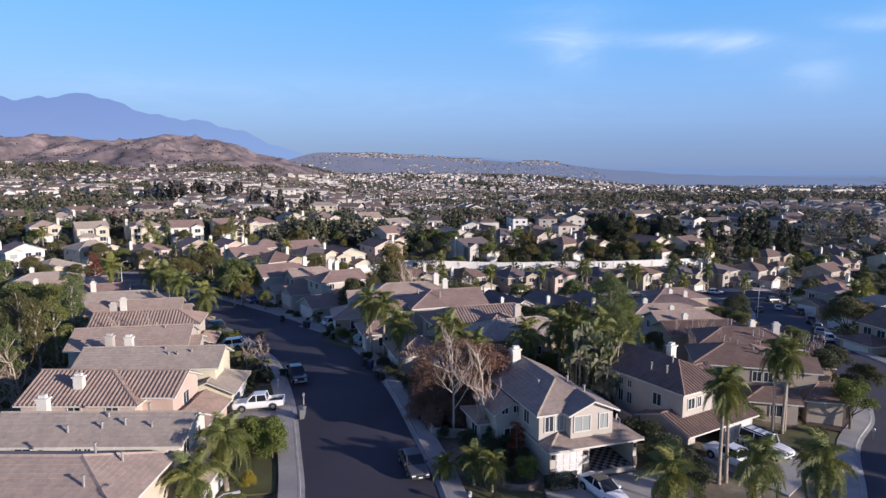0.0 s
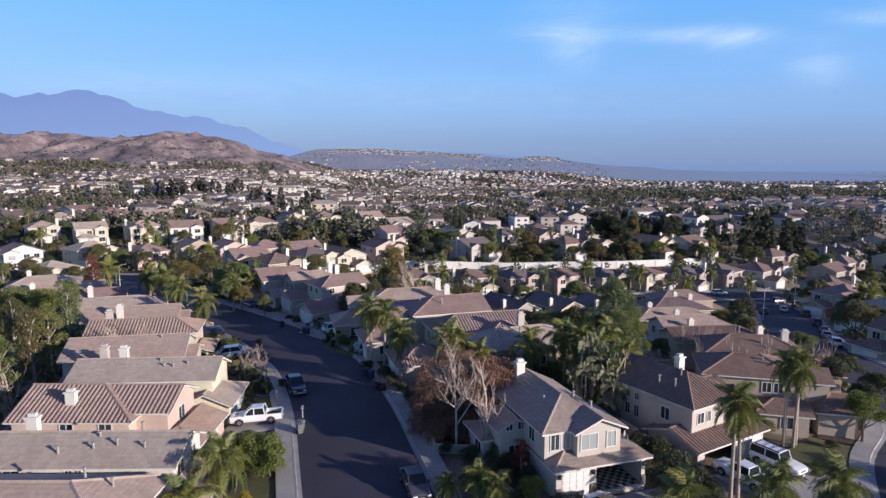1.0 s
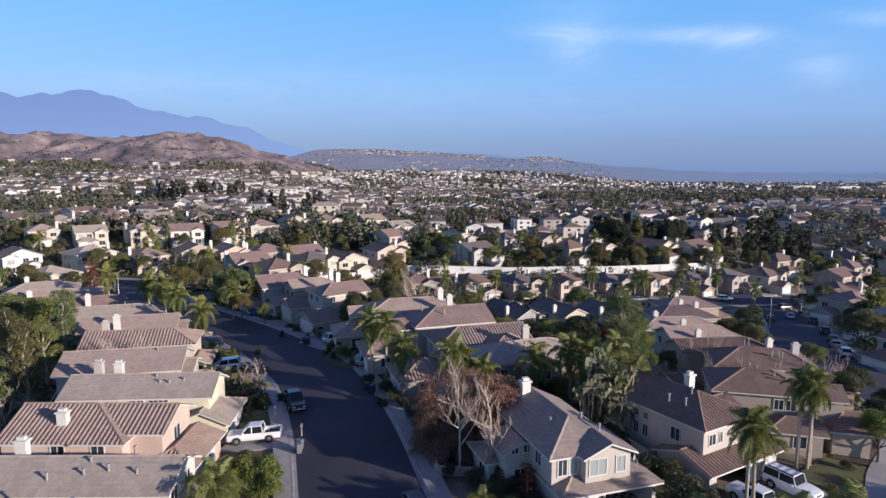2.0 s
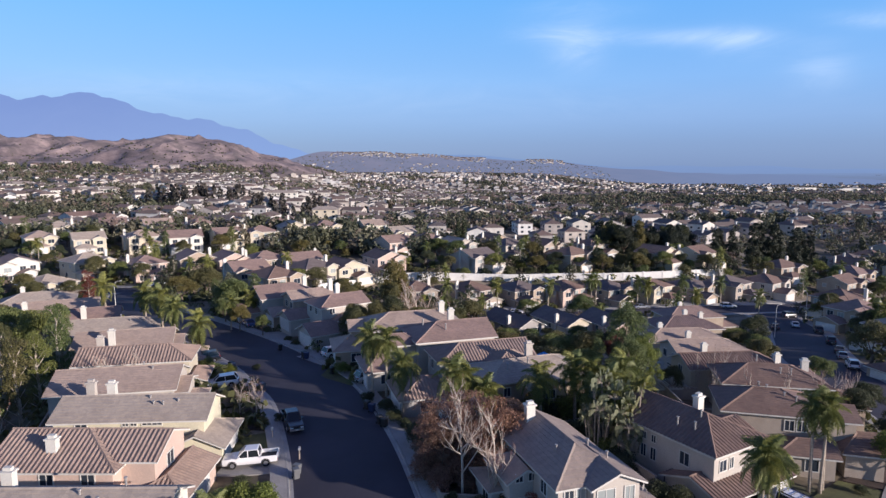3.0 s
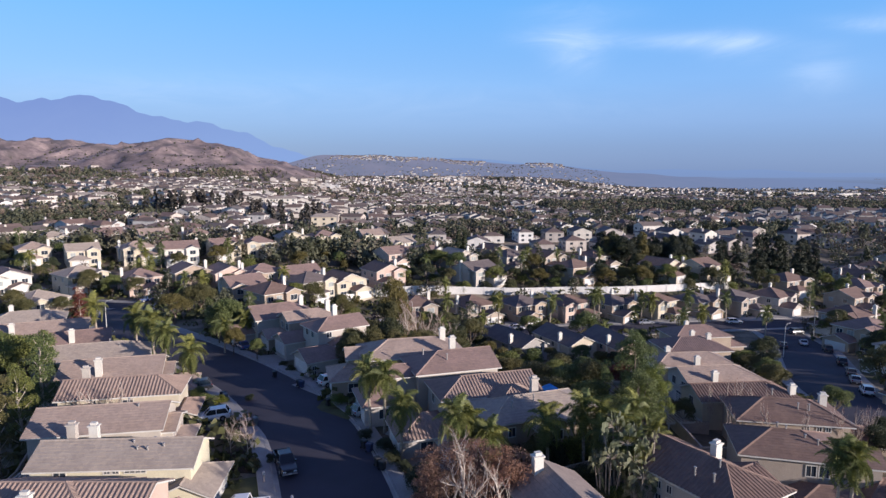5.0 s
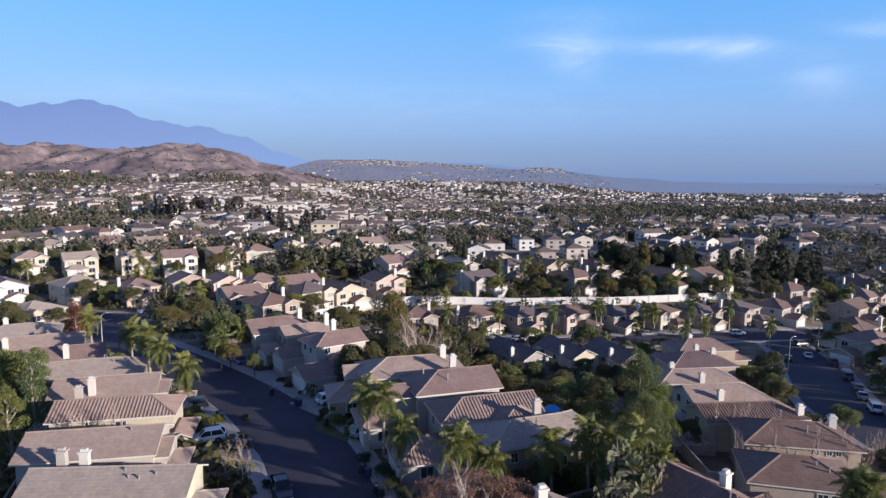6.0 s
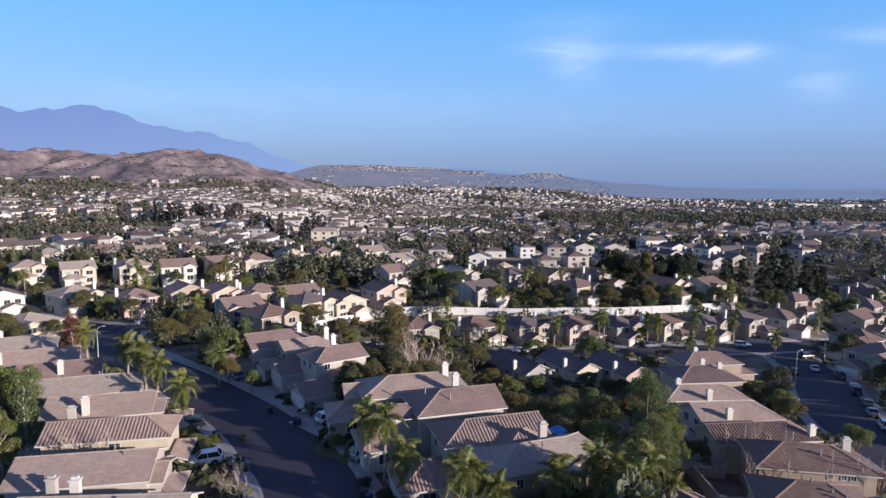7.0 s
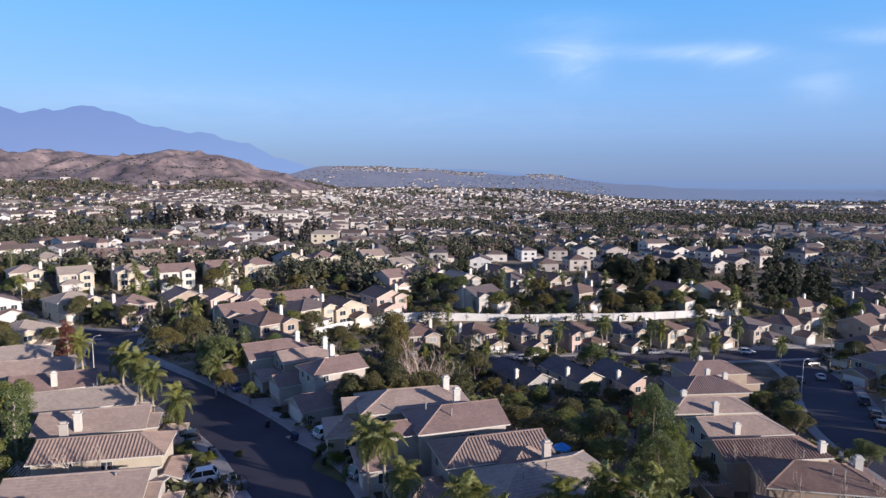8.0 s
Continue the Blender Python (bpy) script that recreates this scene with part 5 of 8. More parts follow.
        lobes = [(r.uniform(-0.1, 0.1), r.uniform(-0.1, 0.1), 0.7 + 9 * i / 13, 0.95 * (1 - (i / 14) ** 2.2) + 0.12) for i in range(14)]
        v = leaf_cloud(rng, lobes, 1500, 0.22)
    elif shape == "pine":
        trunk.tube([(0, 0, -0.8), (0.1, 0, 4), (0, 0.1, 9)], [0.28, 0.2, 0.05], 7)
        for i in range(16):
            a, hgt = i * 2.4, 2.0 + 7.6 * (i / 15)
            rad = r.uniform(0.5, 1.6) * (1.15 - 0.75 * i / 15)
            lobes.append((rad * math.cos(a), rad * math.sin(a), hgt, r.uniform(0.8, 1.35) * (1.1 - 0.45 * i / 15)))
        v = leaf_cloud(rng, lobes, 6500, 0.145)
    elif shape == "hedge":
        trunk.tube([(0, 0, -0.6), (0, 0, 4)], [0.2, 0.1], 6)
        u = rng.uniform(-1, 1, (1800, 3))
        ax = rng.integers(0, 3, 1800)
        u[np.arange(1800), ax] = np.sign(u[np.arange(1800), ax]) * rng.uniform(0.9, 1.05, 1800)
        c = u * np.array([5, 5, 4.9]) + np.array([0, 0, 5])
        n = rng.normal(size=(1800, 3))
        n /= np.linalg.norm(n, axis=1)[:, None]
        a = np.cross(n, rng.normal(size=(1800, 3)))
        a = a / np.linalg.norm(a, axis=1)[:, None] * 0.55
        b = np.cross(n, a) * 0.6
        v = np.stack([c - a, c - b, c + a, c + b], 1).reshape(-1, 3)
    else:
        trunk.tube([(0, 0, -0.8), (0.2, 0, 2.2)], [0.35, 0.2], 6)
        for i in range(8):
            a = i * 2.4
            rad = r.uniform(0.6, 2.9)
            lobes.append((rad * math.cos(a), rad * math.sin(a), r.uniform(3.0, 6.8) - 0.5 * rad, r.uniform(1.8, 2.8)))
        v = leaf_cloud(rng, lobes, 5500, 0.20)
    if shape in ("bush", "hedge"):
        part("stem", trunk, BARK, t)
        part("foliage", cloud_geo(v), LEAF[leaf], t)
    else:
        part("trunk", trunk, bark or BARK, t, smooth=True)
        part("crown", cloud_geo(v), LEAF[leaf], t)
    return t


def tree(leaf, shape, x, y, h, wide=1.0, z=None, seed=None):
    """A plant of height h; wide: breadth against height."""
    r = random.Random(seed if seed is not None else int(x * 131 + y * 17))
    z = gz(x, y) if z is None else z
    s = h / 10.0
    m = pose(x, y, z, 0, 0, r.uniform(0, 360)) @ Matrix.Diagonal((s * wide, s * wide, s, 1))
    variant = r.randrange({"round": 4, "tall": 3, "bush": 3}.get(shape, 2))
    bark = PALE_BARK if shape == "tall" else None
    return put_plant((leaf, shape, variant), lambda: make_tree(leaf, shape, 7 + variant * 5 + len(shape) * 31 + len(leaf), bark), m)


def frond_geo(seed, length=3.0, droop=1.0):
    """One feather leaf of a palm, along +x, arching over."""
    r = random.Random(seed)
    g = Geo()
    pts = []
    for i in range(9):
        t = i / 8
        pts.append((length * (t - 0.22 * droop * t * t), 0, 1.15 * math.sin(t * 1.9) * (1 - 0.25 * droop) - 1.75 * droop * t * t))
    g.tube(pts, [0.035 * (1 - 0.8 * i / 8) for i in range(9)], 4)
    for i in range(84):
        t = 0.07 + 0.92 * i / 83
        k = min(int(t * 8), 7)
        f = t * 8 - k
        p = [pts[k][j] * (1 - f) + pts[k + 1][j] * f for j in range(3)]
        ln = 0.66 * math.sin(0.5 + t * 2.25) * r.uniform(0.7, 1.2) + 0.16
        for s in (-1, 1):
            a = r.uniform(-0.9, 0.75)
            out, w = ln * math.cos(a), 0.022
            mid = (p[0] + 0.18 * ln, p[1] + s * out * 0.6, p[2] + 0.45 * ln * math.sin(a) - 0.08 * ln)
            end = (p[0] + 0.34 * ln, p[1] + s * out * 0.85, mid[2] - ln * r.uniform(0.35, 0.8))
            g.poly([(p[0] - w, p[1], p[2]), (p[0] + w, p[1], p[2]), (mid[0] + w, mid[1], mid[2]), (mid[0] - w, mid[1], mid[2])], 0)
            g.poly([(mid[0] - w, mid[1], mid[2]), (mid[0] + w, mid[1], mid[2]), end], 0)
    return g


FROND_GEO = [frond_geo(i, 3.0, d) for i, d in enumerate((0.75, 1.1, 1.5, 1.9))]
FRONDS = [g.mesh("frond", LEAF["palm"]) for g in FROND_GEO]
PALM_TRUNK = surf("palm_trunk", (0.46, 0.39, 0.31), (0.30, 0.25, 0.20), 1.5, 8, 0.9, 0.5, stretch=(0.3, 0.3, 2.5))


def make_palm(seed, h, count=22):
    r = random.Random(seed)
    t = thing("palm_tree", Matrix(), "queen palm with a slim grey trunk and drooping feather fronds", "palm")
    lean = (r.uniform(-0.35, 0.35), r.uniform(-0.35, 0.35))
    pts = [(lean[0] * (q / 5) ** 2, lean[1] * (q / 5) ** 2, -0.8 + (h + 0.8) * q / 5) for q in range(6)]
    g = Geo()
    g.tube(pts, [0.22, 0.17, 0.15, 0.14, 0.13, 0.17], 9)
    part("trunk", g, PALM_TRUNK, t, smooth=True)
    sh = Geo()
    sh.tube([pts[-1], (pts[-1][0], pts[-1][1], pts[-1][2] + 0.8)], [0.17, 0.08], 8)
    part("crownshaft", sh, LEAF["palm"], t)
    far = Geo()
    for i in range(count):
        q = i / (count - 1)
        lift = 74 - 128 * q ** 0.9 + r.uniform(-10, 10)
        k = min(3, int(q * 3.2 + r.uniform(0, 0.8)))
        s = r.uniform(0.66, 0.92)
        m = pose(pts[-1][0], pts[-1][1], h + 0.45 - 0.02 * i, 0, -lift, i * 137.5 + r.uniform(-12, 12)) @ Matrix.Scale(s, 4)
        if count > 16:
            part("frond", FRONDS[k], None, t, at=m)
        else:
            n = len(far.v)
            far.v.extend([tuple(m @ Vector(p)) for p in FROND_GEO[k].v])
            far.f.extend([tuple(n + a for a in f) for f in FROND_GEO[k].f])
            far.m.extend(FROND_GEO[k].m)
    if count <= 16:
        part("crown", far, LEAF["palm"], t)
    return t


def palm(x, y, h, z=None, seed=None, size=1.0):
    r = random.Random(seed if seed is not None else int(x * 57 + y * 11))
    z = gz(x, y) if z is None else z
    step = round(h)
    count = 22 if y < 122 else 15
    return put_plant(("palm", step, size, count, r.randrange(2)), lambda: make_palm(step * 3 + r.randrange(5), step / size, count), pose(x, y, z, 0, 0, r.uniform(0, 360)) @ Matrix.Scale(size, 4))


def make_bare(seed, twigs=True):
    """A leafless tree: forking pale limbs and a haze of fine reddish twigs."""
    r = random.Random(seed)
    t = thing("bare_tree", Matrix(), "leafless winter tree with pale forking limbs and reddish twigs", "tree")
    limb, fine = Geo(), Geo()

    def grow(p, d, length, rad, level):
        p, d = Vector(p), Vector(d).normalized()
        pts, radii = [p], [rad]
        n = 4
        for i in range(n):
            d = (d + Vector((r.uniform(-1, 1), r.uniform(-1, 1), r.uniform(-0.2, 1.0))) * 0.17).normalized()
            p = p + d * length / n
            pts.append(p)
            radii.append(rad * (1 - 0.6 * (i + 1) / n))
        (limb if level < 4 else fine).tube(pts, radii, 6 if level < 2 else 3)
        if level < (4 if twigs else 3):
            kids = {0: 11, 1: 5, 2: 4, 3: 3}[level]
            for j in range(kids):
                t0 = r.uniform(0.24, 0.98) if j else 1.0
                k = min(int(t0 * n), n - 1)
                q = pts[k].lerp(pts[k + 1], t0 * n - k)
                side = Vector((r.uniform(-1, 1), r.uniform(-1, 1), r.uniform(-0.1, 0.9))).normalized()
                grow(q, d * (0.5 if level == 0 else 0.8) + side, length * r.uniform(0.36, 0.52) * (1.15 - 0.35 * t0 if level == 0 else 1.0), max(rad * (0.5 if level == 0 else 0.55), 0.013), level + 1)

    grow((0, 0, -0.6), (0.02, 0, 1), 7.4, 0.15, 0)
    part("trunk", limb, PALE_BARK, t, smooth=True)
    part("crown", fine, TWIG, t, "haze of fine reddish-brown twigs")
    return t


def bare(x, y, h, seed=1, wide=1.0, z=None):
    z = gz(x, y) if z is None else z
    s = h / 9.0
    return put_plant(("bare", seed % 3), lambda: make_bare(11 + (seed % 3)), pose(x, y, z, 0, 0, seed * 67 % 360) @ Matrix.Diagonal((s * wide, s * wide, s, 1)))


def make_strelitzia(seed):
    """A clump of leaning stems with large split paddle leaves."""
    r = random.Random(seed)
    t = thing("giant_strelitzia", Matrix(), "giant white strelitzia clump with large pale split leaves", "plant")
    st, lf = Geo(), Geo()
    for i in range(9):
        a, lean, h = i * 2.4, r.uniform(0.2, 1.1), r.uniform(2.6, 5.6)
        foot = Vector((0.5 * math.cos(a), 0.5 * math.sin(a), -0.6))
        head = Vector((foot.x + lean * math.cos(a), foot.y + lean * math.sin(a), h))
        st.tube([foot, foot.lerp(head, 0.5) + Vector((0, 0, 0.1)), head], [0.11, 0.09, 0.07], 6)
        for j in range(11):
            b = (j - 5) * 0.3 + r.uniform(-0.12, 0.12)
            side = Vector((math.cos(a + 1.4), math.sin(a + 1.4), 0))
            out = (side * math.sin(b) * 1.1 + Vector((0, 0, 1)) * math.cos(b) + Vector((r.uniform(-0.2, 0.2), r.uniform(-0.2, 0.2), 0))).normalized()
            stalk = head + out * r.uniform(0.5, 0.8)
            st.tube([head, stalk], [0.03, 0.022], 4)
            wide = out.cross(Vector((r.uniform(-1, 1), r.uniform(-1, 1), 0.2))).normalized()
            ln = r.uniform(0.7, 1.1)
            for s in (-1, 1):
                for q in range(5):
                    p0 = stalk + out * ln * q / 5 - Vector((0, 0, 0.05 * q * q * 0.3))
                    p1 = stalk + out * ln * (q + 0.9) / 5 - Vector((0, 0, 0.05 * (q + 1) ** 2 * 0.3))
                    w0 = 0.2 * math.sin(0.5 + q * 0.55)
                    drop = Vector((0, 0, -0.10 - 0.05 * q))
                    lf.poly([p0, p1, p1 + wide * s * w0 + drop, p0 + wide * s * w0 + drop])
    part("stem", st, PALM_TRUNK, t)
    part("leaves", lf.weld(), LEAF["pale"], t, "large pale grey-green paddle leaves")
    return t


for i, (x, y, s) in enumerate(((17.0, 67.6, 1.15), (18.9, 67.2, 1.0), (15.2, 66.4, 0.85), (17.9, 64.9, 0.8))):
    put_plant(("strelitzia", i % 2), lambda: make_strelitzia(3 + i), pose(x, y, gz(x, y), 0, 0, i * 70) @ Matrix.Diagonal((s, s, s * 1.3, 1)))

# near the left pavement and behind the left row
for x, y, h, w in ((-15.5, 55.2, 3.9, 0.95), (-17.4, 55.4, 3.9, 0.95), (-19.2, 55.6, 3.7, 0.85), (-16.2, 53.6, 3.5, 0.95), (-15.0, 53.0, 3.1, 0.85), (-18.2, 53.8, 3.3, 0.9)):
    tree("bright", "bush", x, y, h, w)
palm(-17.2, 47.4, 4, size=1.3)
palm(-17.8, 42.8, 3, size=1.1)
tree("yellow", "bush", -15.6, 47.9, 2.0, 0.8)
tree("green", "bush", -15.4, 43.8, 2.2, 1.0)
for x, y, h, leaf, shape in ((-53, 66, 12, "olive", "tall"), (-57, 73, 13, "green", "tall"), (-51, 58, 9, "olive", "tall"), (-59, 62, 13, "green", "tall"), (-60, 80, 13, "green", "tall"), (-55, 62.5, 10, "green", "tall"), (-53, 84, 11, "green", "tall"), (-51, 77, 12, "olive", "tall"), (-50, 70, 10.5, "green", "tall"), (-54.5, 91, 13, "green", "tall"), (-62, 90, 12, "olive", "tall"), (-59, 99, 12, "green", "tall"), (-67, 106, 11, "green", "round"),
                             (-45, 52, 8, "olive", "tall"), (-46, 45, 8, "green", "tall"), (-72, 96, 12, "dark", "round"), (-76, 112, 11, "green", "round"), (-84, 122, 9, "olive", "round"), (-97, 150, 9, "olive", "round"), (-104, 158, 10, "olive", "round"), (-108, 172, 9, "dark", "round"), (-100, 134, 9, "green", "round")):
    tree(leaf, shape, x, y, h, 0.95)
bare(-49, 70, 8, 1)
bare(-48, 63, 7, 2)
bare(-43.0, 83.2, 7.4, 1, 0.9)
bare(-40.6, 83.4, 7.0, 2, 0.9)
bare(-22.4, 76.2, 4.6, 0, 1.0)
bare(-25.0, 78.2, 4.0, 2, 1.1)
tree("red", "tall", -84.4, 151.6, 9.0, 1.15)
tree("red", "tall", -83.4, 150.0, 7.6, 1.2)
TAKEN.extend([(-84, 150, 5.0), (-80.5, 144, 4.5), (-77, 138, 4.0), (66, 160, 12), (82, 170, 12), (70, 172, 10), (84, 150, 12), (64, 142, 8)])
for x, y, h, leaf in ((-21, 74, 1.6, "olive"), (-24, 74.5, 1.3, "dark"), (-19.6, 75.6, 1.2, "dark"), (-25.5, 81.5, 1.6, "green"), (-27, 83, 1.4, "olive"), (-33, 92.4, 2.6, "green"), (-31.5, 93.6, 2.0, "bright"), (-36, 96.5, 2.2, "green"), (-21.5, 69.6, 1.0, "dark"), (-28, 95, 1.2, "dark"), (-38, 101, 1.8, "dark"), (-17.4, 58.6, 1.2, "olive"), (-19.4, 61, 1.4, "dark")):
    tree(leaf, "bush", x, y, h, 1.3)
# street palms on the left
for x, y, h, q in ((-39.6, 102.6, 5, 1.35), (-46.8, 111.0, 6, 1.3), (-51.0, 116.0, 7, 1.35), (-56.2, 120.4, 7, 1.3), (-70.6, 133.4, 7, 1.4), (-38.8, 129.6, 4, 1.3)):
    palm(x, y, h, size=q)
for x, y, h in ((-57, 122.4, 2.6), (-72, 136, 3), (-43.5, 106.6, 2), (-53, 118, 2.4), (-37.6, 100.4, 1.6)):
    tree("green", "bush", x, y, h, 1.2)
# leafless sycamores in a russet thicket by the nearest house on the right
bare(1.4, 58.2, 9.8, 0, 0.85)
bare(4.1, 56.0, 9.6, 1, 0.7)
for x, y, h in ((-1.6, 62.4, 7.6), (0.4, 63.2, 8.4), (2.8, 62.8, 8.6), (5.4, 60.2, 7.8), (-0.4, 60.6, 6.2), (2.6, 60.4, 6.6), (6.2, 61.6, 8.0), (-2.0, 61.0, 6.4), (4.4, 61.8, 8.2), (1.4, 61.6, 7.4)):
    tree("russet", "thicket", x, y, h, 1.4)
for x, y, h in ((-1.8, 61.4, 3.6), (0.2, 61.0, 4.0), (2.2, 61.4, 4.4), (4.2, 60.4, 4.4), (6.0, 59.6, 4.0), (-0.6, 59.6, 3.0), (1.8, 59.4, 2.6), (5.2, 58.0, 3.0)):
    tree("russet", "bush", x, y, h, 1.1)
tree("red", "tall", 7.0, 52.9, 3.6, 1.3)
tree("bright", "bush", 7.2, 48.9, 2.9, 0.85)
tree("olive", "bush", 6.0, 49.0, 1.5, 1.2)
for x, y, h, leaf in ((6.2, 53.9, 3.0, "dark"), (5.2, 55.2, 3.4, "dark"), (7.2, 51.6, 2.2, "dark"), (4.4, 53.2, 2.4, "dark"), (5.6, 51.8, 1.8, "olive"), (2.6, 55.6, 2.2, "dark"), (0.4, 57.0, 1.6, "dark"), (2.0, 51.8, 1.2, "olive")):
    tree(leaf, "bush", x, y, h, 1.0)
palm(2.9, 48.3, 2, size=0.75)
palm(4.3, 46.9, 2, size=0.7)
palm(0.6, 49.0, 1, size=0.6)
tree("dark", "bush", 4.6, 44.6, 1.4, 1.3)
for x, y, h in ((11.2, 44.4, 1.0), (9.0, 43.9, 1.0), (19.8, 53.2, 3.3), (21.2, 54.6, 3.3), (20.8, 51.2, 3.0), (22.2, 52.6, 3.0), (20.4, 56.8, 3.2), (18.8, 58, 3.2), (22.6, 50.8, 2.6), (21.8, 49.0, 2.2)):
    tree("dark", "bush", x, y, h, 1.15)
# unseen trees added across the side street to shade the road corner
for x, y, h in ((54, 37, 8), (57, 41, 8), (60.5, 46.5, 8.5)):
    tree("green", "round", x, y, h, 1.1)
# curved brick planter and a clipped hedge before the open garage
PLANTER = surf("planter_block", (0.33, 0.24, 0.20), (0.24, 0.17, 0.145), 2.0, 12, 0.9, 0.3, per="object", spread=0.2)
planter = thing("planter", pose(6.6, 48.9, gz(6.6, 48.9)), "low curved block planter edging the front garden", "planter")
block = Geo()
block.loft([[(-0.22, -0.11, z), (0.22, -0.13, z), (0.22, 0.13, z), (-0.22, 0.11, z)] for z in (0.0, 0.19)])
block = block.mesh("block", PLANTER)
for row in range(3):
    for i in range(13):
        a = math.radians(188 + (i + 0.5 * (row % 2)) * 13.5)
        part("block", block, None, planter, at=pose(1.75 * math.cos(a), 1.5 * math.sin(a), -0.1 + 0.2 * row, 0, 0, math.degrees(a) + 90))
hedge = make_tree("dark", "hedge", 19)
hedge.matrix_basis = pose(10.0, 47.9, gz(10, 47.9) + 0.1, 0, 0, 18) @ Matrix.Diagonal((0.24, 0.12, 0.1, 1))
# satellite dish on the garage roof
dish = thing("satellite_dish", pose(16.1, 52.9, 3.2, 0, 0, 150), "small grey satellite dish on a garage roof", "satellite dish")
g = Geo()
g.tube([(0, 0, -0.4), (0, 0, 0.45), (0.2, 0, 0.6)], 0.03, 6)
part("mast", g, METAL, dish)
g = Geo()
g.loft([[(0.2 + 0.02 * k * k, r0 * math.cos(2 * math.pi * j / 14), 0.62 + r0 * math.sin(2 * math.pi * j / 14)) for j in range(14)] for k, r0 in ((0, 0.02), (1, 0.16), (2, 0.31))] , cap=False)
part("reflector", g, METAL, dish)
# palms and trees round the second house
palm(24.0, 50.2, 8)
palm(24.8, 50.6, 8)
palm(36.2, 62.8, 8)
palm(36.9, 63.6, 8)
palm(35.4, 63.2, 8)
palm(22.2, 40.2, 6, size=1.1)
palm(16.6, 41.6, 4, size=1.25)
palm(28.4, 43.3, 5, size=1.2)
tree("bright", "round", 45.2, 65.6, 6.4, 0.95)
for x, y, h, leaf in ((52, 82, 6.2, "dark"), (54.5, 77, 5.6, "dark"), (56, 86, 5.8, "dark"), (51.5, 75, 4.6, "dark"), (58, 100, 6, "green"), (57.5, 116, 6, "olive")):
    tree(leaf, "round", x, y, h, 1.05)
for x, y, h, leaf in ((40.6, 63.4, 1.4, "dark"), (42.6, 67.4, 1.2, "dark"), (34.6, 66.4, 2.6, "green"), (35.8, 67.6, 2.2, "green"), (34.9, 56.4, 1.2, "green"), (36.2, 58.4, 1.0, "olive"), (28.4, 50.6, 1.6, "green"), (31.6, 62.4, 2.0, "green")):
    tree(leaf, "bush", x, y, h, 1.2)
# the big garden trees in the middle
for x, y, h, leaf, w in ((29.6, 101, 7, "green", 1.0), (19.2, 91, 6.5, "green", 1.1), (20.6, 97.6, 8, "olive", 1.0), (18.0, 99, 7, "green", 1.2), (13, 101, 6.5, "olive", 1.3), (15, 93, 6, "olive", 1.3), (24, 110, 6, "green", 1.3), (30, 114, 6, "red", 1.0), (17, 106, 6, "green", 1.3), (31.8, 91, 5, "olive", 0.9), (10, 108, 5.5, "olive", 1.3), (20, 118, 5.5, "olive", 1.3), (12, 124, 5, "green", 1.3), (26, 124, 5, "green", 1.4), (34, 126, 6, "olive", 1.1)):
    tree(leaf, "round", x, y, h, w)
for x, y, h in ((17.6, 70.4, 7), (19.4, 72.6, 8), (16.4, 72.8, 7), (20.8, 70.4, 6), (17.8, 66.8, 6), (15.4, 69.6, 6)):
    palm(x, y, h)
for x, y, h, leaf in ((14, 70, 4, "dark"), (12, 69, 3.6, "dark"), (10, 68.4, 3.4, "dark"), (16.5, 66, 4, "green"), (20, 75.5, 5, "green"), (22, 79, 5, "green"), (8, 68, 3, "dark"), (6.5, 67, 3, "dark"), (23, 72, 4, "dark"), (17, 63, 4, "dark"), (14.6, 66, 3.2, "olive")):
    tree(leaf, "bush", x, y, h, 1.0)
tree("green", "spreading", 25.7, 93.2, 13.2, 0.8)
tree("green", "spreading", 24.0, 85.2, 9.6, 0.9)
tree("bright", "spreading", 26.6, 88.6, 9.4, 0.75)
# planting before the grey-roofed middle house
for x, y, h, leaf in ((7.0, 73.0, 4.4, "dark"), (9.4, 73.8, 5.0, "olive"), (11.6, 74.4, 4.6, "dark"), (14.0, 75.2, 5.2, "green"), (16.2, 76.4, 5.6, "dark")):
    tree(leaf, "bush", x, y, h, 1.0)
for x, y, h in ((10.6, 72.6, 6), (14.6, 73.6, 7)):
    palm(x, y, h, size=1.2)
# palms before the middle houses
for x, y, h in ((-9.4, 82.8, 7), (-7.7, 82.8, 7), (-5.1, 75.4, 6), (0.8, 69.2, 7), (2.4, 70.8, 6), (4.2, 69.6, 5)):
    palm(x, y, h, size=1.15)
for x, y, h, leaf in ((-7.2, 77.6, 2.2, "dark"), (-5.8, 74.6, 2.0, "dark"), (-4.6, 73.0, 1.6, "dark"), (-9.6, 80.6, 1.8, "dark"), (-3, 68.6, 3.6, "dark"), (-1, 66.4, 4.2, "dark"), (0.6, 64.2, 4.4, "olive"), (-12.6, 88.2, 1.8, "green"), (-14.6, 92.0, 2.4, "bright"), (-13.4, 93.6, 2.0, "dark"), (-19.4, 102.6, 1.2, "dark"), (-25.6, 109.4, 1.4, "dark"), (-27.8, 112.8, 1.4, "dark"), (2.8, 62.4, 4.6, "olive"), (3.6, 66.6, 3.4, "dark")):
    tree(leaf, "bush", x, y, h, 1.25)
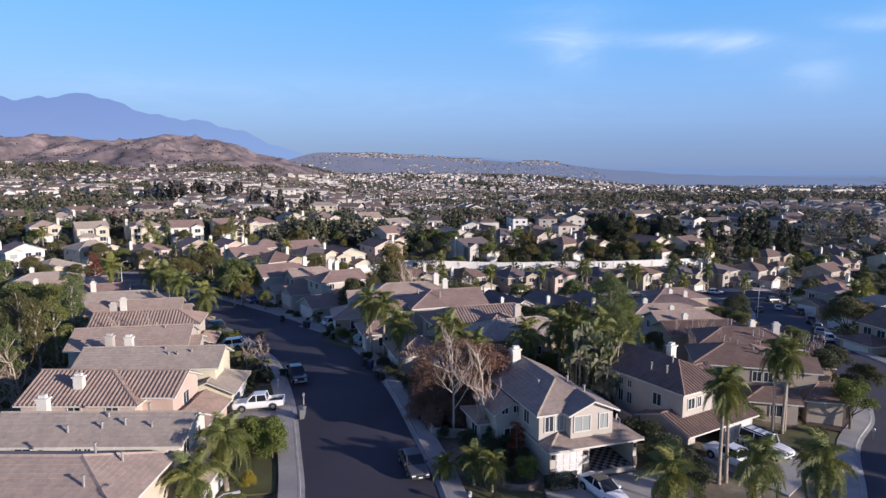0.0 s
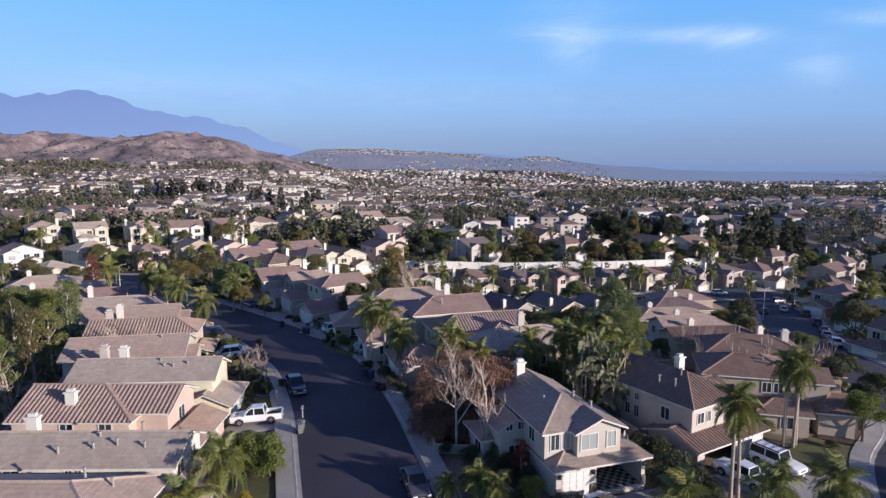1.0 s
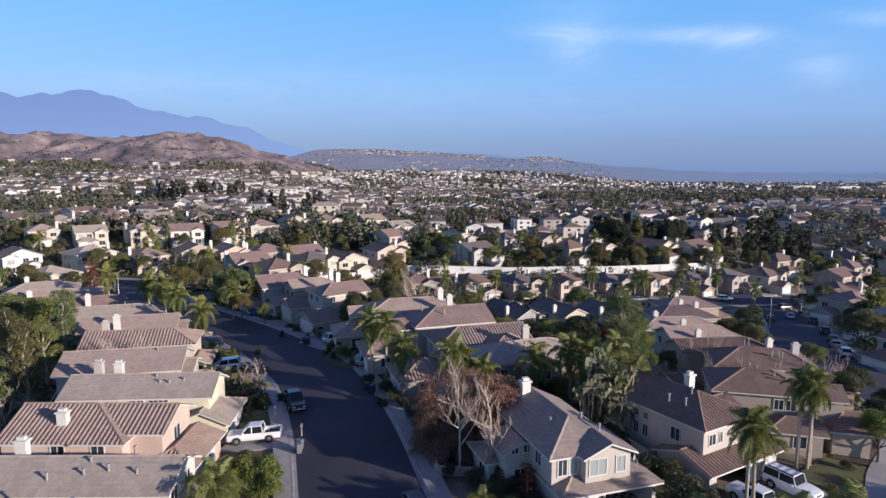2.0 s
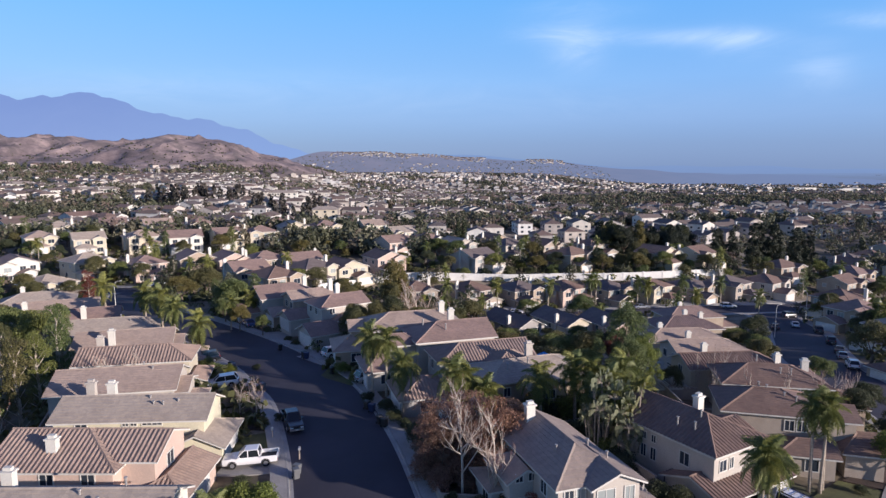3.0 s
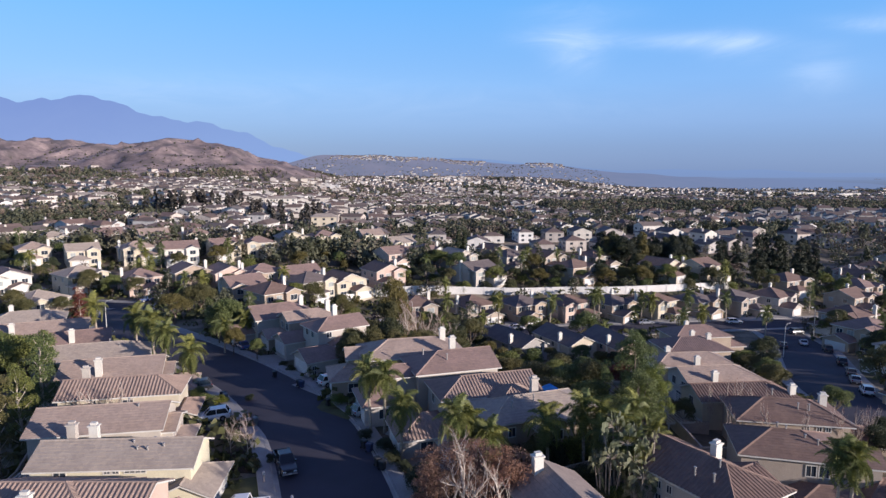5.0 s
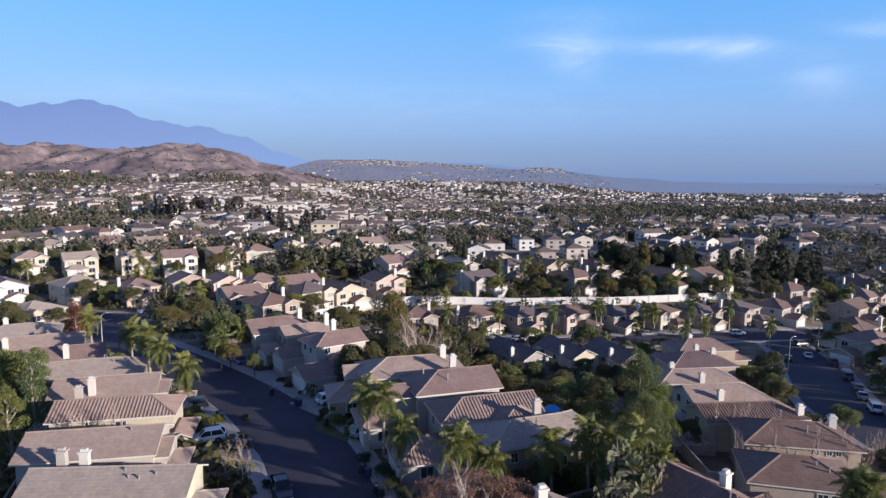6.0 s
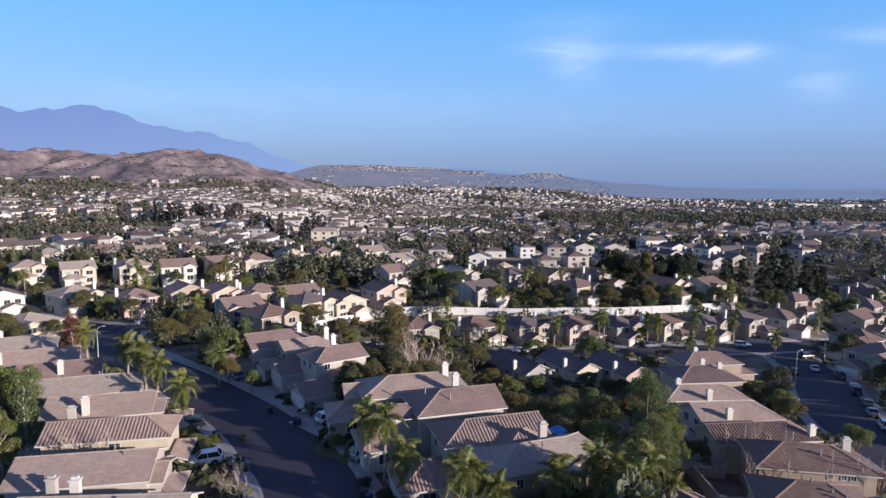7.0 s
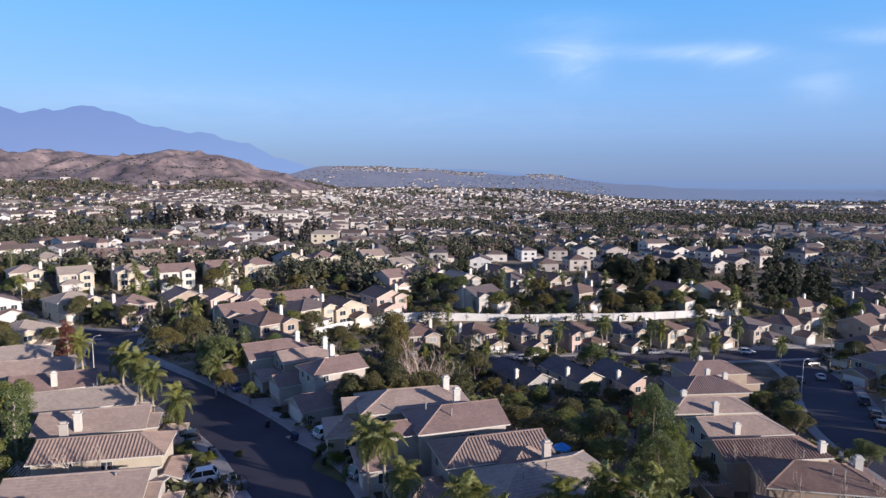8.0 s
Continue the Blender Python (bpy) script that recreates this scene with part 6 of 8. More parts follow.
# olive thicket and tall eucalyptus behind the middle houses
for x, y, h, leaf, shape in ((-8.5, 132, 9, "olive", "round"), (-13, 122, 8, "olive", "round"), (-17, 118, 6.5, "olive", "round"), (-9, 117, 7, "olive", "round"), (-4.5, 122, 8, "olive", "round"), (-15, 130, 8, "olive", "round"), (0, 110, 6.5, "dark", "round"), (-20, 126, 6, "olive", "round"), (-24, 138, 7, "dark", "round"), (-38.6, 120.2, 5.5, "olive", "round"), (-33.2, 116.4, 4.5, "green", "round"), (-44, 128, 5, "green", "round")):
    tree(leaf, shape, x, y, h, 0.9)
for i, (x, y, h) in enumerate(((12.5, 143.5, 4.6), (15.5, 144.6, 4.0), (19.5, 145.4, 5.0), (23.5, 146.0, 4.4), (26.5, 146.4, 3.8), (30.5, 147.0, 5.2), (34.5, 146.0, 4.6), (37.0, 143.5, 4.0), (41.5, 144.0, 3.6), (9.0, 146.0, 5.0))):
    tree(("olive", "dark", "green")[i % 3], "round" if i % 2 else "bush", x, y, h, 1.2)
tree("olive", "round", -11.5, 148, 17.5, 0.5)
tree("olive", "round", -12.2, 145.5, 12, 0.6)
tree("olive", "round", -10.9, 150.5, 14.5, 0.55)
for i in range(16):
    tree("olive", "spreading" if i % 3 == 0 else "round", -16.2 + 0.72 * i + 0.5 * math.sin(i * 2.7), 108.8 + 1.3 * math.sin(i * 1.9) + 0.1 * i, 7.4 + 1.2 * math.sin(i * 1.3), 0.75)
for x, y, h, q in ((-7.6, 127, 11.0, 0), (-5.6, 125, 10.5, 1), (-4.0, 127, 10.0, 2), (-6.6, 121, 9.0, 1)):
    bare(x, y, h, q, 0.8)
bare(-3, 128, 8, 2)
bare(-1, 136, 9, 0)
bare(-25.2, 127, 7, 1)
# slim leafless whips in the gardens between the right-hand roofs
for i, (x, y) in enumerate(((33.6, 81.2), (35.0, 90.2), (36.8, 90.0), (38.8, 90.4), (40.6, 90.2), (43.0, 90.4), (46.6, 81.4), (48.8, 82.0), (50.6, 82.8), (52.4, 83.6), (38.0, 80.6), (42.2, 80.0))):
    bare(x, y, 6.4 + 0.3 * (i % 4), i, 0.42)
palm(-40.5, 121.0, 5)
for x, y, h in ((0.5, 186.5, 6), (15.2, 187.4, 7), (30.0, 188.0, 7), (43.4, 190.0, 8), (45.0, 191.6, 8), (57.2, 190.6, 7), (60.2, 190.6, 6), (71.0, 192.2, 7), (84.0, 195.0, 6), (86.0, 175.4, 6), (96.8, 141.0, 7), (98.6, 143.4, 8), (97.6, 146.0, 7), (68.8, 175.8, 6), (64.0, 176.4, 5)):
    palm(x, y, h, size=1.3)
for i in range(46):
    x = -14 + 112 * (i / 45)
    y = 215 + 6 * math.sin(i * 2.1) + 0.08 * x + (3 if i % 2 else 0)
    if all((x - a) ** 2 + (y - b) ** 2 > (c - 1.5) ** 2 for a, b, c in TAKEN):
        tree(("green", "dark", "olive", "dark")[i % 4], "bush" if i % 3 else "round", x, y, 3.6 + 1.8 * math.sin(i * 1.7) ** 2 + (2.5 if i % 3 == 0 else 0), 1.25)
        TAKEN.append((x, y, 1.5))
# the dark grove and the cypresses
rg = random.Random(5)
for i in range(44):
    gx = 63 + 37 * (i / 43) + rg.uniform(-3, 3)
    gy = 258 + rg.uniform(-7, 14)
    tree(("conifer", "conifer", "dark", "conifer", "olive")[i % 5], "pine" if i % 2 == 0 else "round", gx, gy, rg.uniform(11.5, 15.0), rg.uniform(0.9, 1.15))
for x, y, h, w in ((106.5, 254, 13, 0.9), (110, 258, 14, 0.9), (114.5, 257, 14.5, 0.85), (112, 262, 12, 0.9), (122, 255, 18, 0.95), (126.5, 258, 18.5, 0.95), (131, 257, 19, 0.95), (134.5, 261, 17, 0.9), (140, 257, 18, 0.9), (144, 260, 16.5, 0.95), (147.5, 259, 15, 0.9)):
    tree("conifer", "pine", x, y, h, w)
for x, y in ((5.0, 262), (7.4, 264)):
    tree("dark", "cypress", x, y, 15, 1.0)

# gardens of the estate: palms, shrubs and trees between the houses
rg = random.Random(77)


def free(x, y, r):
    for ln, half in ROAD_LINES.values():
        for p in ln:
            if (p.x - x) ** 2 + (p.y - y) ** 2 < (half + 2.4 + r) ** 2:
                return False
    return all((x - a) ** 2 + (y - b) ** 2 > (c + r) ** 2 for a, b, c in TAKEN)


made = 0
for i in range(5200):
    y = rg.uniform(116, 250)
    x = rg.uniform(-0.78, 0.78) * (y + 15)
    if not free(x, y, 0.3) or (2 < x < 52 and y < 152) or (y < 215 and -26 < x < 100 and y > 175 and rg.random() < 0.5):
        continue
    if x < -10 and y > 165 and rg.random() < 0.35:
        continue
    q = rg.random()
    if q < 0.09:
        palm(x, y, rg.choice((5, 6, 7, 8)))
    elif q < 0.55:
        tree(rg.choice(("green", "dark", "olive", "olive", "green")), "round", x, y, rg.uniform(4, 9.5), rg.uniform(0.9, 1.25))
    elif q < 0.62:
        tree(rg.choice(("green", "dark")), "tall", x, y, rg.uniform(7, 11))
    else:
        tree(rg.choice(("green", "dark", "olive", "green")), "bush", x, y, rg.uniform(1.8, 4.2), rg.uniform(1.0, 1.4))
    made += 1
    TAKEN.append((x, y, 1.7))
    if made > 390:
        break


def garden_shrubs():
    """Low planting that fills the gardens between the houses."""
    rng = np.random.default_rng(31)
    rr = random.Random(13)
    spots = []
    while len(spots) < 2400:
        y = rr.uniform(70, 340)
        x = rr.uniform(-0.78, 0.78) * (y + 12)
        if free(x, y, -1.2) and not (y < 118 and -12 < x < 34):
            spots.append((x, y, rr.uniform(0.8, 2.6)))
    x, y, h = np.array(spots).T
    z, N, K = land(x, y), len(x), 26
    d = rng.normal(size=(N, K, 3))
    d /= np.linalg.norm(d, axis=2)[..., None]
    d[..., 2] = np.abs(d[..., 2])
    c = np.stack([x, y, z], -1)[:, None, :] + d * (h * rng.uniform(0.75, 1.1, (K, N))).T[..., None] * np.array([1.0, 1.0, 0.85])
    nrm = d + rng.normal(scale=0.5, size=(N, K, 3))
    a = np.cross(nrm, rng.normal(size=(N, K, 3)))
    a = a / (np.linalg.norm(a, axis=2)[..., None] + 1e-9) * (h * 0.26)[:, None, None]
    b = np.cross(nrm / np.linalg.norm(nrm, axis=2)[..., None], a) * 0.8
    v = np.stack([c - a, c - b, c + a, c + b], 2).reshape(-1, 3)
    tagged(part("garden_shrubs", cloud_geo(v), GARDEN, label="low green and olive shrubs filling the gardens"), category="shrubs", kind="stuff")


GARDEN = leafy("garden_leaves", (0.035, 0.045, 0.016), (0.15, 0.15, 0.055), 0.3)
garden_shrubs()


def garden_trees():
    """Small trees too many to count between the farther houses: a stem and a loose lumpy crown each."""
    rng = np.random.default_rng(41)
    rr = random.Random(23)
    spots, tries = [], 0
    while len(spots) < 330 and tries < 30000:
        tries += 1
        y = rr.uniform(150, 345)
        x = rr.uniform(-0.78, 0.78) * (y + 12)
        if free(x, y, -0.4):
            spots.append((x, y, rr.uniform(3.0, 6.6)))
            TAKEN.append((x, y, 1.6))
    x, y, h = np.array(spots).T
    z, N, K = land(x, y), len(x), 130
    d = rng.normal(size=(N, K, 3))
    d /= np.linalg.norm(d, axis=2)[..., None]
    lump = 1 + 0.4 * np.sin(3 * d[..., 0] + 2 * x[:, None]) * np.sin(4 * d[..., 1] + y[:, None]) + 0.2 * np.sin(5 * d[..., 2] + x[:, None])
    rad = (h * 0.36)[:, None] * rng.uniform(0.5, 1.05, (N, K)) * lump
    wide = rng.uniform(0.7, 1.2, N)
    c = np.stack([x[:, None] + d[..., 0] * rad * wide[:, None], y[:, None] + d[..., 1] * rad * wide[:, None], z[:, None] + h[:, None] * 0.6 + d[..., 2] * rad * 1.05], -1)
    nrm = d + rng.normal(scale=0.6, size=(N, K, 3))
    nrm /= np.linalg.norm(nrm, axis=2)[..., None]
    a = np.cross(nrm, rng.normal(size=(N, K, 3)))
    a = a / (np.linalg.norm(a, axis=2)[..., None] + 1e-9) * ((h * 0.058)[:, None] * rng.uniform(0.6, 1.3, (N, K)))[..., None]
    b = np.cross(nrm, a) * 0.75
    v = np.stack([c - a, c - b, c + a, c + b], 2).reshape(-1, 3)
    g = cloud_geo(v)
    for i in range(N):
        g.tube([(x[i], y[i], z[i] - 0.5), (x[i] + 0.1, y[i], z[i] + h[i] * 0.55)], [0.14, 0.07], 4, 1)
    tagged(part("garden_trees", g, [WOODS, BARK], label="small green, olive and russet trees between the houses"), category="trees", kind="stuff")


garden_trees()


# ---- the town beyond: roofs, gardens and woods too many to count ----
def by_island(name, stops, rough=0.85):
    m = bpy.data.materials.new(name)
    m.use_nodes = True
    k = Nodes(m.node_tree)
    rnd = k.add("ShaderNodeNewGeometry").outputs["Random Per Island"]
    pos = k.add("ShaderNodeNewGeometry").outputs["Position"]
    c = k.ramp(rnd, stops)
    c = k.mix(0.6, c, k.ramp(k.noise(pos, 0.5, 3, 0.7), [(0.3, (0.7, 0.7, 0.7)), (0.7, (1.15, 1.15, 1.15))]), "MULTIPLY")
    b = k.add("ShaderNodeBsdfPrincipled")
    k.link(c, b.inputs["Base Color"])
    b.inputs["Roughness"].default_value = rough
    k.link(b.outputs[0], k.add("ShaderNodeOutputMaterial").inputs[0])
    return m


# wall tones dimmed and cooled, distance haze put into the colour
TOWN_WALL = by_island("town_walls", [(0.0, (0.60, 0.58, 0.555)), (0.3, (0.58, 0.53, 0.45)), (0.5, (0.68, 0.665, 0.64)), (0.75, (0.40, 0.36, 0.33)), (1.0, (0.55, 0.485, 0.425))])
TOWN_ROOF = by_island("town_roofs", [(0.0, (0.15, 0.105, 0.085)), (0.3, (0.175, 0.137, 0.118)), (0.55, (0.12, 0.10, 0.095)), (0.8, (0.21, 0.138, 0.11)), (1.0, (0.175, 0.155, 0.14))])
TOWN_GLASS = plain("town_windows", (0.04, 0.05, 0.065), 0.2)


def town_density(x, y):
    """How thickly houses stand: none on the hills, the scrub belt and the woods."""
    px = x / y
    if y > 2900:
        return 0.0
    z = float(far_land(x, y))
    if z > 34 and y < 2200:
        return 0.0
    if px < 0.12 - 0.00012 * y and z > 14 and y > 850:
        return 0.05
    if 640 < y < 960 and px > 0.17 + 0.05 * math.sin(y / 50):
        return 0.04
    if y > 1500 and px > 0.42:
        return 0.35
    if y > 2350:
        return 0.0
    if px > 0.02 and y < 640:
        return 0.6 if px < 0.3 else 0.85
    return 0.72 if px > 0.05 else 0.84


def far_houses():
    rr = random.Random(3)
    g = Geo()
    spots = []
    cell = 150.0
    for cy in range(1, 19):
        for cx in range(-15, 16):
            x0, y0 = cx * cell + rr.uniform(-20, 20), 250 + cy * cell
            ang = 0.45 * math.sin(cx * 1.3 + cy * 0.7) + rr.uniform(-0.35, 0.35)
            ca, sa = math.cos(ang), math.sin(ang)
            far = 1 + max(0, y0 - 900) / 2500
            v = -cell / 2
            while v < cell / 2:
                v += rr.choice((17, 32)) * far
                u = -cell / 2
                while u < cell / 2:
                    u += rr.uniform(15.5, 20) * far
                    bend = 7 * math.sin(u / 30 + cx)
                    x, y = x0 + u * ca - (v + bend) * sa, y0 + u * sa + (v + bend) * ca
                    if y < 318 or abs(x) > 0.80 * y or rr.random() > (0.95 - 0.75 * max(0.0, float(waves(x, y, 55.0, 17)))) * town_density(x, y):
                        continue
                    if y < 345 and not all((x - a) ** 2 + (y - c) ** 2 > (q + 6) ** 2 for a, c, q in TAKEN):
                        continue
                    spots.append((x, y, ang))
    for x, y, ang in spots:
        z = float(land(x, y))
        a = ang + rr.choice((0, math.pi / 2, math.pi / 2)) + rr.uniform(-0.1, 0.1)
        w, d, h = rr.uniform(5.6, 8.0), rr.uniform(4.4, 6.0), rr.choice((5.8, 6.2, 4.2, 6.6))
        ca, sa = math.cos(a), math.sin(a)
        P = lambda u, v, q: (x + u * ca - v * sa, y + u * sa + v * ca, z + q)
        c = [(-w, -d), (w, -d), (w, d), (-w, d)]
        n = len(g.v)
        g.v.extend([P(u, v, -2) for u, v in c] + [P(u, v, h) for u, v in c])
        gable = rr.random() < 0.5
        rz, o = h + d * 0.38, 0.4
        rx = w + o if gable else w - d
        for j in range(4):
            k = (j + 1) % 4
            g.f.append((n + j, n + k, n + 4 + k, n + 4 + j))
            g.m.append(0)
        if gable:
            g.v.extend([P(-w, 0, rz - 0.2), P(w, 0, rz - 0.2)])
            g.f.extend([(n + 4, n + 8, n + 7), (n + 5, n + 6, n + 9)])
            g.m.extend([0, 0])
        n = len(g.v)
        g.v.extend([P(u + math.copysign(o, u), v + math.copysign(o, v), h - 0.2) for u, v in c] + [P(-max(rx, 0.3), 0, rz), P(max(rx, 0.3), 0, rz)])
        g.f.extend([(n, n + 1, n + 5, n + 4), (n + 2, n + 3, n + 4, n + 5)])
        g.m.extend([1, 1])
        if not gable:
            g.f.extend([(n + 1, n + 2, n + 5), (n + 3, n, n + 4)])
            g.m.extend([1, 1])
        if y < 1100:
            for fu, fv, du, dv, ln in ((0, -1, 1, 0, w), (1, 0, 0, 1, d), (-1, 0, 0, 1, d), (0, 1, 1, 0, w)):
                for s in (-0.5, 0.45):
                    for zz in ((3.4, 0.8) if h > 5 else (0.8,)):
                        uc, vc = fu * (w + 0.03) + du * s * ln, fv * (d + 0.03) + dv * s * ln
                        g.poly([P(uc - du * 0.8, vc - dv * 0.8, zz), P(uc + du * 0.8, vc + dv * 0.8, zz), P(uc + du * 0.8, vc + dv * 0.8, zz + 1.2), P(uc - du * 0.8, vc - dv * 0.8, zz + 1.2)], 2)
            if rr.random() < 0.7:
                u, v = w * rr.uniform(-0.6, 0.6), d * 0.5
                q = [P(u - 0.5, v - 0.4, h), P(u + 0.5, v - 0.4, h), P(u + 0.5, v + 0.4, h), P(u - 0.5, v + 0.4, h)]
                t = [(p[0], p[1], z + rz + 0.8) for p in q]
                for j in range(4):
                    g.poly([q[j], q[(j + 1) % 4], t[(j + 1) % 4], t[j]], 0)
                g.poly(t, 0)
        if rr.random() < 0.6:
            u0, v0 = rr.uniform(-w, 0), -d - 4.0
            cc = [(u0, v0), (u0 + 6, v0), (u0 + 6, -d + 0.5), (u0, -d + 0.5)]
            n = len(g.v)
            g.v.extend([P(u, v, -2) for u, v in cc] + [P(u, v, 2.7) for u, v in cc])
            for j in range(4):
                k = (j + 1) % 4
                g.f.append((n + j, n + k, n + 4 + k, n + 4 + j))
                g.m.append(0)
            n = len(g.v)
            g.v.extend([P(u0 - 0.4, v0 - 0.4, 2.6), P(u0 + 6.4, v0 - 0.4, 2.6), P(u0 + 6.4, -d + 0.6, 2.6), P(u0 - 0.4, -d + 0.6, 2.6), P(u0 + 3, v0 + 1.5, 3.9), P(u0 + 3, -d + 0.6, 3.9)])
            g.f.extend([(n, n + 1, n + 4), (n + 1, n + 2, n + 5, n + 4), (n + 3, n, n + 4, n + 5)])
            g.m.extend([1, 1, 1])
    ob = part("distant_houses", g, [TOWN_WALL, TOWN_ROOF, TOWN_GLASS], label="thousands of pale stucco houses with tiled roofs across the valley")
    tagged(ob, category="houses", kind="stuff")
    return spots


SPOTS = far_houses()

# large white sheds on the valley floor
for sx, sy, w, d, h in ((948, 1700, 34, 13, 9), (902, 1785, 13, 10, 8), (868, 1480, 17, 9, 6), (848, 1310, 13, 8, 5), (1020, 1640, 20, 10, 8), (1085, 1720, 28, 11, 8), (1150, 1640, 22, 10, 7), (800, 1850, 16, 9, 6)):
    z = gz(sx, sy)
    g = Geo()
    g.box(-w, w, -d, d, -3, h)
    g.loft([[(-w - 0.4, -d - 0.4, h), (w + 0.4, -d - 0.4, h), (w + 0.4, d + 0.4, h), (-w - 0.4, d + 0.4, h)], [(-w, -d, h + 0.9), (w, -d, h + 0.9), (w, d, h + 0.9), (-w, d, h + 0.9)]])
    t = thing("warehouse", pose(sx, sy, z, 0, 0, 12), "large flat-roofed white warehouse on the valley floor", "warehouse", "valley warehouses")
    part("wall", g, WALL["bright"], t)
    b = Geo()
    for j in range(7):
        b.box(-w + 4 + j * (2 * w - 8) / 7, -w + 4 + (j + 0.55) * (2 * w - 8) / 7, -d - 0.08, -d, 0, 4.5)
    part("loading_door", b, METAL, t)


def far_trees():
    rng = np.random.default_rng(21)
    v = []
    for count, K, y0, y1, power in ((2100, 110, 240, 450, 1.0), (7200, 46, 400, 900, 1.2), (21000, 16, 800, 2450, 1.4)):
        cx, cy, hh, ww = [], [], [], []
        tries = 0
        while len(cx) < count and tries < count * 9:
            tries += 1
            y = y0 + (y1 - y0) * rng.random() ** power
            x = rng.uniform(-0.8, 0.8) * y
            z = float(far_land(x, y))
            px = x / y
            belt = 640 < y < 960 and px > 0.16
            if z > 30:
                continue
            if not belt and rng.random() > 0.42 + 0.95 * float(waves(x, y, 55.0, 17)):
                continue
            if (px < -0.05 or px > 0.3) and y < 640 and rng.random() < 0.62:
                continue
            if px > 0.25 and y < 430 and rng.random() < 0.85:
                continue
            if y < 335 and not free(x, y, 0.5):
                continue
            cx.append(x)
            cy.append(y)
            hh.append(rng.uniform(3.0, 8.0) * (1.25 if belt else 1.0) * (1.0 + 0.35 * max(0.0, float(waves(x, y, 55.0, 17)))))
            ww.append(rng.uniform(0.8, 1.4) if rng.random() < 0.88 else 0.4)
        cx, cy, hh, ww = map(np.array, (cx, cy, hh, ww))
        cz, N = land(cx, cy), len(cx)
        d = rng.normal(size=(N, K, 3))
        d /= np.linalg.norm(d, axis=2)[..., None]
        lump = 1 + 0.35 * np.sin(3 * d[..., 0] + cx[:, None]) * np.sin(4 * d[..., 1] + cy[:, None])
        rad = (hh * 0.40)[:, None] * rng.uniform(0.6, 1.05, (N, K)) * lump
        c = np.stack([cx[:, None] + d[..., 0] * rad * ww[:, None], cy[:, None] + d[..., 1] * rad * ww[:, None], cz[:, None] + hh[:, None] * 0.52 + d[..., 2] * rad * 1.15], -1)
        s = (hh * (0.92 / math.sqrt(K)))[:, None] * rng.uniform(0.6, 1.2, (N, K))
        nrm = d + rng.normal(scale=0.5, size=(N, K, 3))
        nrm /= np.linalg.norm(nrm, axis=2)[..., None]
        a = np.cross(nrm, rng.normal(size=(N, K, 3)))
        a = a / (np.linalg.norm(a, axis=2)[..., None] + 1e-9) * s[..., None]
        b = np.cross(nrm, a) * 0.8
        v.append(np.stack([c - a, c - b, c + a, c + b], 2).reshape(-1, 3))
    v = np.concatenate(v)
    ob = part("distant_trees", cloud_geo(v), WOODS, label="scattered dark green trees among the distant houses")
    tagged(ob, category="trees", kind="stuff")


far_trees()


def hill_scrub():
    """Dark round bushes dotted over the brown hills."""
    rng = np.random.default_rng(9)
    N = 17000
    y = rng.uniform(800, 2700, N)
    x = rng.uniform(-0.78, 0.30, N) * y
    z = land(x, y)
    keep = (z > 16) & (y < 2300) & (land(x, y + 70) > z + 5) & (rng.random(N) < 0.25 + 0.6 * (waves(x, y, 50.0, 11) > 0.05))
    x, y, z = x[keep], y[keep], z[keep]
    N, K = len(x), 7
    d = rng.normal(size=(N, K, 3))
    d /= np.linalg.norm(d, axis=2)[..., None]
    h = rng.uniform(1.0, 2.7, N)
    c = np.stack([x, y, z + h * 0.4], -1)[:, None, :] + d * (h * 0.5)[:, None, None] * np.array([1.3, 1.3, 0.8])
    nrm = d + rng.normal(scale=0.4, size=(N, K, 3))
    a = np.cross(nrm, rng.normal(size=(N, K, 3)))
    a = a / (np.linalg.norm(a, axis=2)[..., None] + 1e-9) * (h * 0.6)[:, None, None]
    b = np.cross(nrm / np.linalg.norm(nrm, axis=2)[..., None], a) * 0.8
    v = np.stack([c - a, c - b, c + a, c + b], 2).reshape(-1, 3)
    tagged(part("hill_scrub", cloud_geo(v), LEAF["dark"], label="dark chaparral bushes dotted over dry hillsides"), category="scrub", kind="stuff")


hill_scrub()


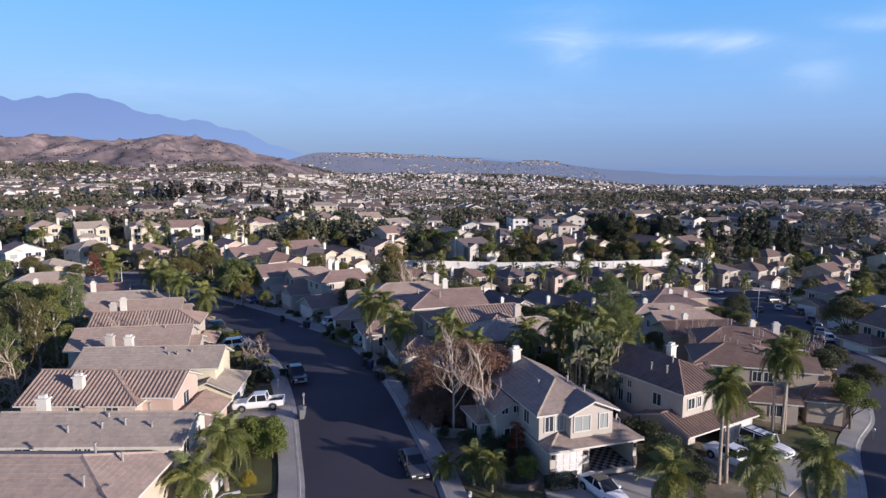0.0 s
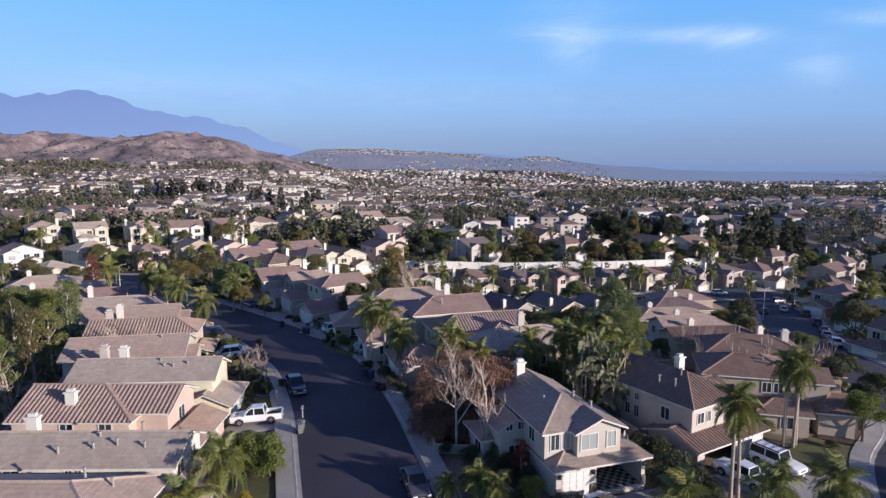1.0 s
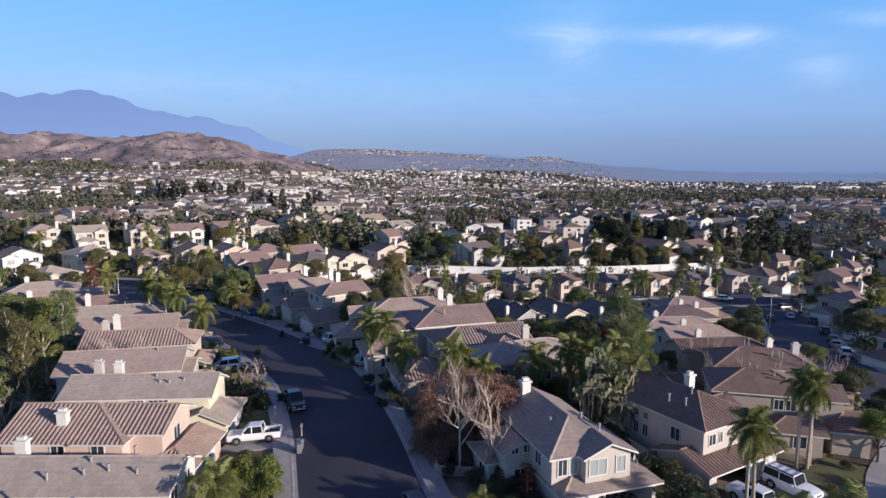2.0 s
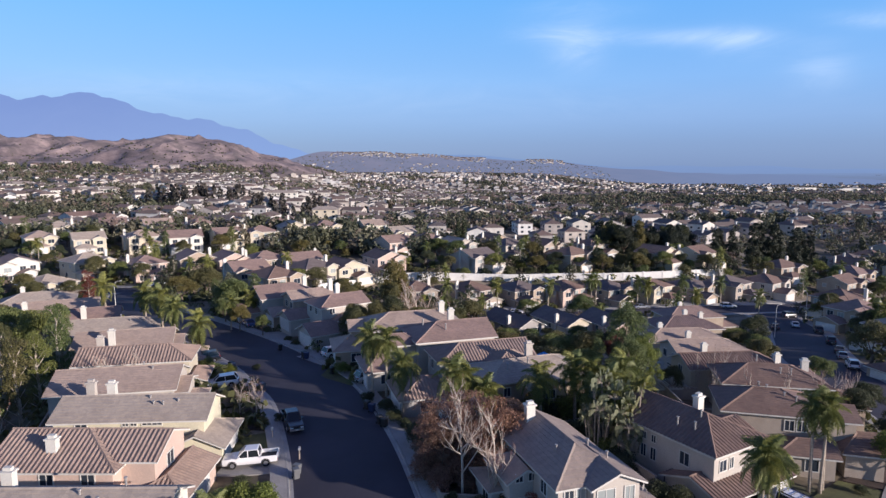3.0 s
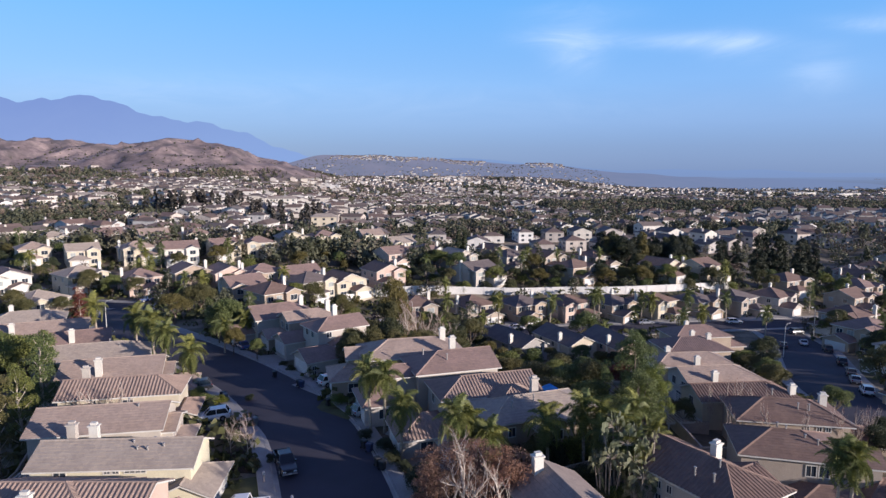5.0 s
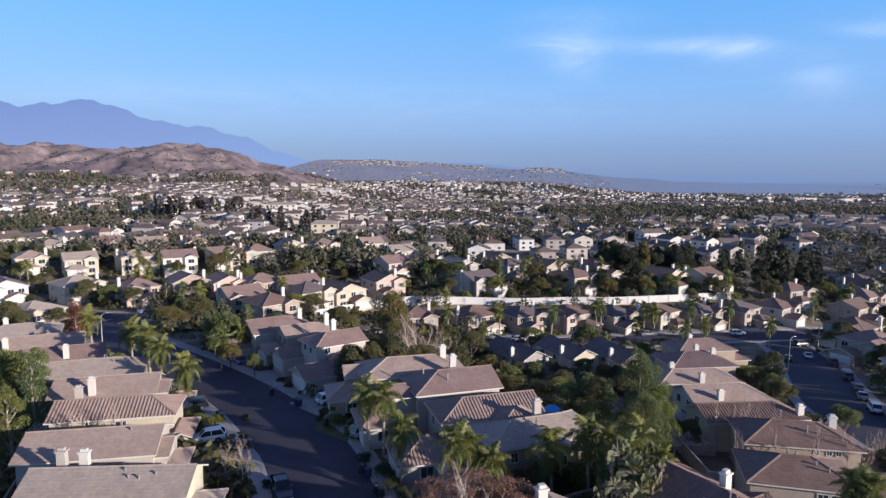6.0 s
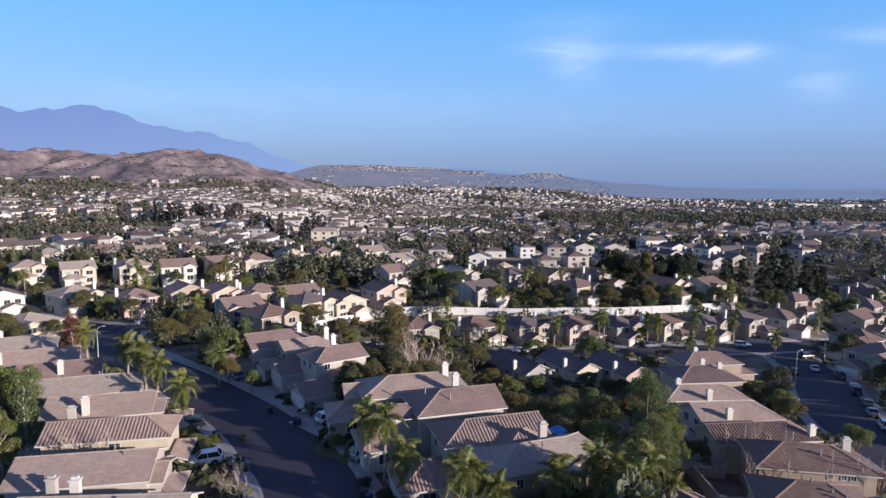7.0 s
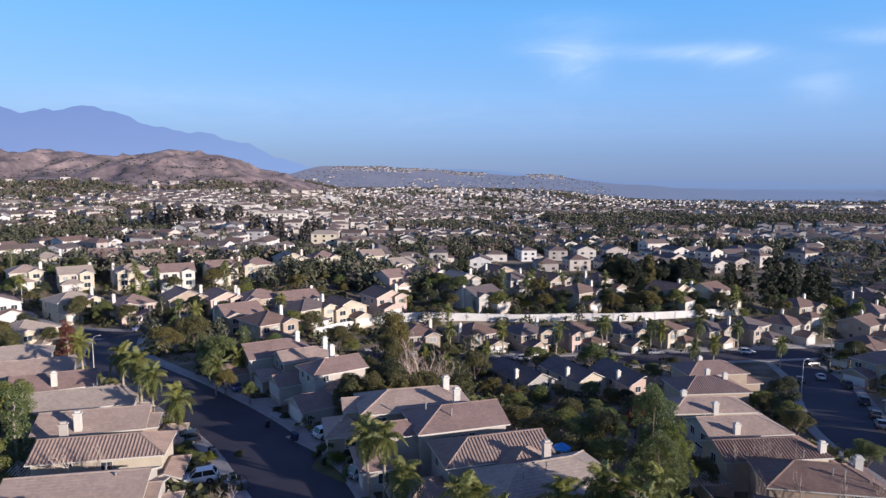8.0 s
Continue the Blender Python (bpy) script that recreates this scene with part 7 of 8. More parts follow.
def conifer_belt():
    """Dark tall conifers in two stands: below the brown hills and across the right of the valley."""
    rng = np.random.default_rng(77)
    x = np.concatenate([rng.uniform(-225, -160, 48), rng.uniform(-140, -85, 26), rng.uniform(130, 700, 2300)])
    y = np.concatenate([rng.normal(510, 16, 48), rng.normal(450, 12, 26), np.maximum(rng.normal(800, 90, 2300), rng.uniform(640, 700, 2300))])
    h = rng.uniform(8, 17, len(x)) * np.where(x > 100, 0.5, 1.0)
    z, N, K = land(x, y), len(x), 46
    d = rng.normal(size=(N, K, 3))
    d /= np.linalg.norm(d, axis=2)[..., None]
    t = rng.random((N, K)) ** 0.8
    rad = (h * 0.22)[:, None] * (1.05 - 0.75 * t) * rng.uniform(0.5, 1.1, (N, K))
    c = np.stack([x[:, None] + d[..., 0] * rad, y[:, None] + d[..., 1] * rad, z[:, None] + h[:, None] * (0.1 + 0.9 * t)], -1)
    nrm = d + rng.normal(scale=0.5, size=(N, K, 3))
    nrm /= np.linalg.norm(nrm, axis=2)[..., None]
    a = np.cross(nrm, rng.normal(size=(N, K, 3)))
    a = a / (np.linalg.norm(a, axis=2)[..., None] + 1e-9) * (h * 0.085)[:, None, None]
    b = np.cross(nrm, a) * 0.8
    v = np.stack([c - a, c - b, c + a, c + b], 2).reshape(-1, 3)
    tagged(part("conifer_belt", cloud_geo(v), BRUSH, label="dense dark stands of conifers across the valley"), category="trees", kind="stuff")


conifer_belt()


def apartment(x, y, rot, w, d, storeys, wall):
    t = thing("apartment_building", pose(x, y, gz(x, y), 0, 0, rot), "long white stucco apartment building with low tiled roof", "apartments", "white buildings in the valley")
    h = 3.0 * storeys
    g = Geo()
    g.box(-w, w, -d, d, -2, h)
    part("wall", g, wall, t)
    r = Geo()
    r.loft([[(-w - 0.6, -d - 0.6, h), (w + 0.6, -d - 0.6, h), (w + 0.6, d + 0.6, h), (-w - 0.6, d + 0.6, h)], [(-w + d * 0.5, -0.3, h + 0.34 * d), (w - d * 0.5, -0.3, h + 0.34 * d), (w - d * 0.5, 0.3, h + 0.34 * d), (-w + d * 0.5, 0.3, h + 0.34 * d)]])
    part("roof", r, ROOF["grey"], t)
    n = int(2 * w / 4.5)
    wd = Geo()
    wd.box(-0.8, 0.8, -0.05, 0.02, 0, 1.4)
    me = wd.mesh("window", TOWN_GLASS)
    for s in range(storeys):
        for i in range(n):
            part("window", me, None, t, at=pose(-w + (i + 0.5) * 2 * w / n, -d, 0.9 + 3.0 * s))


for q in ((-318, 580, 14, 19, 6, 2, WALL["bright"]), (-424, 640, 20, 12, 7, 2, WALL["bright"]), (-221, 692, 12, 16, 7, 2, WALL["white"]), (-252, 655, 10, 12, 6, 2, WALL["bright"]), (-148, 586, 8, 12, 6, 3, WALL["bright"]), (-135, 464, 18, 9, 6, 3, WALL["cream"]), (-80, 424, 10, 8, 6, 3, WALL["cream"])):
    apartment(*q)


# ---- far mountains, a glowing backdrop with haze painted into its colour ----
def painted_haze_mat(name, low, high, z0, z1, grain=0.004, uneven=0.5, fade=None, axis=2):
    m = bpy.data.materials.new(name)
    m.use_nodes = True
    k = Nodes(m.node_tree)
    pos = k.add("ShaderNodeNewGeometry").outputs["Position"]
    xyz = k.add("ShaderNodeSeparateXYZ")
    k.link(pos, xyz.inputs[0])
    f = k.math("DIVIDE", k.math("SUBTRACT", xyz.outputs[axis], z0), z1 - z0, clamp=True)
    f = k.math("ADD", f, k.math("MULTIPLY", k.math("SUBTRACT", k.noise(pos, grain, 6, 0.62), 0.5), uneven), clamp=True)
    # haze tint painted by height or distance, given off as emission
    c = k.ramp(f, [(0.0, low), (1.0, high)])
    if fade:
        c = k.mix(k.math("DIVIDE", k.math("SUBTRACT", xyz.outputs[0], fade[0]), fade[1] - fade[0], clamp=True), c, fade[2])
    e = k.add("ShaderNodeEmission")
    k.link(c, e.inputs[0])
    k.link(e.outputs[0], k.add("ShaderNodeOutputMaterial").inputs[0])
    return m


def ridge(name, y0, crest, x0, x1, step, rough, seed, mat, label):
    """A mountain range: slopes falling from a crest line towards the viewer, with spurs and gullies."""
    xs = np.arange(x0, x1, step)
    rows = []
    for j in range(9):
        t = j / 8
        z = crest(xs) * (1 - t ** 1.25) - 60 * t
        z = z * (1 + rough * waves(xs, np.full_like(xs, 260.0 * j), 95.0, seed) * (0.15 + t))
        z = z + rough * 60 * waves(xs, np.full_like(xs, 100.0 * j), 40.0, seed + 1) * (0.10 + 0.5 * t) * np.clip(crest(xs) / 250, 0, 1)
        rows.append(np.stack([xs, np.full_like(xs, y0 - 620 * t), z], -1))
    v = np.concatenate(rows).tolist()
    n = len(xs)
    f = [(j * n + i, (j + 1) * n + i, (j + 1) * n + i + 1, j * n + i + 1) for j in range(8) for i in range(n - 1)]
    me = bpy.data.meshes.new(name)
    me.from_pydata(v, [], f)
    me.polygons.foreach_set("use_smooth", [True] * len(f))
    me.materials.append(mat)
    tagged(new(name, me), label, "mountains", kind="structure")


def big_range(x):
    return 110 * (1 - smooth01(-700, 900, x)) + 260 * (1 - smooth01(-1900, -700, x)) + 184 * np.exp(-((x + 2540) / 350) ** 2) + 170 * np.exp(-((x + 3350) / 500) ** 2) + 10 * np.sin(x / 130) + 6 * np.sin(x / 47) + 4 * np.sin(x / 19)


def low_range(x):
    return 60 + 50 * np.exp(-((x + 100) / 900) ** 2) + 12 * np.sin(x / 330 + 1) + 6 * np.sin(x / 120) - 38 * smooth01(300, 2600, x)


def town_ridge(x):
    """The flat-topped ridge that carries the hilltop houses, stepping down to the right."""
    top = 92 * smooth01(-950, -520, x) - 0.040 * (x + 440) * smooth01(-440, -400, x)
    return top - 24 * smooth01(460, 680, x) - 4 * np.sin(x / 140) - 2 * np.sin(x / 37)


ridge("backdrop_mountains", 4550, big_range, -4400, 900, 30, 0.35, 3, painted_haze_mat("mountain_painted_haze", (0.200, 0.282, 0.530), (0.160, 0.240, 0.500), 60, 520, 0.004, 0.5, (-2500.0, -500.0, (0.185, 0.290, 0.545))), "blue-violet mountain range on the horizon, haze painted into its colour")
ridge("backdrop_hills", 4850, low_range, -2600, 4400, 40, 0.2, 6, painted_haze_mat("far_hill_painted_haze", (0.150, 0.222, 0.405), (0.160, 0.244, 0.445), -40, 80), "faint blue hills with haze painted into their colour")
ridge("backdrop_ridge", 2740, town_ridge, -1060, 2400, 20, 0.25, 4, painted_haze_mat("ridge_painted_haze", (0.115, 0.14, 0.225), (0.185, 0.185, 0.27), -160, 170, 0.011, 1.4, (-300.0, 1500.0, (0.135, 0.185, 0.33))), "scrub ridge across the valley, slate and mauve haze painted on")
# glowing sheet over the far ground, distance haze painted as a gradient
xs = grid_lines(-2200, 4300, 80.0, -2201, 4301, 1.0)
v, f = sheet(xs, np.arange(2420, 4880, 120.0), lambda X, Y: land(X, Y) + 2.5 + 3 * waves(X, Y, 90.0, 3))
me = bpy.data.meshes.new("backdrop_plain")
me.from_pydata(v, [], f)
me.materials.append(painted_haze_mat("plain_painted_haze", (0.115, 0.145, 0.235), (0.148, 0.212, 0.375), 2500, 4300, 0.006, 0.7, axis=1))
tagged(new("backdrop_plain", me), "blue-grey valley plain with a painted haze gradient", "plain", kind="structure")


def hilltop_houses():
    rr = random.Random(8)
    g = Geo()
    for i in range(560):
        if i < 400:
            x = rr.choice((rr.uniform(-480, -170), rr.uniform(-445, -170), rr.uniform(-170, 40), rr.uniform(20, 170), rr.uniform(330, 500)))
            t = rr.random() ** 2 * 0.16
        else:
            x, t = rr.uniform(-520, 620), rr.uniform(0.32, 0.95)
        y, z = 2740 - 620 * t, float(town_ridge(np.array(x))) * (1 - t ** 1.25) - 60 * t
        w, d, h = rr.uniform(2.2, 4.2), rr.uniform(2, 3.5), rr.uniform(2.0, 3.6)
        g.box(x - w, x + w, y - d, y + d, z - 4, z + h, 0)
        n = len(g.v)
        g.v.extend([(x - w - 1, y - d - 1, z + h), (x + w + 1, y - d - 1, z + h), (x + w + 1, y + d + 1, z + h), (x - w - 1, y + d + 1, z + h), (x - w * 0.4, y, z + h + 2.4), (x + w * 0.4, y, z + h + 2.4)])
        g.f.extend([(n, n + 1, n + 5, n + 4), (n + 1, n + 2, n + 5), (n + 2, n + 3, n + 4, n + 5), (n + 3, n, n + 4)])
        g.m.extend([1] * 4)
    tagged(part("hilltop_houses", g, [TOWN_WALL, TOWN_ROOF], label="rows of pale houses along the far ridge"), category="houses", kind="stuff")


hilltop_houses()


def ridge_trees():
    """Dark clumps of trees over the far ridge."""
    rng = np.random.default_rng(55)
    N, K = 1500, 6
    x, t = rng.uniform(-620, 640, N), rng.uniform(0.06, 0.98, N)
    y, z = 2740 - 620 * t, town_ridge(x) * (1 - t ** 1.25) - 60 * t
    h = rng.uniform(2.0, 5.0, N)
    d = rng.normal(size=(N, K, 3))
    d /= np.linalg.norm(d, axis=2)[..., None]
    c = np.stack([x, y, z + 0.3 * h], -1)[:, None, :] + d * (h * 0.5)[:, None, None] * np.array([1.6, 1.0, 0.7])
    a = np.cross(d, rng.normal(size=(N, K, 3)))
    a = a / (np.linalg.norm(a, axis=2)[..., None] + 1e-9) * (h * 0.45)[:, None, None]
    b = np.cross(d, a) * 0.8
    v = np.stack([c - a, c - b, c + a, c + b], 2).reshape(-1, 3)
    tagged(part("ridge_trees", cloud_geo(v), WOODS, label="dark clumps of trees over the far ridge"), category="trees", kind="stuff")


ridge_trees()


# ---- vehicles and street things ----
def paint(name, col, rough=0.25):
    return plain(name, col, rough, 0.0, coat=0.6)


PAINT = {"white": paint("car_white", (0.80, 0.80, 0.80)), "black": paint("car_black", (0.02, 0.02, 0.024)), "silver": plain("car_silver", (0.42, 0.44, 0.47), 0.3, 0.6), "red": paint("car_red", (0.10, 0.015, 0.014)), "blue": paint("car_blue", (0.05, 0.09, 0.22)), "grey": plain("car_grey", (0.12, 0.125, 0.13), 0.3, 0.5)}
CAR_GLASS = plain("car_glass", (0.02, 0.025, 0.03), 0.05)
TYRE = plain("tyre_rubber", (0.02, 0.02, 0.02), 0.9)
RIM = plain("rim_alloy", (0.5, 0.5, 0.52), 0.35, 0.8)
LAMP_W, LAMP_R = plain("headlight", (0.75, 0.76, 0.78), 0.1), plain("tail_light", (0.35, 0.02, 0.02), 0.2)
PLASTIC = plain("black_plastic", (0.025, 0.025, 0.027), 0.6)
PLATE = plain("plate", (0.7, 0.7, 0.68), 0.4)


def ring(x, w, z0, z1, tuck=0.08):
    """A body cross-section: rockers tucked in, shoulders rounded."""
    m = (z0 + z1) / 2
    return [(x, -w + tuck, z0), (x, -w, m - 0.08), (x, -w + 0.02, m + 0.12), (x, -w + 0.10, z1), (x, w - 0.10, z1), (x, w - 0.02, m + 0.12), (x, w, m - 0.08), (x, w - tuck, z0)]


def make_car(kind, col, label):
    """Car pointing along +x, standing on z = 0."""
    t = thing("pickup_truck" if kind == "pickup" else "car", Matrix(), label, "pickup truck" if kind == "pickup" else "car")
    L, W, H, belt, hood, r = {"sedan": (4.7, 0.91, 1.44, 0.92, 0.80, 0.33), "suv": (4.6, 0.93, 1.72, 1.05, 0.98, 0.36), "boxy": (4.8, 0.98, 1.95, 1.18, 1.12, 0.42), "pickup": (5.4, 0.92, 1.74, 1.05, 1.0, 0.37)}[kind]
    f, b = L / 2, -L / 2
    body = Geo()
    low = 0.26 if kind == "sedan" else 0.36
    if kind == "pickup":
        st = [(f, W * 0.86, low + 0.14, hood - 0.12), (f - 0.12, W * 0.95, low, hood - 0.03), (f - 0.7, W, low, hood), (f - 1.55, W, low, belt), (-1.02, W, low, belt), (-1.03, W, low, 0.66), (b + 0.1, W, low + 0.04, 0.66), (b, W * 0.96, low + 0.12, 0.66)]
    else:
        deck = belt + (0.04 if kind == "sedan" else 0.02)
        st = [(f, W * 0.80, low + 0.12, hood - 0.20), (f - 0.10, W * 0.92, low, hood - 0.10), (f - 0.6, W, low, hood), (f - 1.35, W, low, belt), (0.0, W, low, belt), (b + 1.0, W, low, deck), (b + 0.12, W * 0.94, low, deck - 0.03), (b, W * 0.84, low + 0.14, deck - 0.12)]
    body.loft([ring(*s) for s in reversed(st)])
    bo = part("body", body, PAINT[col], t, smooth=False)
    # cabin: glass all round, roof skin and pillars
    c0, c1 = {"sedan": (1.05, -1.75), "suv": (0.95, b + 0.12), "boxy": (0.75, b + 0.06), "pickup": (1.2, -1.0)}[kind]
    rk0, rk1 = {"sedan": (0.85, 0.75), "suv": (0.75, 0.35), "boxy": (0.28, 0.10), "pickup": (0.72, 0.12)}[kind]
    tw = W * (0.90 if kind == "boxy" else 0.80)
    lo = [(c1, -W + 0.11, belt), (c0, -W + 0.11, belt), (c0, W - 0.11, belt), (c1, W - 0.11, belt)]
    hi = [(c1 + rk1, -tw + 0.06, H - 0.05), (c0 - rk0, -tw + 0.06, H - 0.05), (c0 - rk0, tw - 0.06, H - 0.05), (c1 + rk1, tw - 0.06, H - 0.05)]
    cg = Geo()
    cg.loft([lo, hi])
    part("cabin_glass", cg, CAR_GLASS, t)
    rf = Geo()
    top = [(p[0] + (0.12 if p[0] < 0 else -0.12) * 0.5, p[1] * 0.93, H) for p in hi]
    rf.loft([[(p[0], p[1] * 1.02, H - 0.06) for p in hi], top])
    part("roof", rf, PAINT["black"] if "black roof" in label else PAINT[col], t)
    for s in (-1, 1):
        for a, c in (((c0, s * (W - 0.11), belt), (c0 - rk0, s * (tw - 0.06), H - 0.04)), ((c1, s * (W - 0.11), belt), (c1 + rk1, s * (tw - 0.06), H - 0.04)), (((c0 + c1) / 2, s * (W - 0.105), belt), ((c0 + c1) / 2, s * (tw - 0.05), H - 0.04))):
            g = Geo()
            g.tube([a, c], 0.05, 5)
            part("pillar", g, PAINT[col], t)
        g = Geo()
        g.box(c0 - 0.35, c0 - 0.12, s * (W + 0.02) - 0.09, s * (W + 0.02) + 0.09, belt - 0.02, belt + 0.14)
        part("mirror", g, PAINT[col], t)
    wb = L * 0.295
    for x in (wb + 0.05, -wb):
        for s in (-1, 1):
            g = Geo()
            n = 18
            g.loft([[(x + r * math.cos(2 * math.pi * j / n), s * (W - 0.20), r + r * math.sin(2 * math.pi * j / n)) for j in range(n)], [(x + r * math.cos(2 * math.pi * j / n), s * (W + 0.015), r + r * math.sin(2 * math.pi * j / n)) for j in range(n)]])
            wh = part("wheel", g, TYRE, t)
            g = Geo()
            q = r * 0.62
            g.loft([[(x + q * math.cos(2 * math.pi * j / n), s * (W - 0.02), r + q * math.sin(2 * math.pi * j / n)) for j in range(n)], [(x + q * 0.9 * math.cos(2 * math.pi * j / n), s * (W + 0.025), r + q * 0.9 * math.sin(2 * math.pi * j / n)) for j in range(n)]])
            part("rim", g, RIM, wh)
            g = Geo()
            g.loft([[(x + (r + e) * math.cos(math.pi * j / 8), s * (W + 0.004), r + (r + e) * math.sin(math.pi * j / 8)) for j in range(9)] for e in (0.02, 0.09)], cap=False, closed=False)
            part("wheel_arch", g, PLASTIC, t)
    for s in (-1, 1):
        g = Geo()
        g.box(f - 0.16, f + 0.012, s * W * 0.62 - 0.17, s * W * 0.62 + 0.17, hood - 0.32, hood - 0.18)
        part("headlight", g, LAMP_W, t)
        g = Geo()
        zt = 0.62 if kind == "pickup" else belt - 0.12
        g.box(b - 0.012, b + 0.10, s * W * 0.74 - 0.10, s * W * 0.74 + 0.10, zt - 0.14, zt + 0.06)
        part("tail_light", g, LAMP_R, t)
    for xx, nm in ((f, "front_bumper"), (b, "rear_bumper")):
        g = Geo()
        g.box(xx - 0.07, xx + 0.07, -W * 0.84, W * 0.84, low + 0.05, low + 0.24)
        part(nm, g, PLASTIC if kind != "pickup" else RIM, t)
        g = Geo()
        g.box(xx + math.copysign(0.071, xx) - 0.008, xx + math.copysign(0.071, xx) + 0.008, -0.16, 0.16, low + 0.09, low + 0.21)
        part("plate", g, PLATE, t)
    g = Geo()
    g.box(f - 0.05, f + 0.014, -W * 0.38, W * 0.38, hood - 0.34, hood - 0.20)
    part("grille", g, PLASTIC, t)
    if kind == "pickup":
        for s in (-1, 1):
            g = Geo()
            g.box(b + 0.05, -1.02, s * (W - 0.05) - 0.04, s * (W - 0.05) + 0.04, 0.62, belt)
            part("bed_side", g, PAINT[col], t)
        g = Geo()
        g.box(b - 0.01, b + 0.06, -W + 0.06, W - 0.06, 0.62, belt - 0.02)
        part("tailgate", g, PAINT[col], t)
        g = Geo()
        g.box(b + 0.08, -1.04, -W + 0.11, W - 0.11, 0.665, 0.69)
        part("bed_liner", g, PLASTIC, t)
    if kind == "boxy":
        for i in range(4):
            g = Geo()
            g.box(-1.9 + i * 0.75, -1.86 + i * 0.75, -0.7, 0.7, H + 0.05, H + 0.09)
            part("rack_bar", g, PLASTIC, t)
        for s in (-1, 1):
            g = Geo()
            g.box(-1.95, 0.45, s * 0.72 - 0.03, s * 0.72 + 0.03, H, H + 0.1)
            part("rack_rail", g, PLASTIC, t)
        g = Geo()
        g.loft([[(b - 0.2 + q, 0.4 * math.cos(2 * math.pi * j / 16), 1.0 + 0.4 * math.sin(2 * math.pi * j / 16)) for j in range(16)] for q in (0.0, 0.2)])
        part("spare_wheel", g, TYRE, t)
    return t


def car(kind, col, x, y, heading, label, z=None):
    c = math.radians(heading)
    fx, fy = math.cos(c) * 1.4, math.sin(c) * 1.4
    lift = 0.0 if z is None else z
    za, zb = gz(x + fx, y + fy), gz(x - fx, y - fy)
    zz = (za + zb) / 2 + lift
    return put_plant(("car", kind, col, label), lambda: make_car(kind, col, label), pose(x, y, zz, 0, 0, heading) @ pose(0, 0, 0, 0, -math.degrees(math.atan2(za - zb, 2.8)), 0))


car("pickup", "white", -19.6, 64.9, 187, "white extended-cab pickup truck parked on a driveway", 0.15)
car("pickup", "black", -17.6, 73.9, -66, "black pickup truck parked along the kerb", 0.12)
car("suv", "white", -30.6, 87.8, 196, "white compact crossover parked on a driveway", 0.14)
car("suv", "grey", -37.4, 99.6, 205, "dark grey car parked on a driveway", 0.14)
car("sedan", "grey", -2.2, 50.6, 287, "grey sedan parked along the kerb in shade", 0.12)
car("sedan", "white", 13.2, 46.9, -64, "white sedan with a black roof on the driveway", 0.12)
car("boxy", "white", 31.6, 57.2, -58, "white boxy off-road car with a roof rack", 0.16)
car("pickup", "white", 27.0, 54.2, 120, "white pickup truck parked before the garage", 0.16)
car("suv", "white", -17.4, 101.6, 40, "white car with tinted windows on a shaded driveway", 0.14)
car("sedan", "blue", -38.4, 124.6, 125, "dark blue car parked beside the street", 0.14)
car("suv", "silver", -10.4, 88.6, 35, "pale car parked on a shaded driveway", 0.14)
car("sedan", "silver", 77.2, 124.6, 62, "pale sedan parked along the side street", 0.12)
car("suv", "white", 73.6, 116.0, 66, "white car parked along the side street", 0.12)
car("sedan", "grey", 80.6, 131.0, 60, "dark car parked along the side street", 0.12)
car("sedan", "white", 90.4, 165.0, 66, "white sedan parked at the end of the side street", 0.12)
car("suv", "grey", 96.4, 179.0, 20, "dark car parked near the corner", 0.12)
car("sedan", "grey", 99.0, 168.0, 70, "grey sedan parked on a driveway", 0.14)
car("sedan", "blue", -83.6, 183.0, 40, "blue car parked on a driveway", 0.14)
car("suv", "silver", -80.4, 184.6, 40, "silver car parked on a driveway", 0.14)
for x, y, k, a in ((83.4, 161.6, "sedan", 66), (85.4, 141.6, "suv", 62), (91.8, 157.2, "suv", 66)):
    car(k, "grey", x, y, a, "dark grey car parked along the side street in shade", 0.12)
for x, y, k, c in ((20, 184.6, "sedan", "white"), (44, 187.2, "suv", "grey"), (58, 188.6, "sedan", "silver"), (-6, 181.4, "suv", "black"), (84, 189.6, "suv", "white")):
    car(k, c, x, y, 6, f"{c} {'sedan' if k == 'sedan' else 'car'} parked on the street below the houses", 0.12)

BIN = {"black": plain("bin_black", (0.025, 0.027, 0.03), 0.5), "blue": plain("bin_blue", (0.02, 0.035, 0.09), 0.5), "grey": plain("bin_grey", (0.13, 0.135, 0.14), 0.5)}


def make_bin(col):
    t = thing("wheeled_bin", Matrix(), f"{col} plastic wheeled bin at the kerb", "bin", "bins at the kerb")
    g = Geo()
    g.loft([[(-0.24, -0.26, 0.08), (0.24, -0.26, 0.08), (0.24, 0.26, 0.08), (-0.24, 0.26, 0.08)], [(-0.30, -0.36, 0.98), (0.30, -0.36, 0.98), (0.30, 0.36, 0.98), (-0.30, 0.36, 0.98)]])
    part("bin_body", g, BIN[col], t)
    g = Geo()
    g.loft([[(-0.33, -0.40, 0.99), (0.33, -0.40, 0.99), (0.33, 0.40, 0.99), (-0.33, 0.40, 0.99)], [(-0.26, -0.32, 1.08), (0.26, -0.32, 1.08), (0.26, 0.32, 1.08), (-0.26, 0.32, 1.08)]])
    part("lid", g, BIN[col], t)
    for s in (-1, 1):
        g = Geo()
        g.tube([(s * 0.26, 0.28, 0.12), (s * 0.32, 0.28, 0.12)], 0.12, 10)
        part("wheel", g, TYRE, t)
    return t


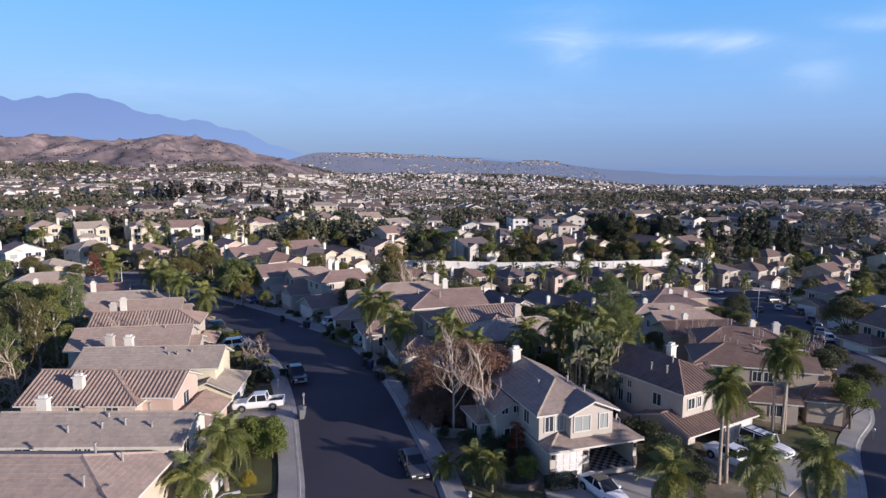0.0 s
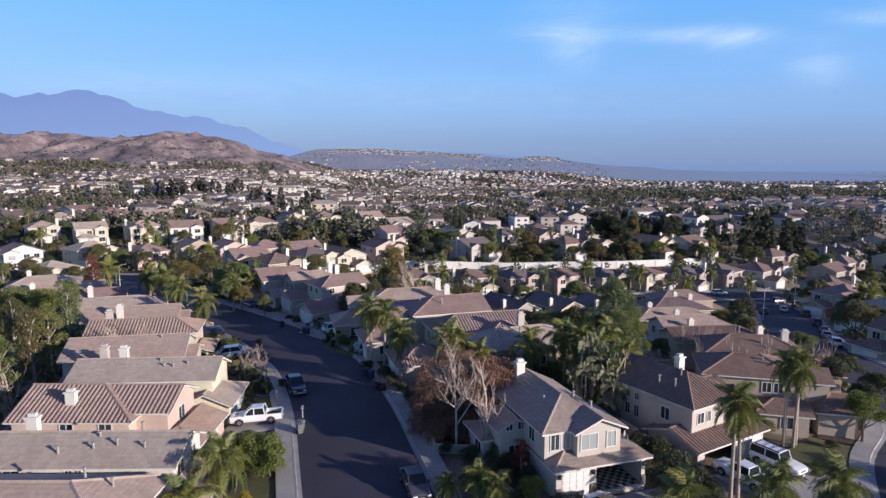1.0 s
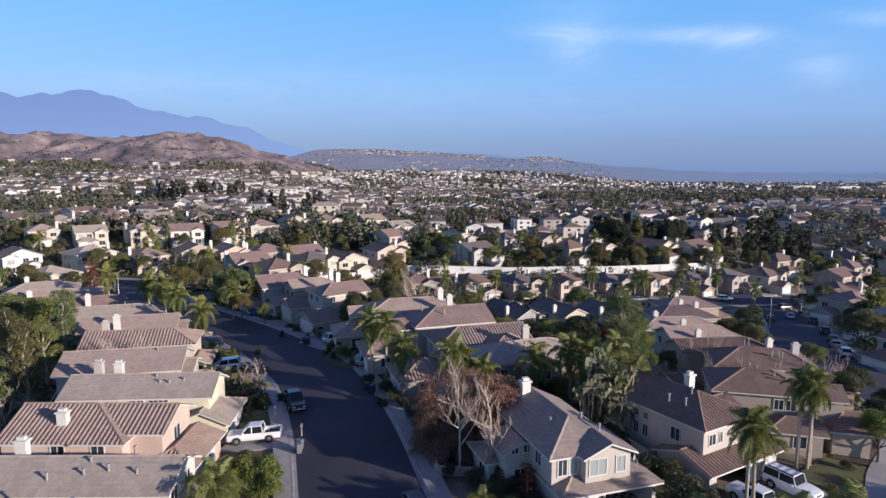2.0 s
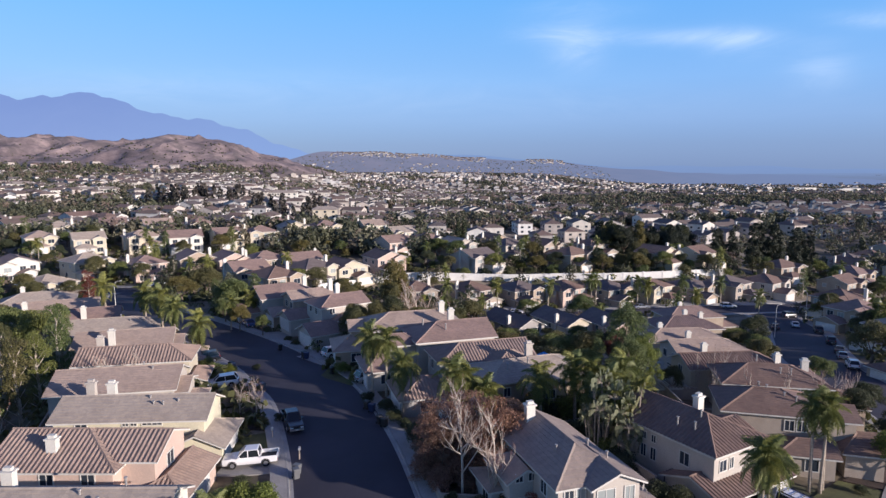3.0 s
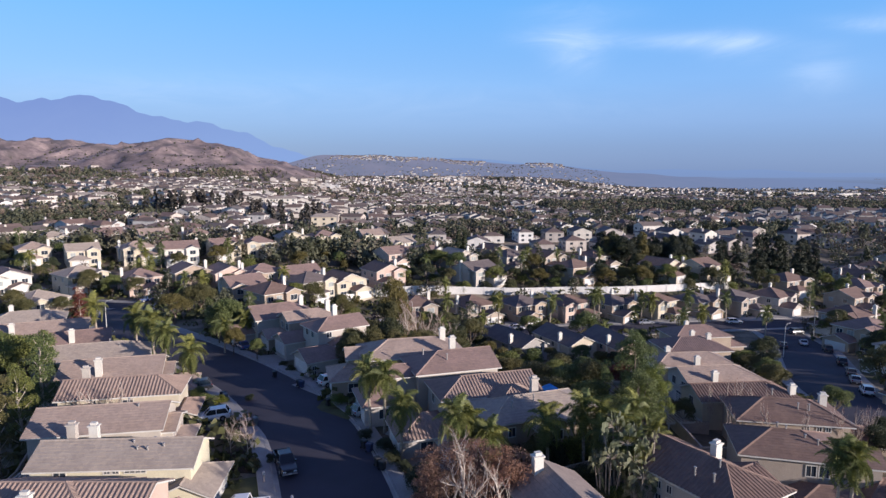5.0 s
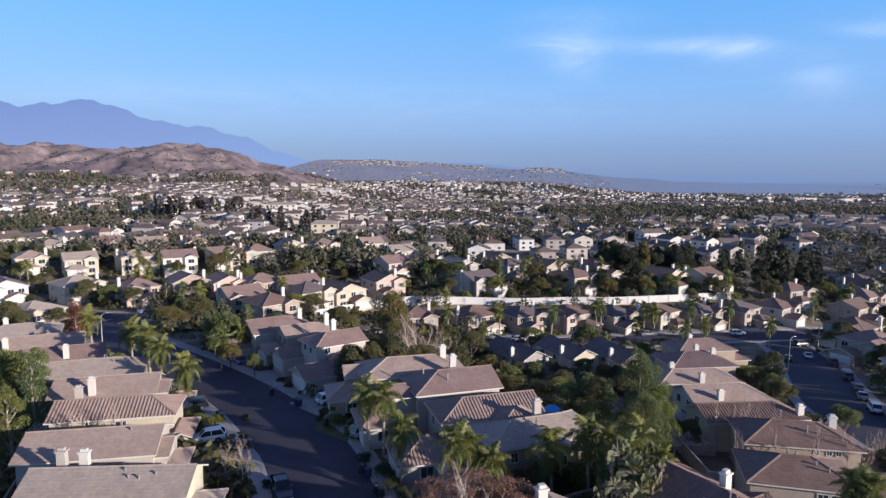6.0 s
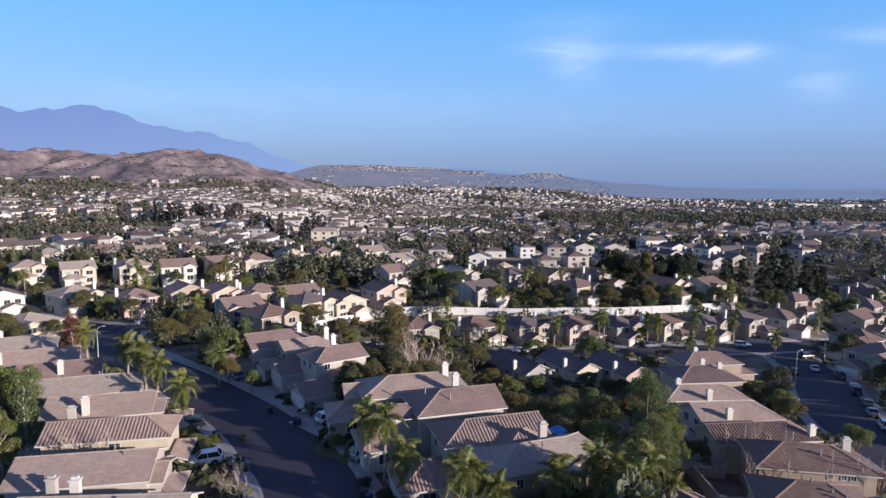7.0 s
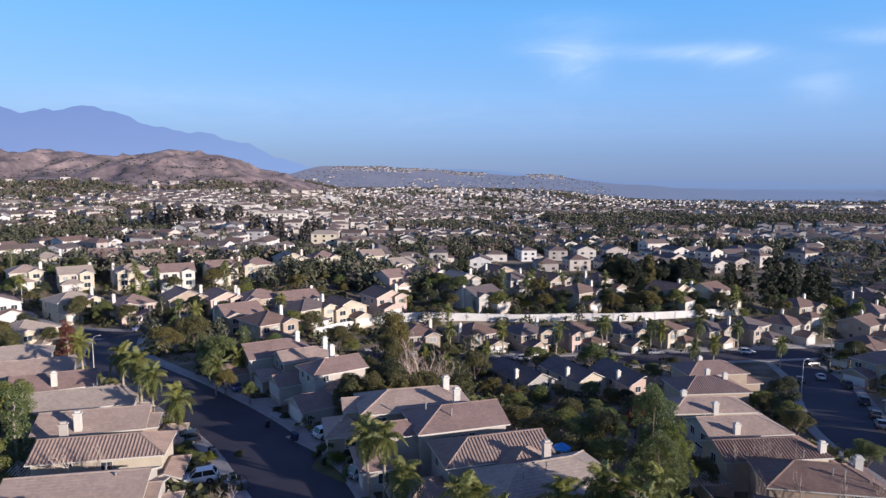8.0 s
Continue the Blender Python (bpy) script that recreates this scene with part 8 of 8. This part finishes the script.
for i, (x, y, c) in enumerate(((-27.2, 105.4, "black"), (-22.2, 100.5, "black"), (-21.7, 99.9, "blue"), (-16.2, 91.8, "black"), (-9.6, 78.2, "black"), (-8.9, 77.3, "blue"), (-7.6, 73.8, "black"), (-7.0, 73.0, "black"), (-14.4, 62.4, "grey"), (-14.3, 61.6, "grey"), (-24.4, 85.6, "grey"), (-32.0, 95.8, "black"), (-31.4, 95.0, "grey"))):
    put_plant(("bin", c), lambda: make_bin(c), pose(x, y, gz(x, y) + 0.12, 0, 0, 30 + i * 17 % 50))

POLE = plain("lamp_pole", (0.52, 0.52, 0.50), 0.5, 0.2)


def make_street_lamp():
    t = thing("street_lamp", Matrix(), "tall grey street lamp with a curved arm", "street lamp")
    g = Geo()
    g.tube([(0, 0, -0.5), (0, 0, 3.5), (0, 0, 7.2)], [0.11, 0.09, 0.06], 8)
    part("pole", g, POLE, t)
    g = Geo()
    g.tube([(0, 0, 7.1), (0.2, 0, 7.7), (0.6, 0, 7.95), (1.1, 0, 8.0)], [0.055, 0.045, 0.04, 0.03], 6)
    part("arm", g, POLE, t)
    g = Geo()
    g.loft([[(1.05, -0.08, 7.95), (1.5, -0.1, 7.95), (1.5, 0.1, 7.95), (1.05, 0.08, 7.95)], [(1.1, -0.05, 8.04), (1.44, -0.06, 8.06), (1.44, 0.06, 8.06), (1.1, 0.05, 8.04)]])
    part("lamp_head", g, POLE, t)
    return t


for x, y, a in ((77.4, 150.2, 20), (-70.4, 136.6, 30), (-12.4, 31.7, 12), (100.5, 178, 200), (-9.0, 174.0, 260)):
    put_plant(("lamp",), make_street_lamp, pose(x, y, gz(x, y), 0, 0, a))

# mail boxes on posts by the pavement
def make_mailbox():
    t = thing("mail_box", Matrix(), "small pale mail box on a post by the pavement", "mail box")
    g = Geo()
    g.box(-0.06, 0.06, -0.06, 0.06, -0.4, 1.0)
    part("post", g, TRIM_TAN, t)
    g = Geo()
    n = 8
    g.loft([[(0.13 * math.cos(math.pi * j / n), y, 1.1 + 0.13 * math.sin(math.pi * j / n)) for j in range(n + 1)] + [(-0.13, y, 1.0), (0.13, y, 1.0)] for y in (-0.25, 0.25)])
    part("box", g, TRIM, t)
    return t


for x, y, a in ((-26.3, 85.8, 30), (-19.0, 70.6, 20), (-14.9, 65.6, 10), (46.0, 62.8, -30), (2.4, 44.4, 0)):
    put_plant(("mail",), make_mailbox, pose(x, y, gz(x, y) + 0.15, 0, 0, a))


# blue parasol and white pergola on the terrace behind the middle houses
def parasol(x, y, z):
    t = thing("parasol", pose(x, y, z), "open blue garden parasol on a terrace", "parasol")
    g = Geo()
    g.tube([(0, 0, -1.5), (0, 0, 2.6)], 0.04, 7)
    part("pole", g, TRIM, t)
    g = Geo()
    n = 8
    rim = [(1.15 * math.cos(2 * math.pi * j / n), 1.15 * math.sin(2 * math.pi * j / n), 2.0) for j in range(n)]
    for j in range(n):
        g.poly([rim[j], rim[(j + 1) % n], (0, 0, 2.65)])
        g.poly([rim[j], (rim[j][0], rim[j][1], 1.85), (rim[(j + 1) % n][0], rim[(j + 1) % n][1], 1.85), rim[(j + 1) % n]])
    part("canopy", g.weld(), plain("parasol_blue", (0.02, 0.22, 0.62), 0.7), t, "bright blue cloth canopy")


parasol(13.6, 90.4, 1.3)


def pergola(x, y, z, rot, w, d, h):
    t = thing("pergola", pose(x, y, z, 0, 0, rot), "white slatted patio pergola beside a house", "pergola")
    for sx in (-w / 2, w / 2):
        for sy in (-d / 2, d / 2):
            g = Geo()
            g.box(sx - 0.09, sx + 0.09, sy - 0.09, sy + 0.09, -2.5, h)
            part("post", g, TRIM, t)
    for sy in (-d / 2, d / 2):
        g = Geo()
        g.box(-w / 2 - 0.3, w / 2 + 0.3, sy - 0.06, sy + 0.06, h, h + 0.22)
        part("beam", g, TRIM, t)
    n = max(3, round(w / 0.45))
    for i in range(n + 1):
        g = Geo()
        q = -w / 2 + w * i / n
        g.box(q - 0.04, q + 0.04, -d / 2 - 0.35, d / 2 + 0.35, h + 0.22, h + 0.36)
        part("slat", g, TRIM, t)


pergola(14.6, 86.2, 0.2, 17, 3.0, 2.6, 2.6)
pergola(33.6, 102.6, -5.0, 7, 4.4, 5.0, 2.6)
pergola(31.4, 92.6, -4.0, 6, 4.4, 5.4, 2.6)
pergola(-41.6, 70.0, -1.2, 4, 3.4, 4.6, 2.6)
pergola(-49.6, 100.8, -2.2, 15, 3.0, 4.6, 2.6)
pergola(-51.8, 88.0, -1.8, 12, 3.4, 5.0, 2.6)

# block walls between the gardens
BLOCK = surf("garden_block_wall", (0.46, 0.40, 0.33), (0.36, 0.31, 0.26), 0.5, 8, 0.9, 0.2)


def garden_wall(pts, h=1.8, mat=None):
    g = Geo()
    for (ax, ay), (bx, by) in zip(pts, pts[1:]):
        n = max(1, round(math.hypot(bx - ax, by - ay) / 3))
        for i in range(n):
            p, q = Vector((ax + (bx - ax) * i / n, ay + (by - ay) * i / n, 0)), Vector((ax + (bx - ax) * (i + 1) / n, ay + (by - ay) * (i + 1) / n, 0))
            d = (q - p).normalized()
            s = Vector((d.y, -d.x, 0)) * 0.1
            zp, zq = gz(p.x, p.y), gz(q.x, q.y)
            g.loft([[(*(p + s).xy, zp - 0.5), (*(p - s).xy, zp - 0.5), (*(p - s).xy, zp + h), (*(p + s).xy, zp + h)], [(*(q + s).xy, zq - 0.5), (*(q - s).xy, zq - 0.5), (*(q - s).xy, zq + h), (*(q + s).xy, zq + h)]])
    tagged(part("garden_wall", g.weld(), mat or BLOCK, label="tan block wall between two gardens"), category="wall", kind="structure")


for pts in ([(-44, 40), (-45, 60), (-47, 74), (-54, 92), (-64, 108), (-76, 120), (-92, 134)], [(-43, 53.2), (-36, 53.2)], [(-44, 63.4), (-39, 63.6)], [(-46, 73), (-40, 73.4)], [(33, 66), (36.4, 68.4), (40, 66.8)], [(19.5, 60.5), (17.4, 65), (22.4, 73), (27, 78)], [(29.6, 80), (34.6, 80.8)], [(31, 90.2), (35, 90)], [(32.4, 100), (37, 100.2)], [(30, 80), (31, 100), (33, 120), (40, 140)], [(-1.6, 61.8), (4, 66.6), (9, 69.6), (16.5, 74.4)], [(16, 88), (22, 96), (14, 112), (0, 112)]):
    garden_wall(pts)
garden_wall([(-1.6, 61.8), (-0.6, 57.4), (3.4, 57.2)], 0.9)
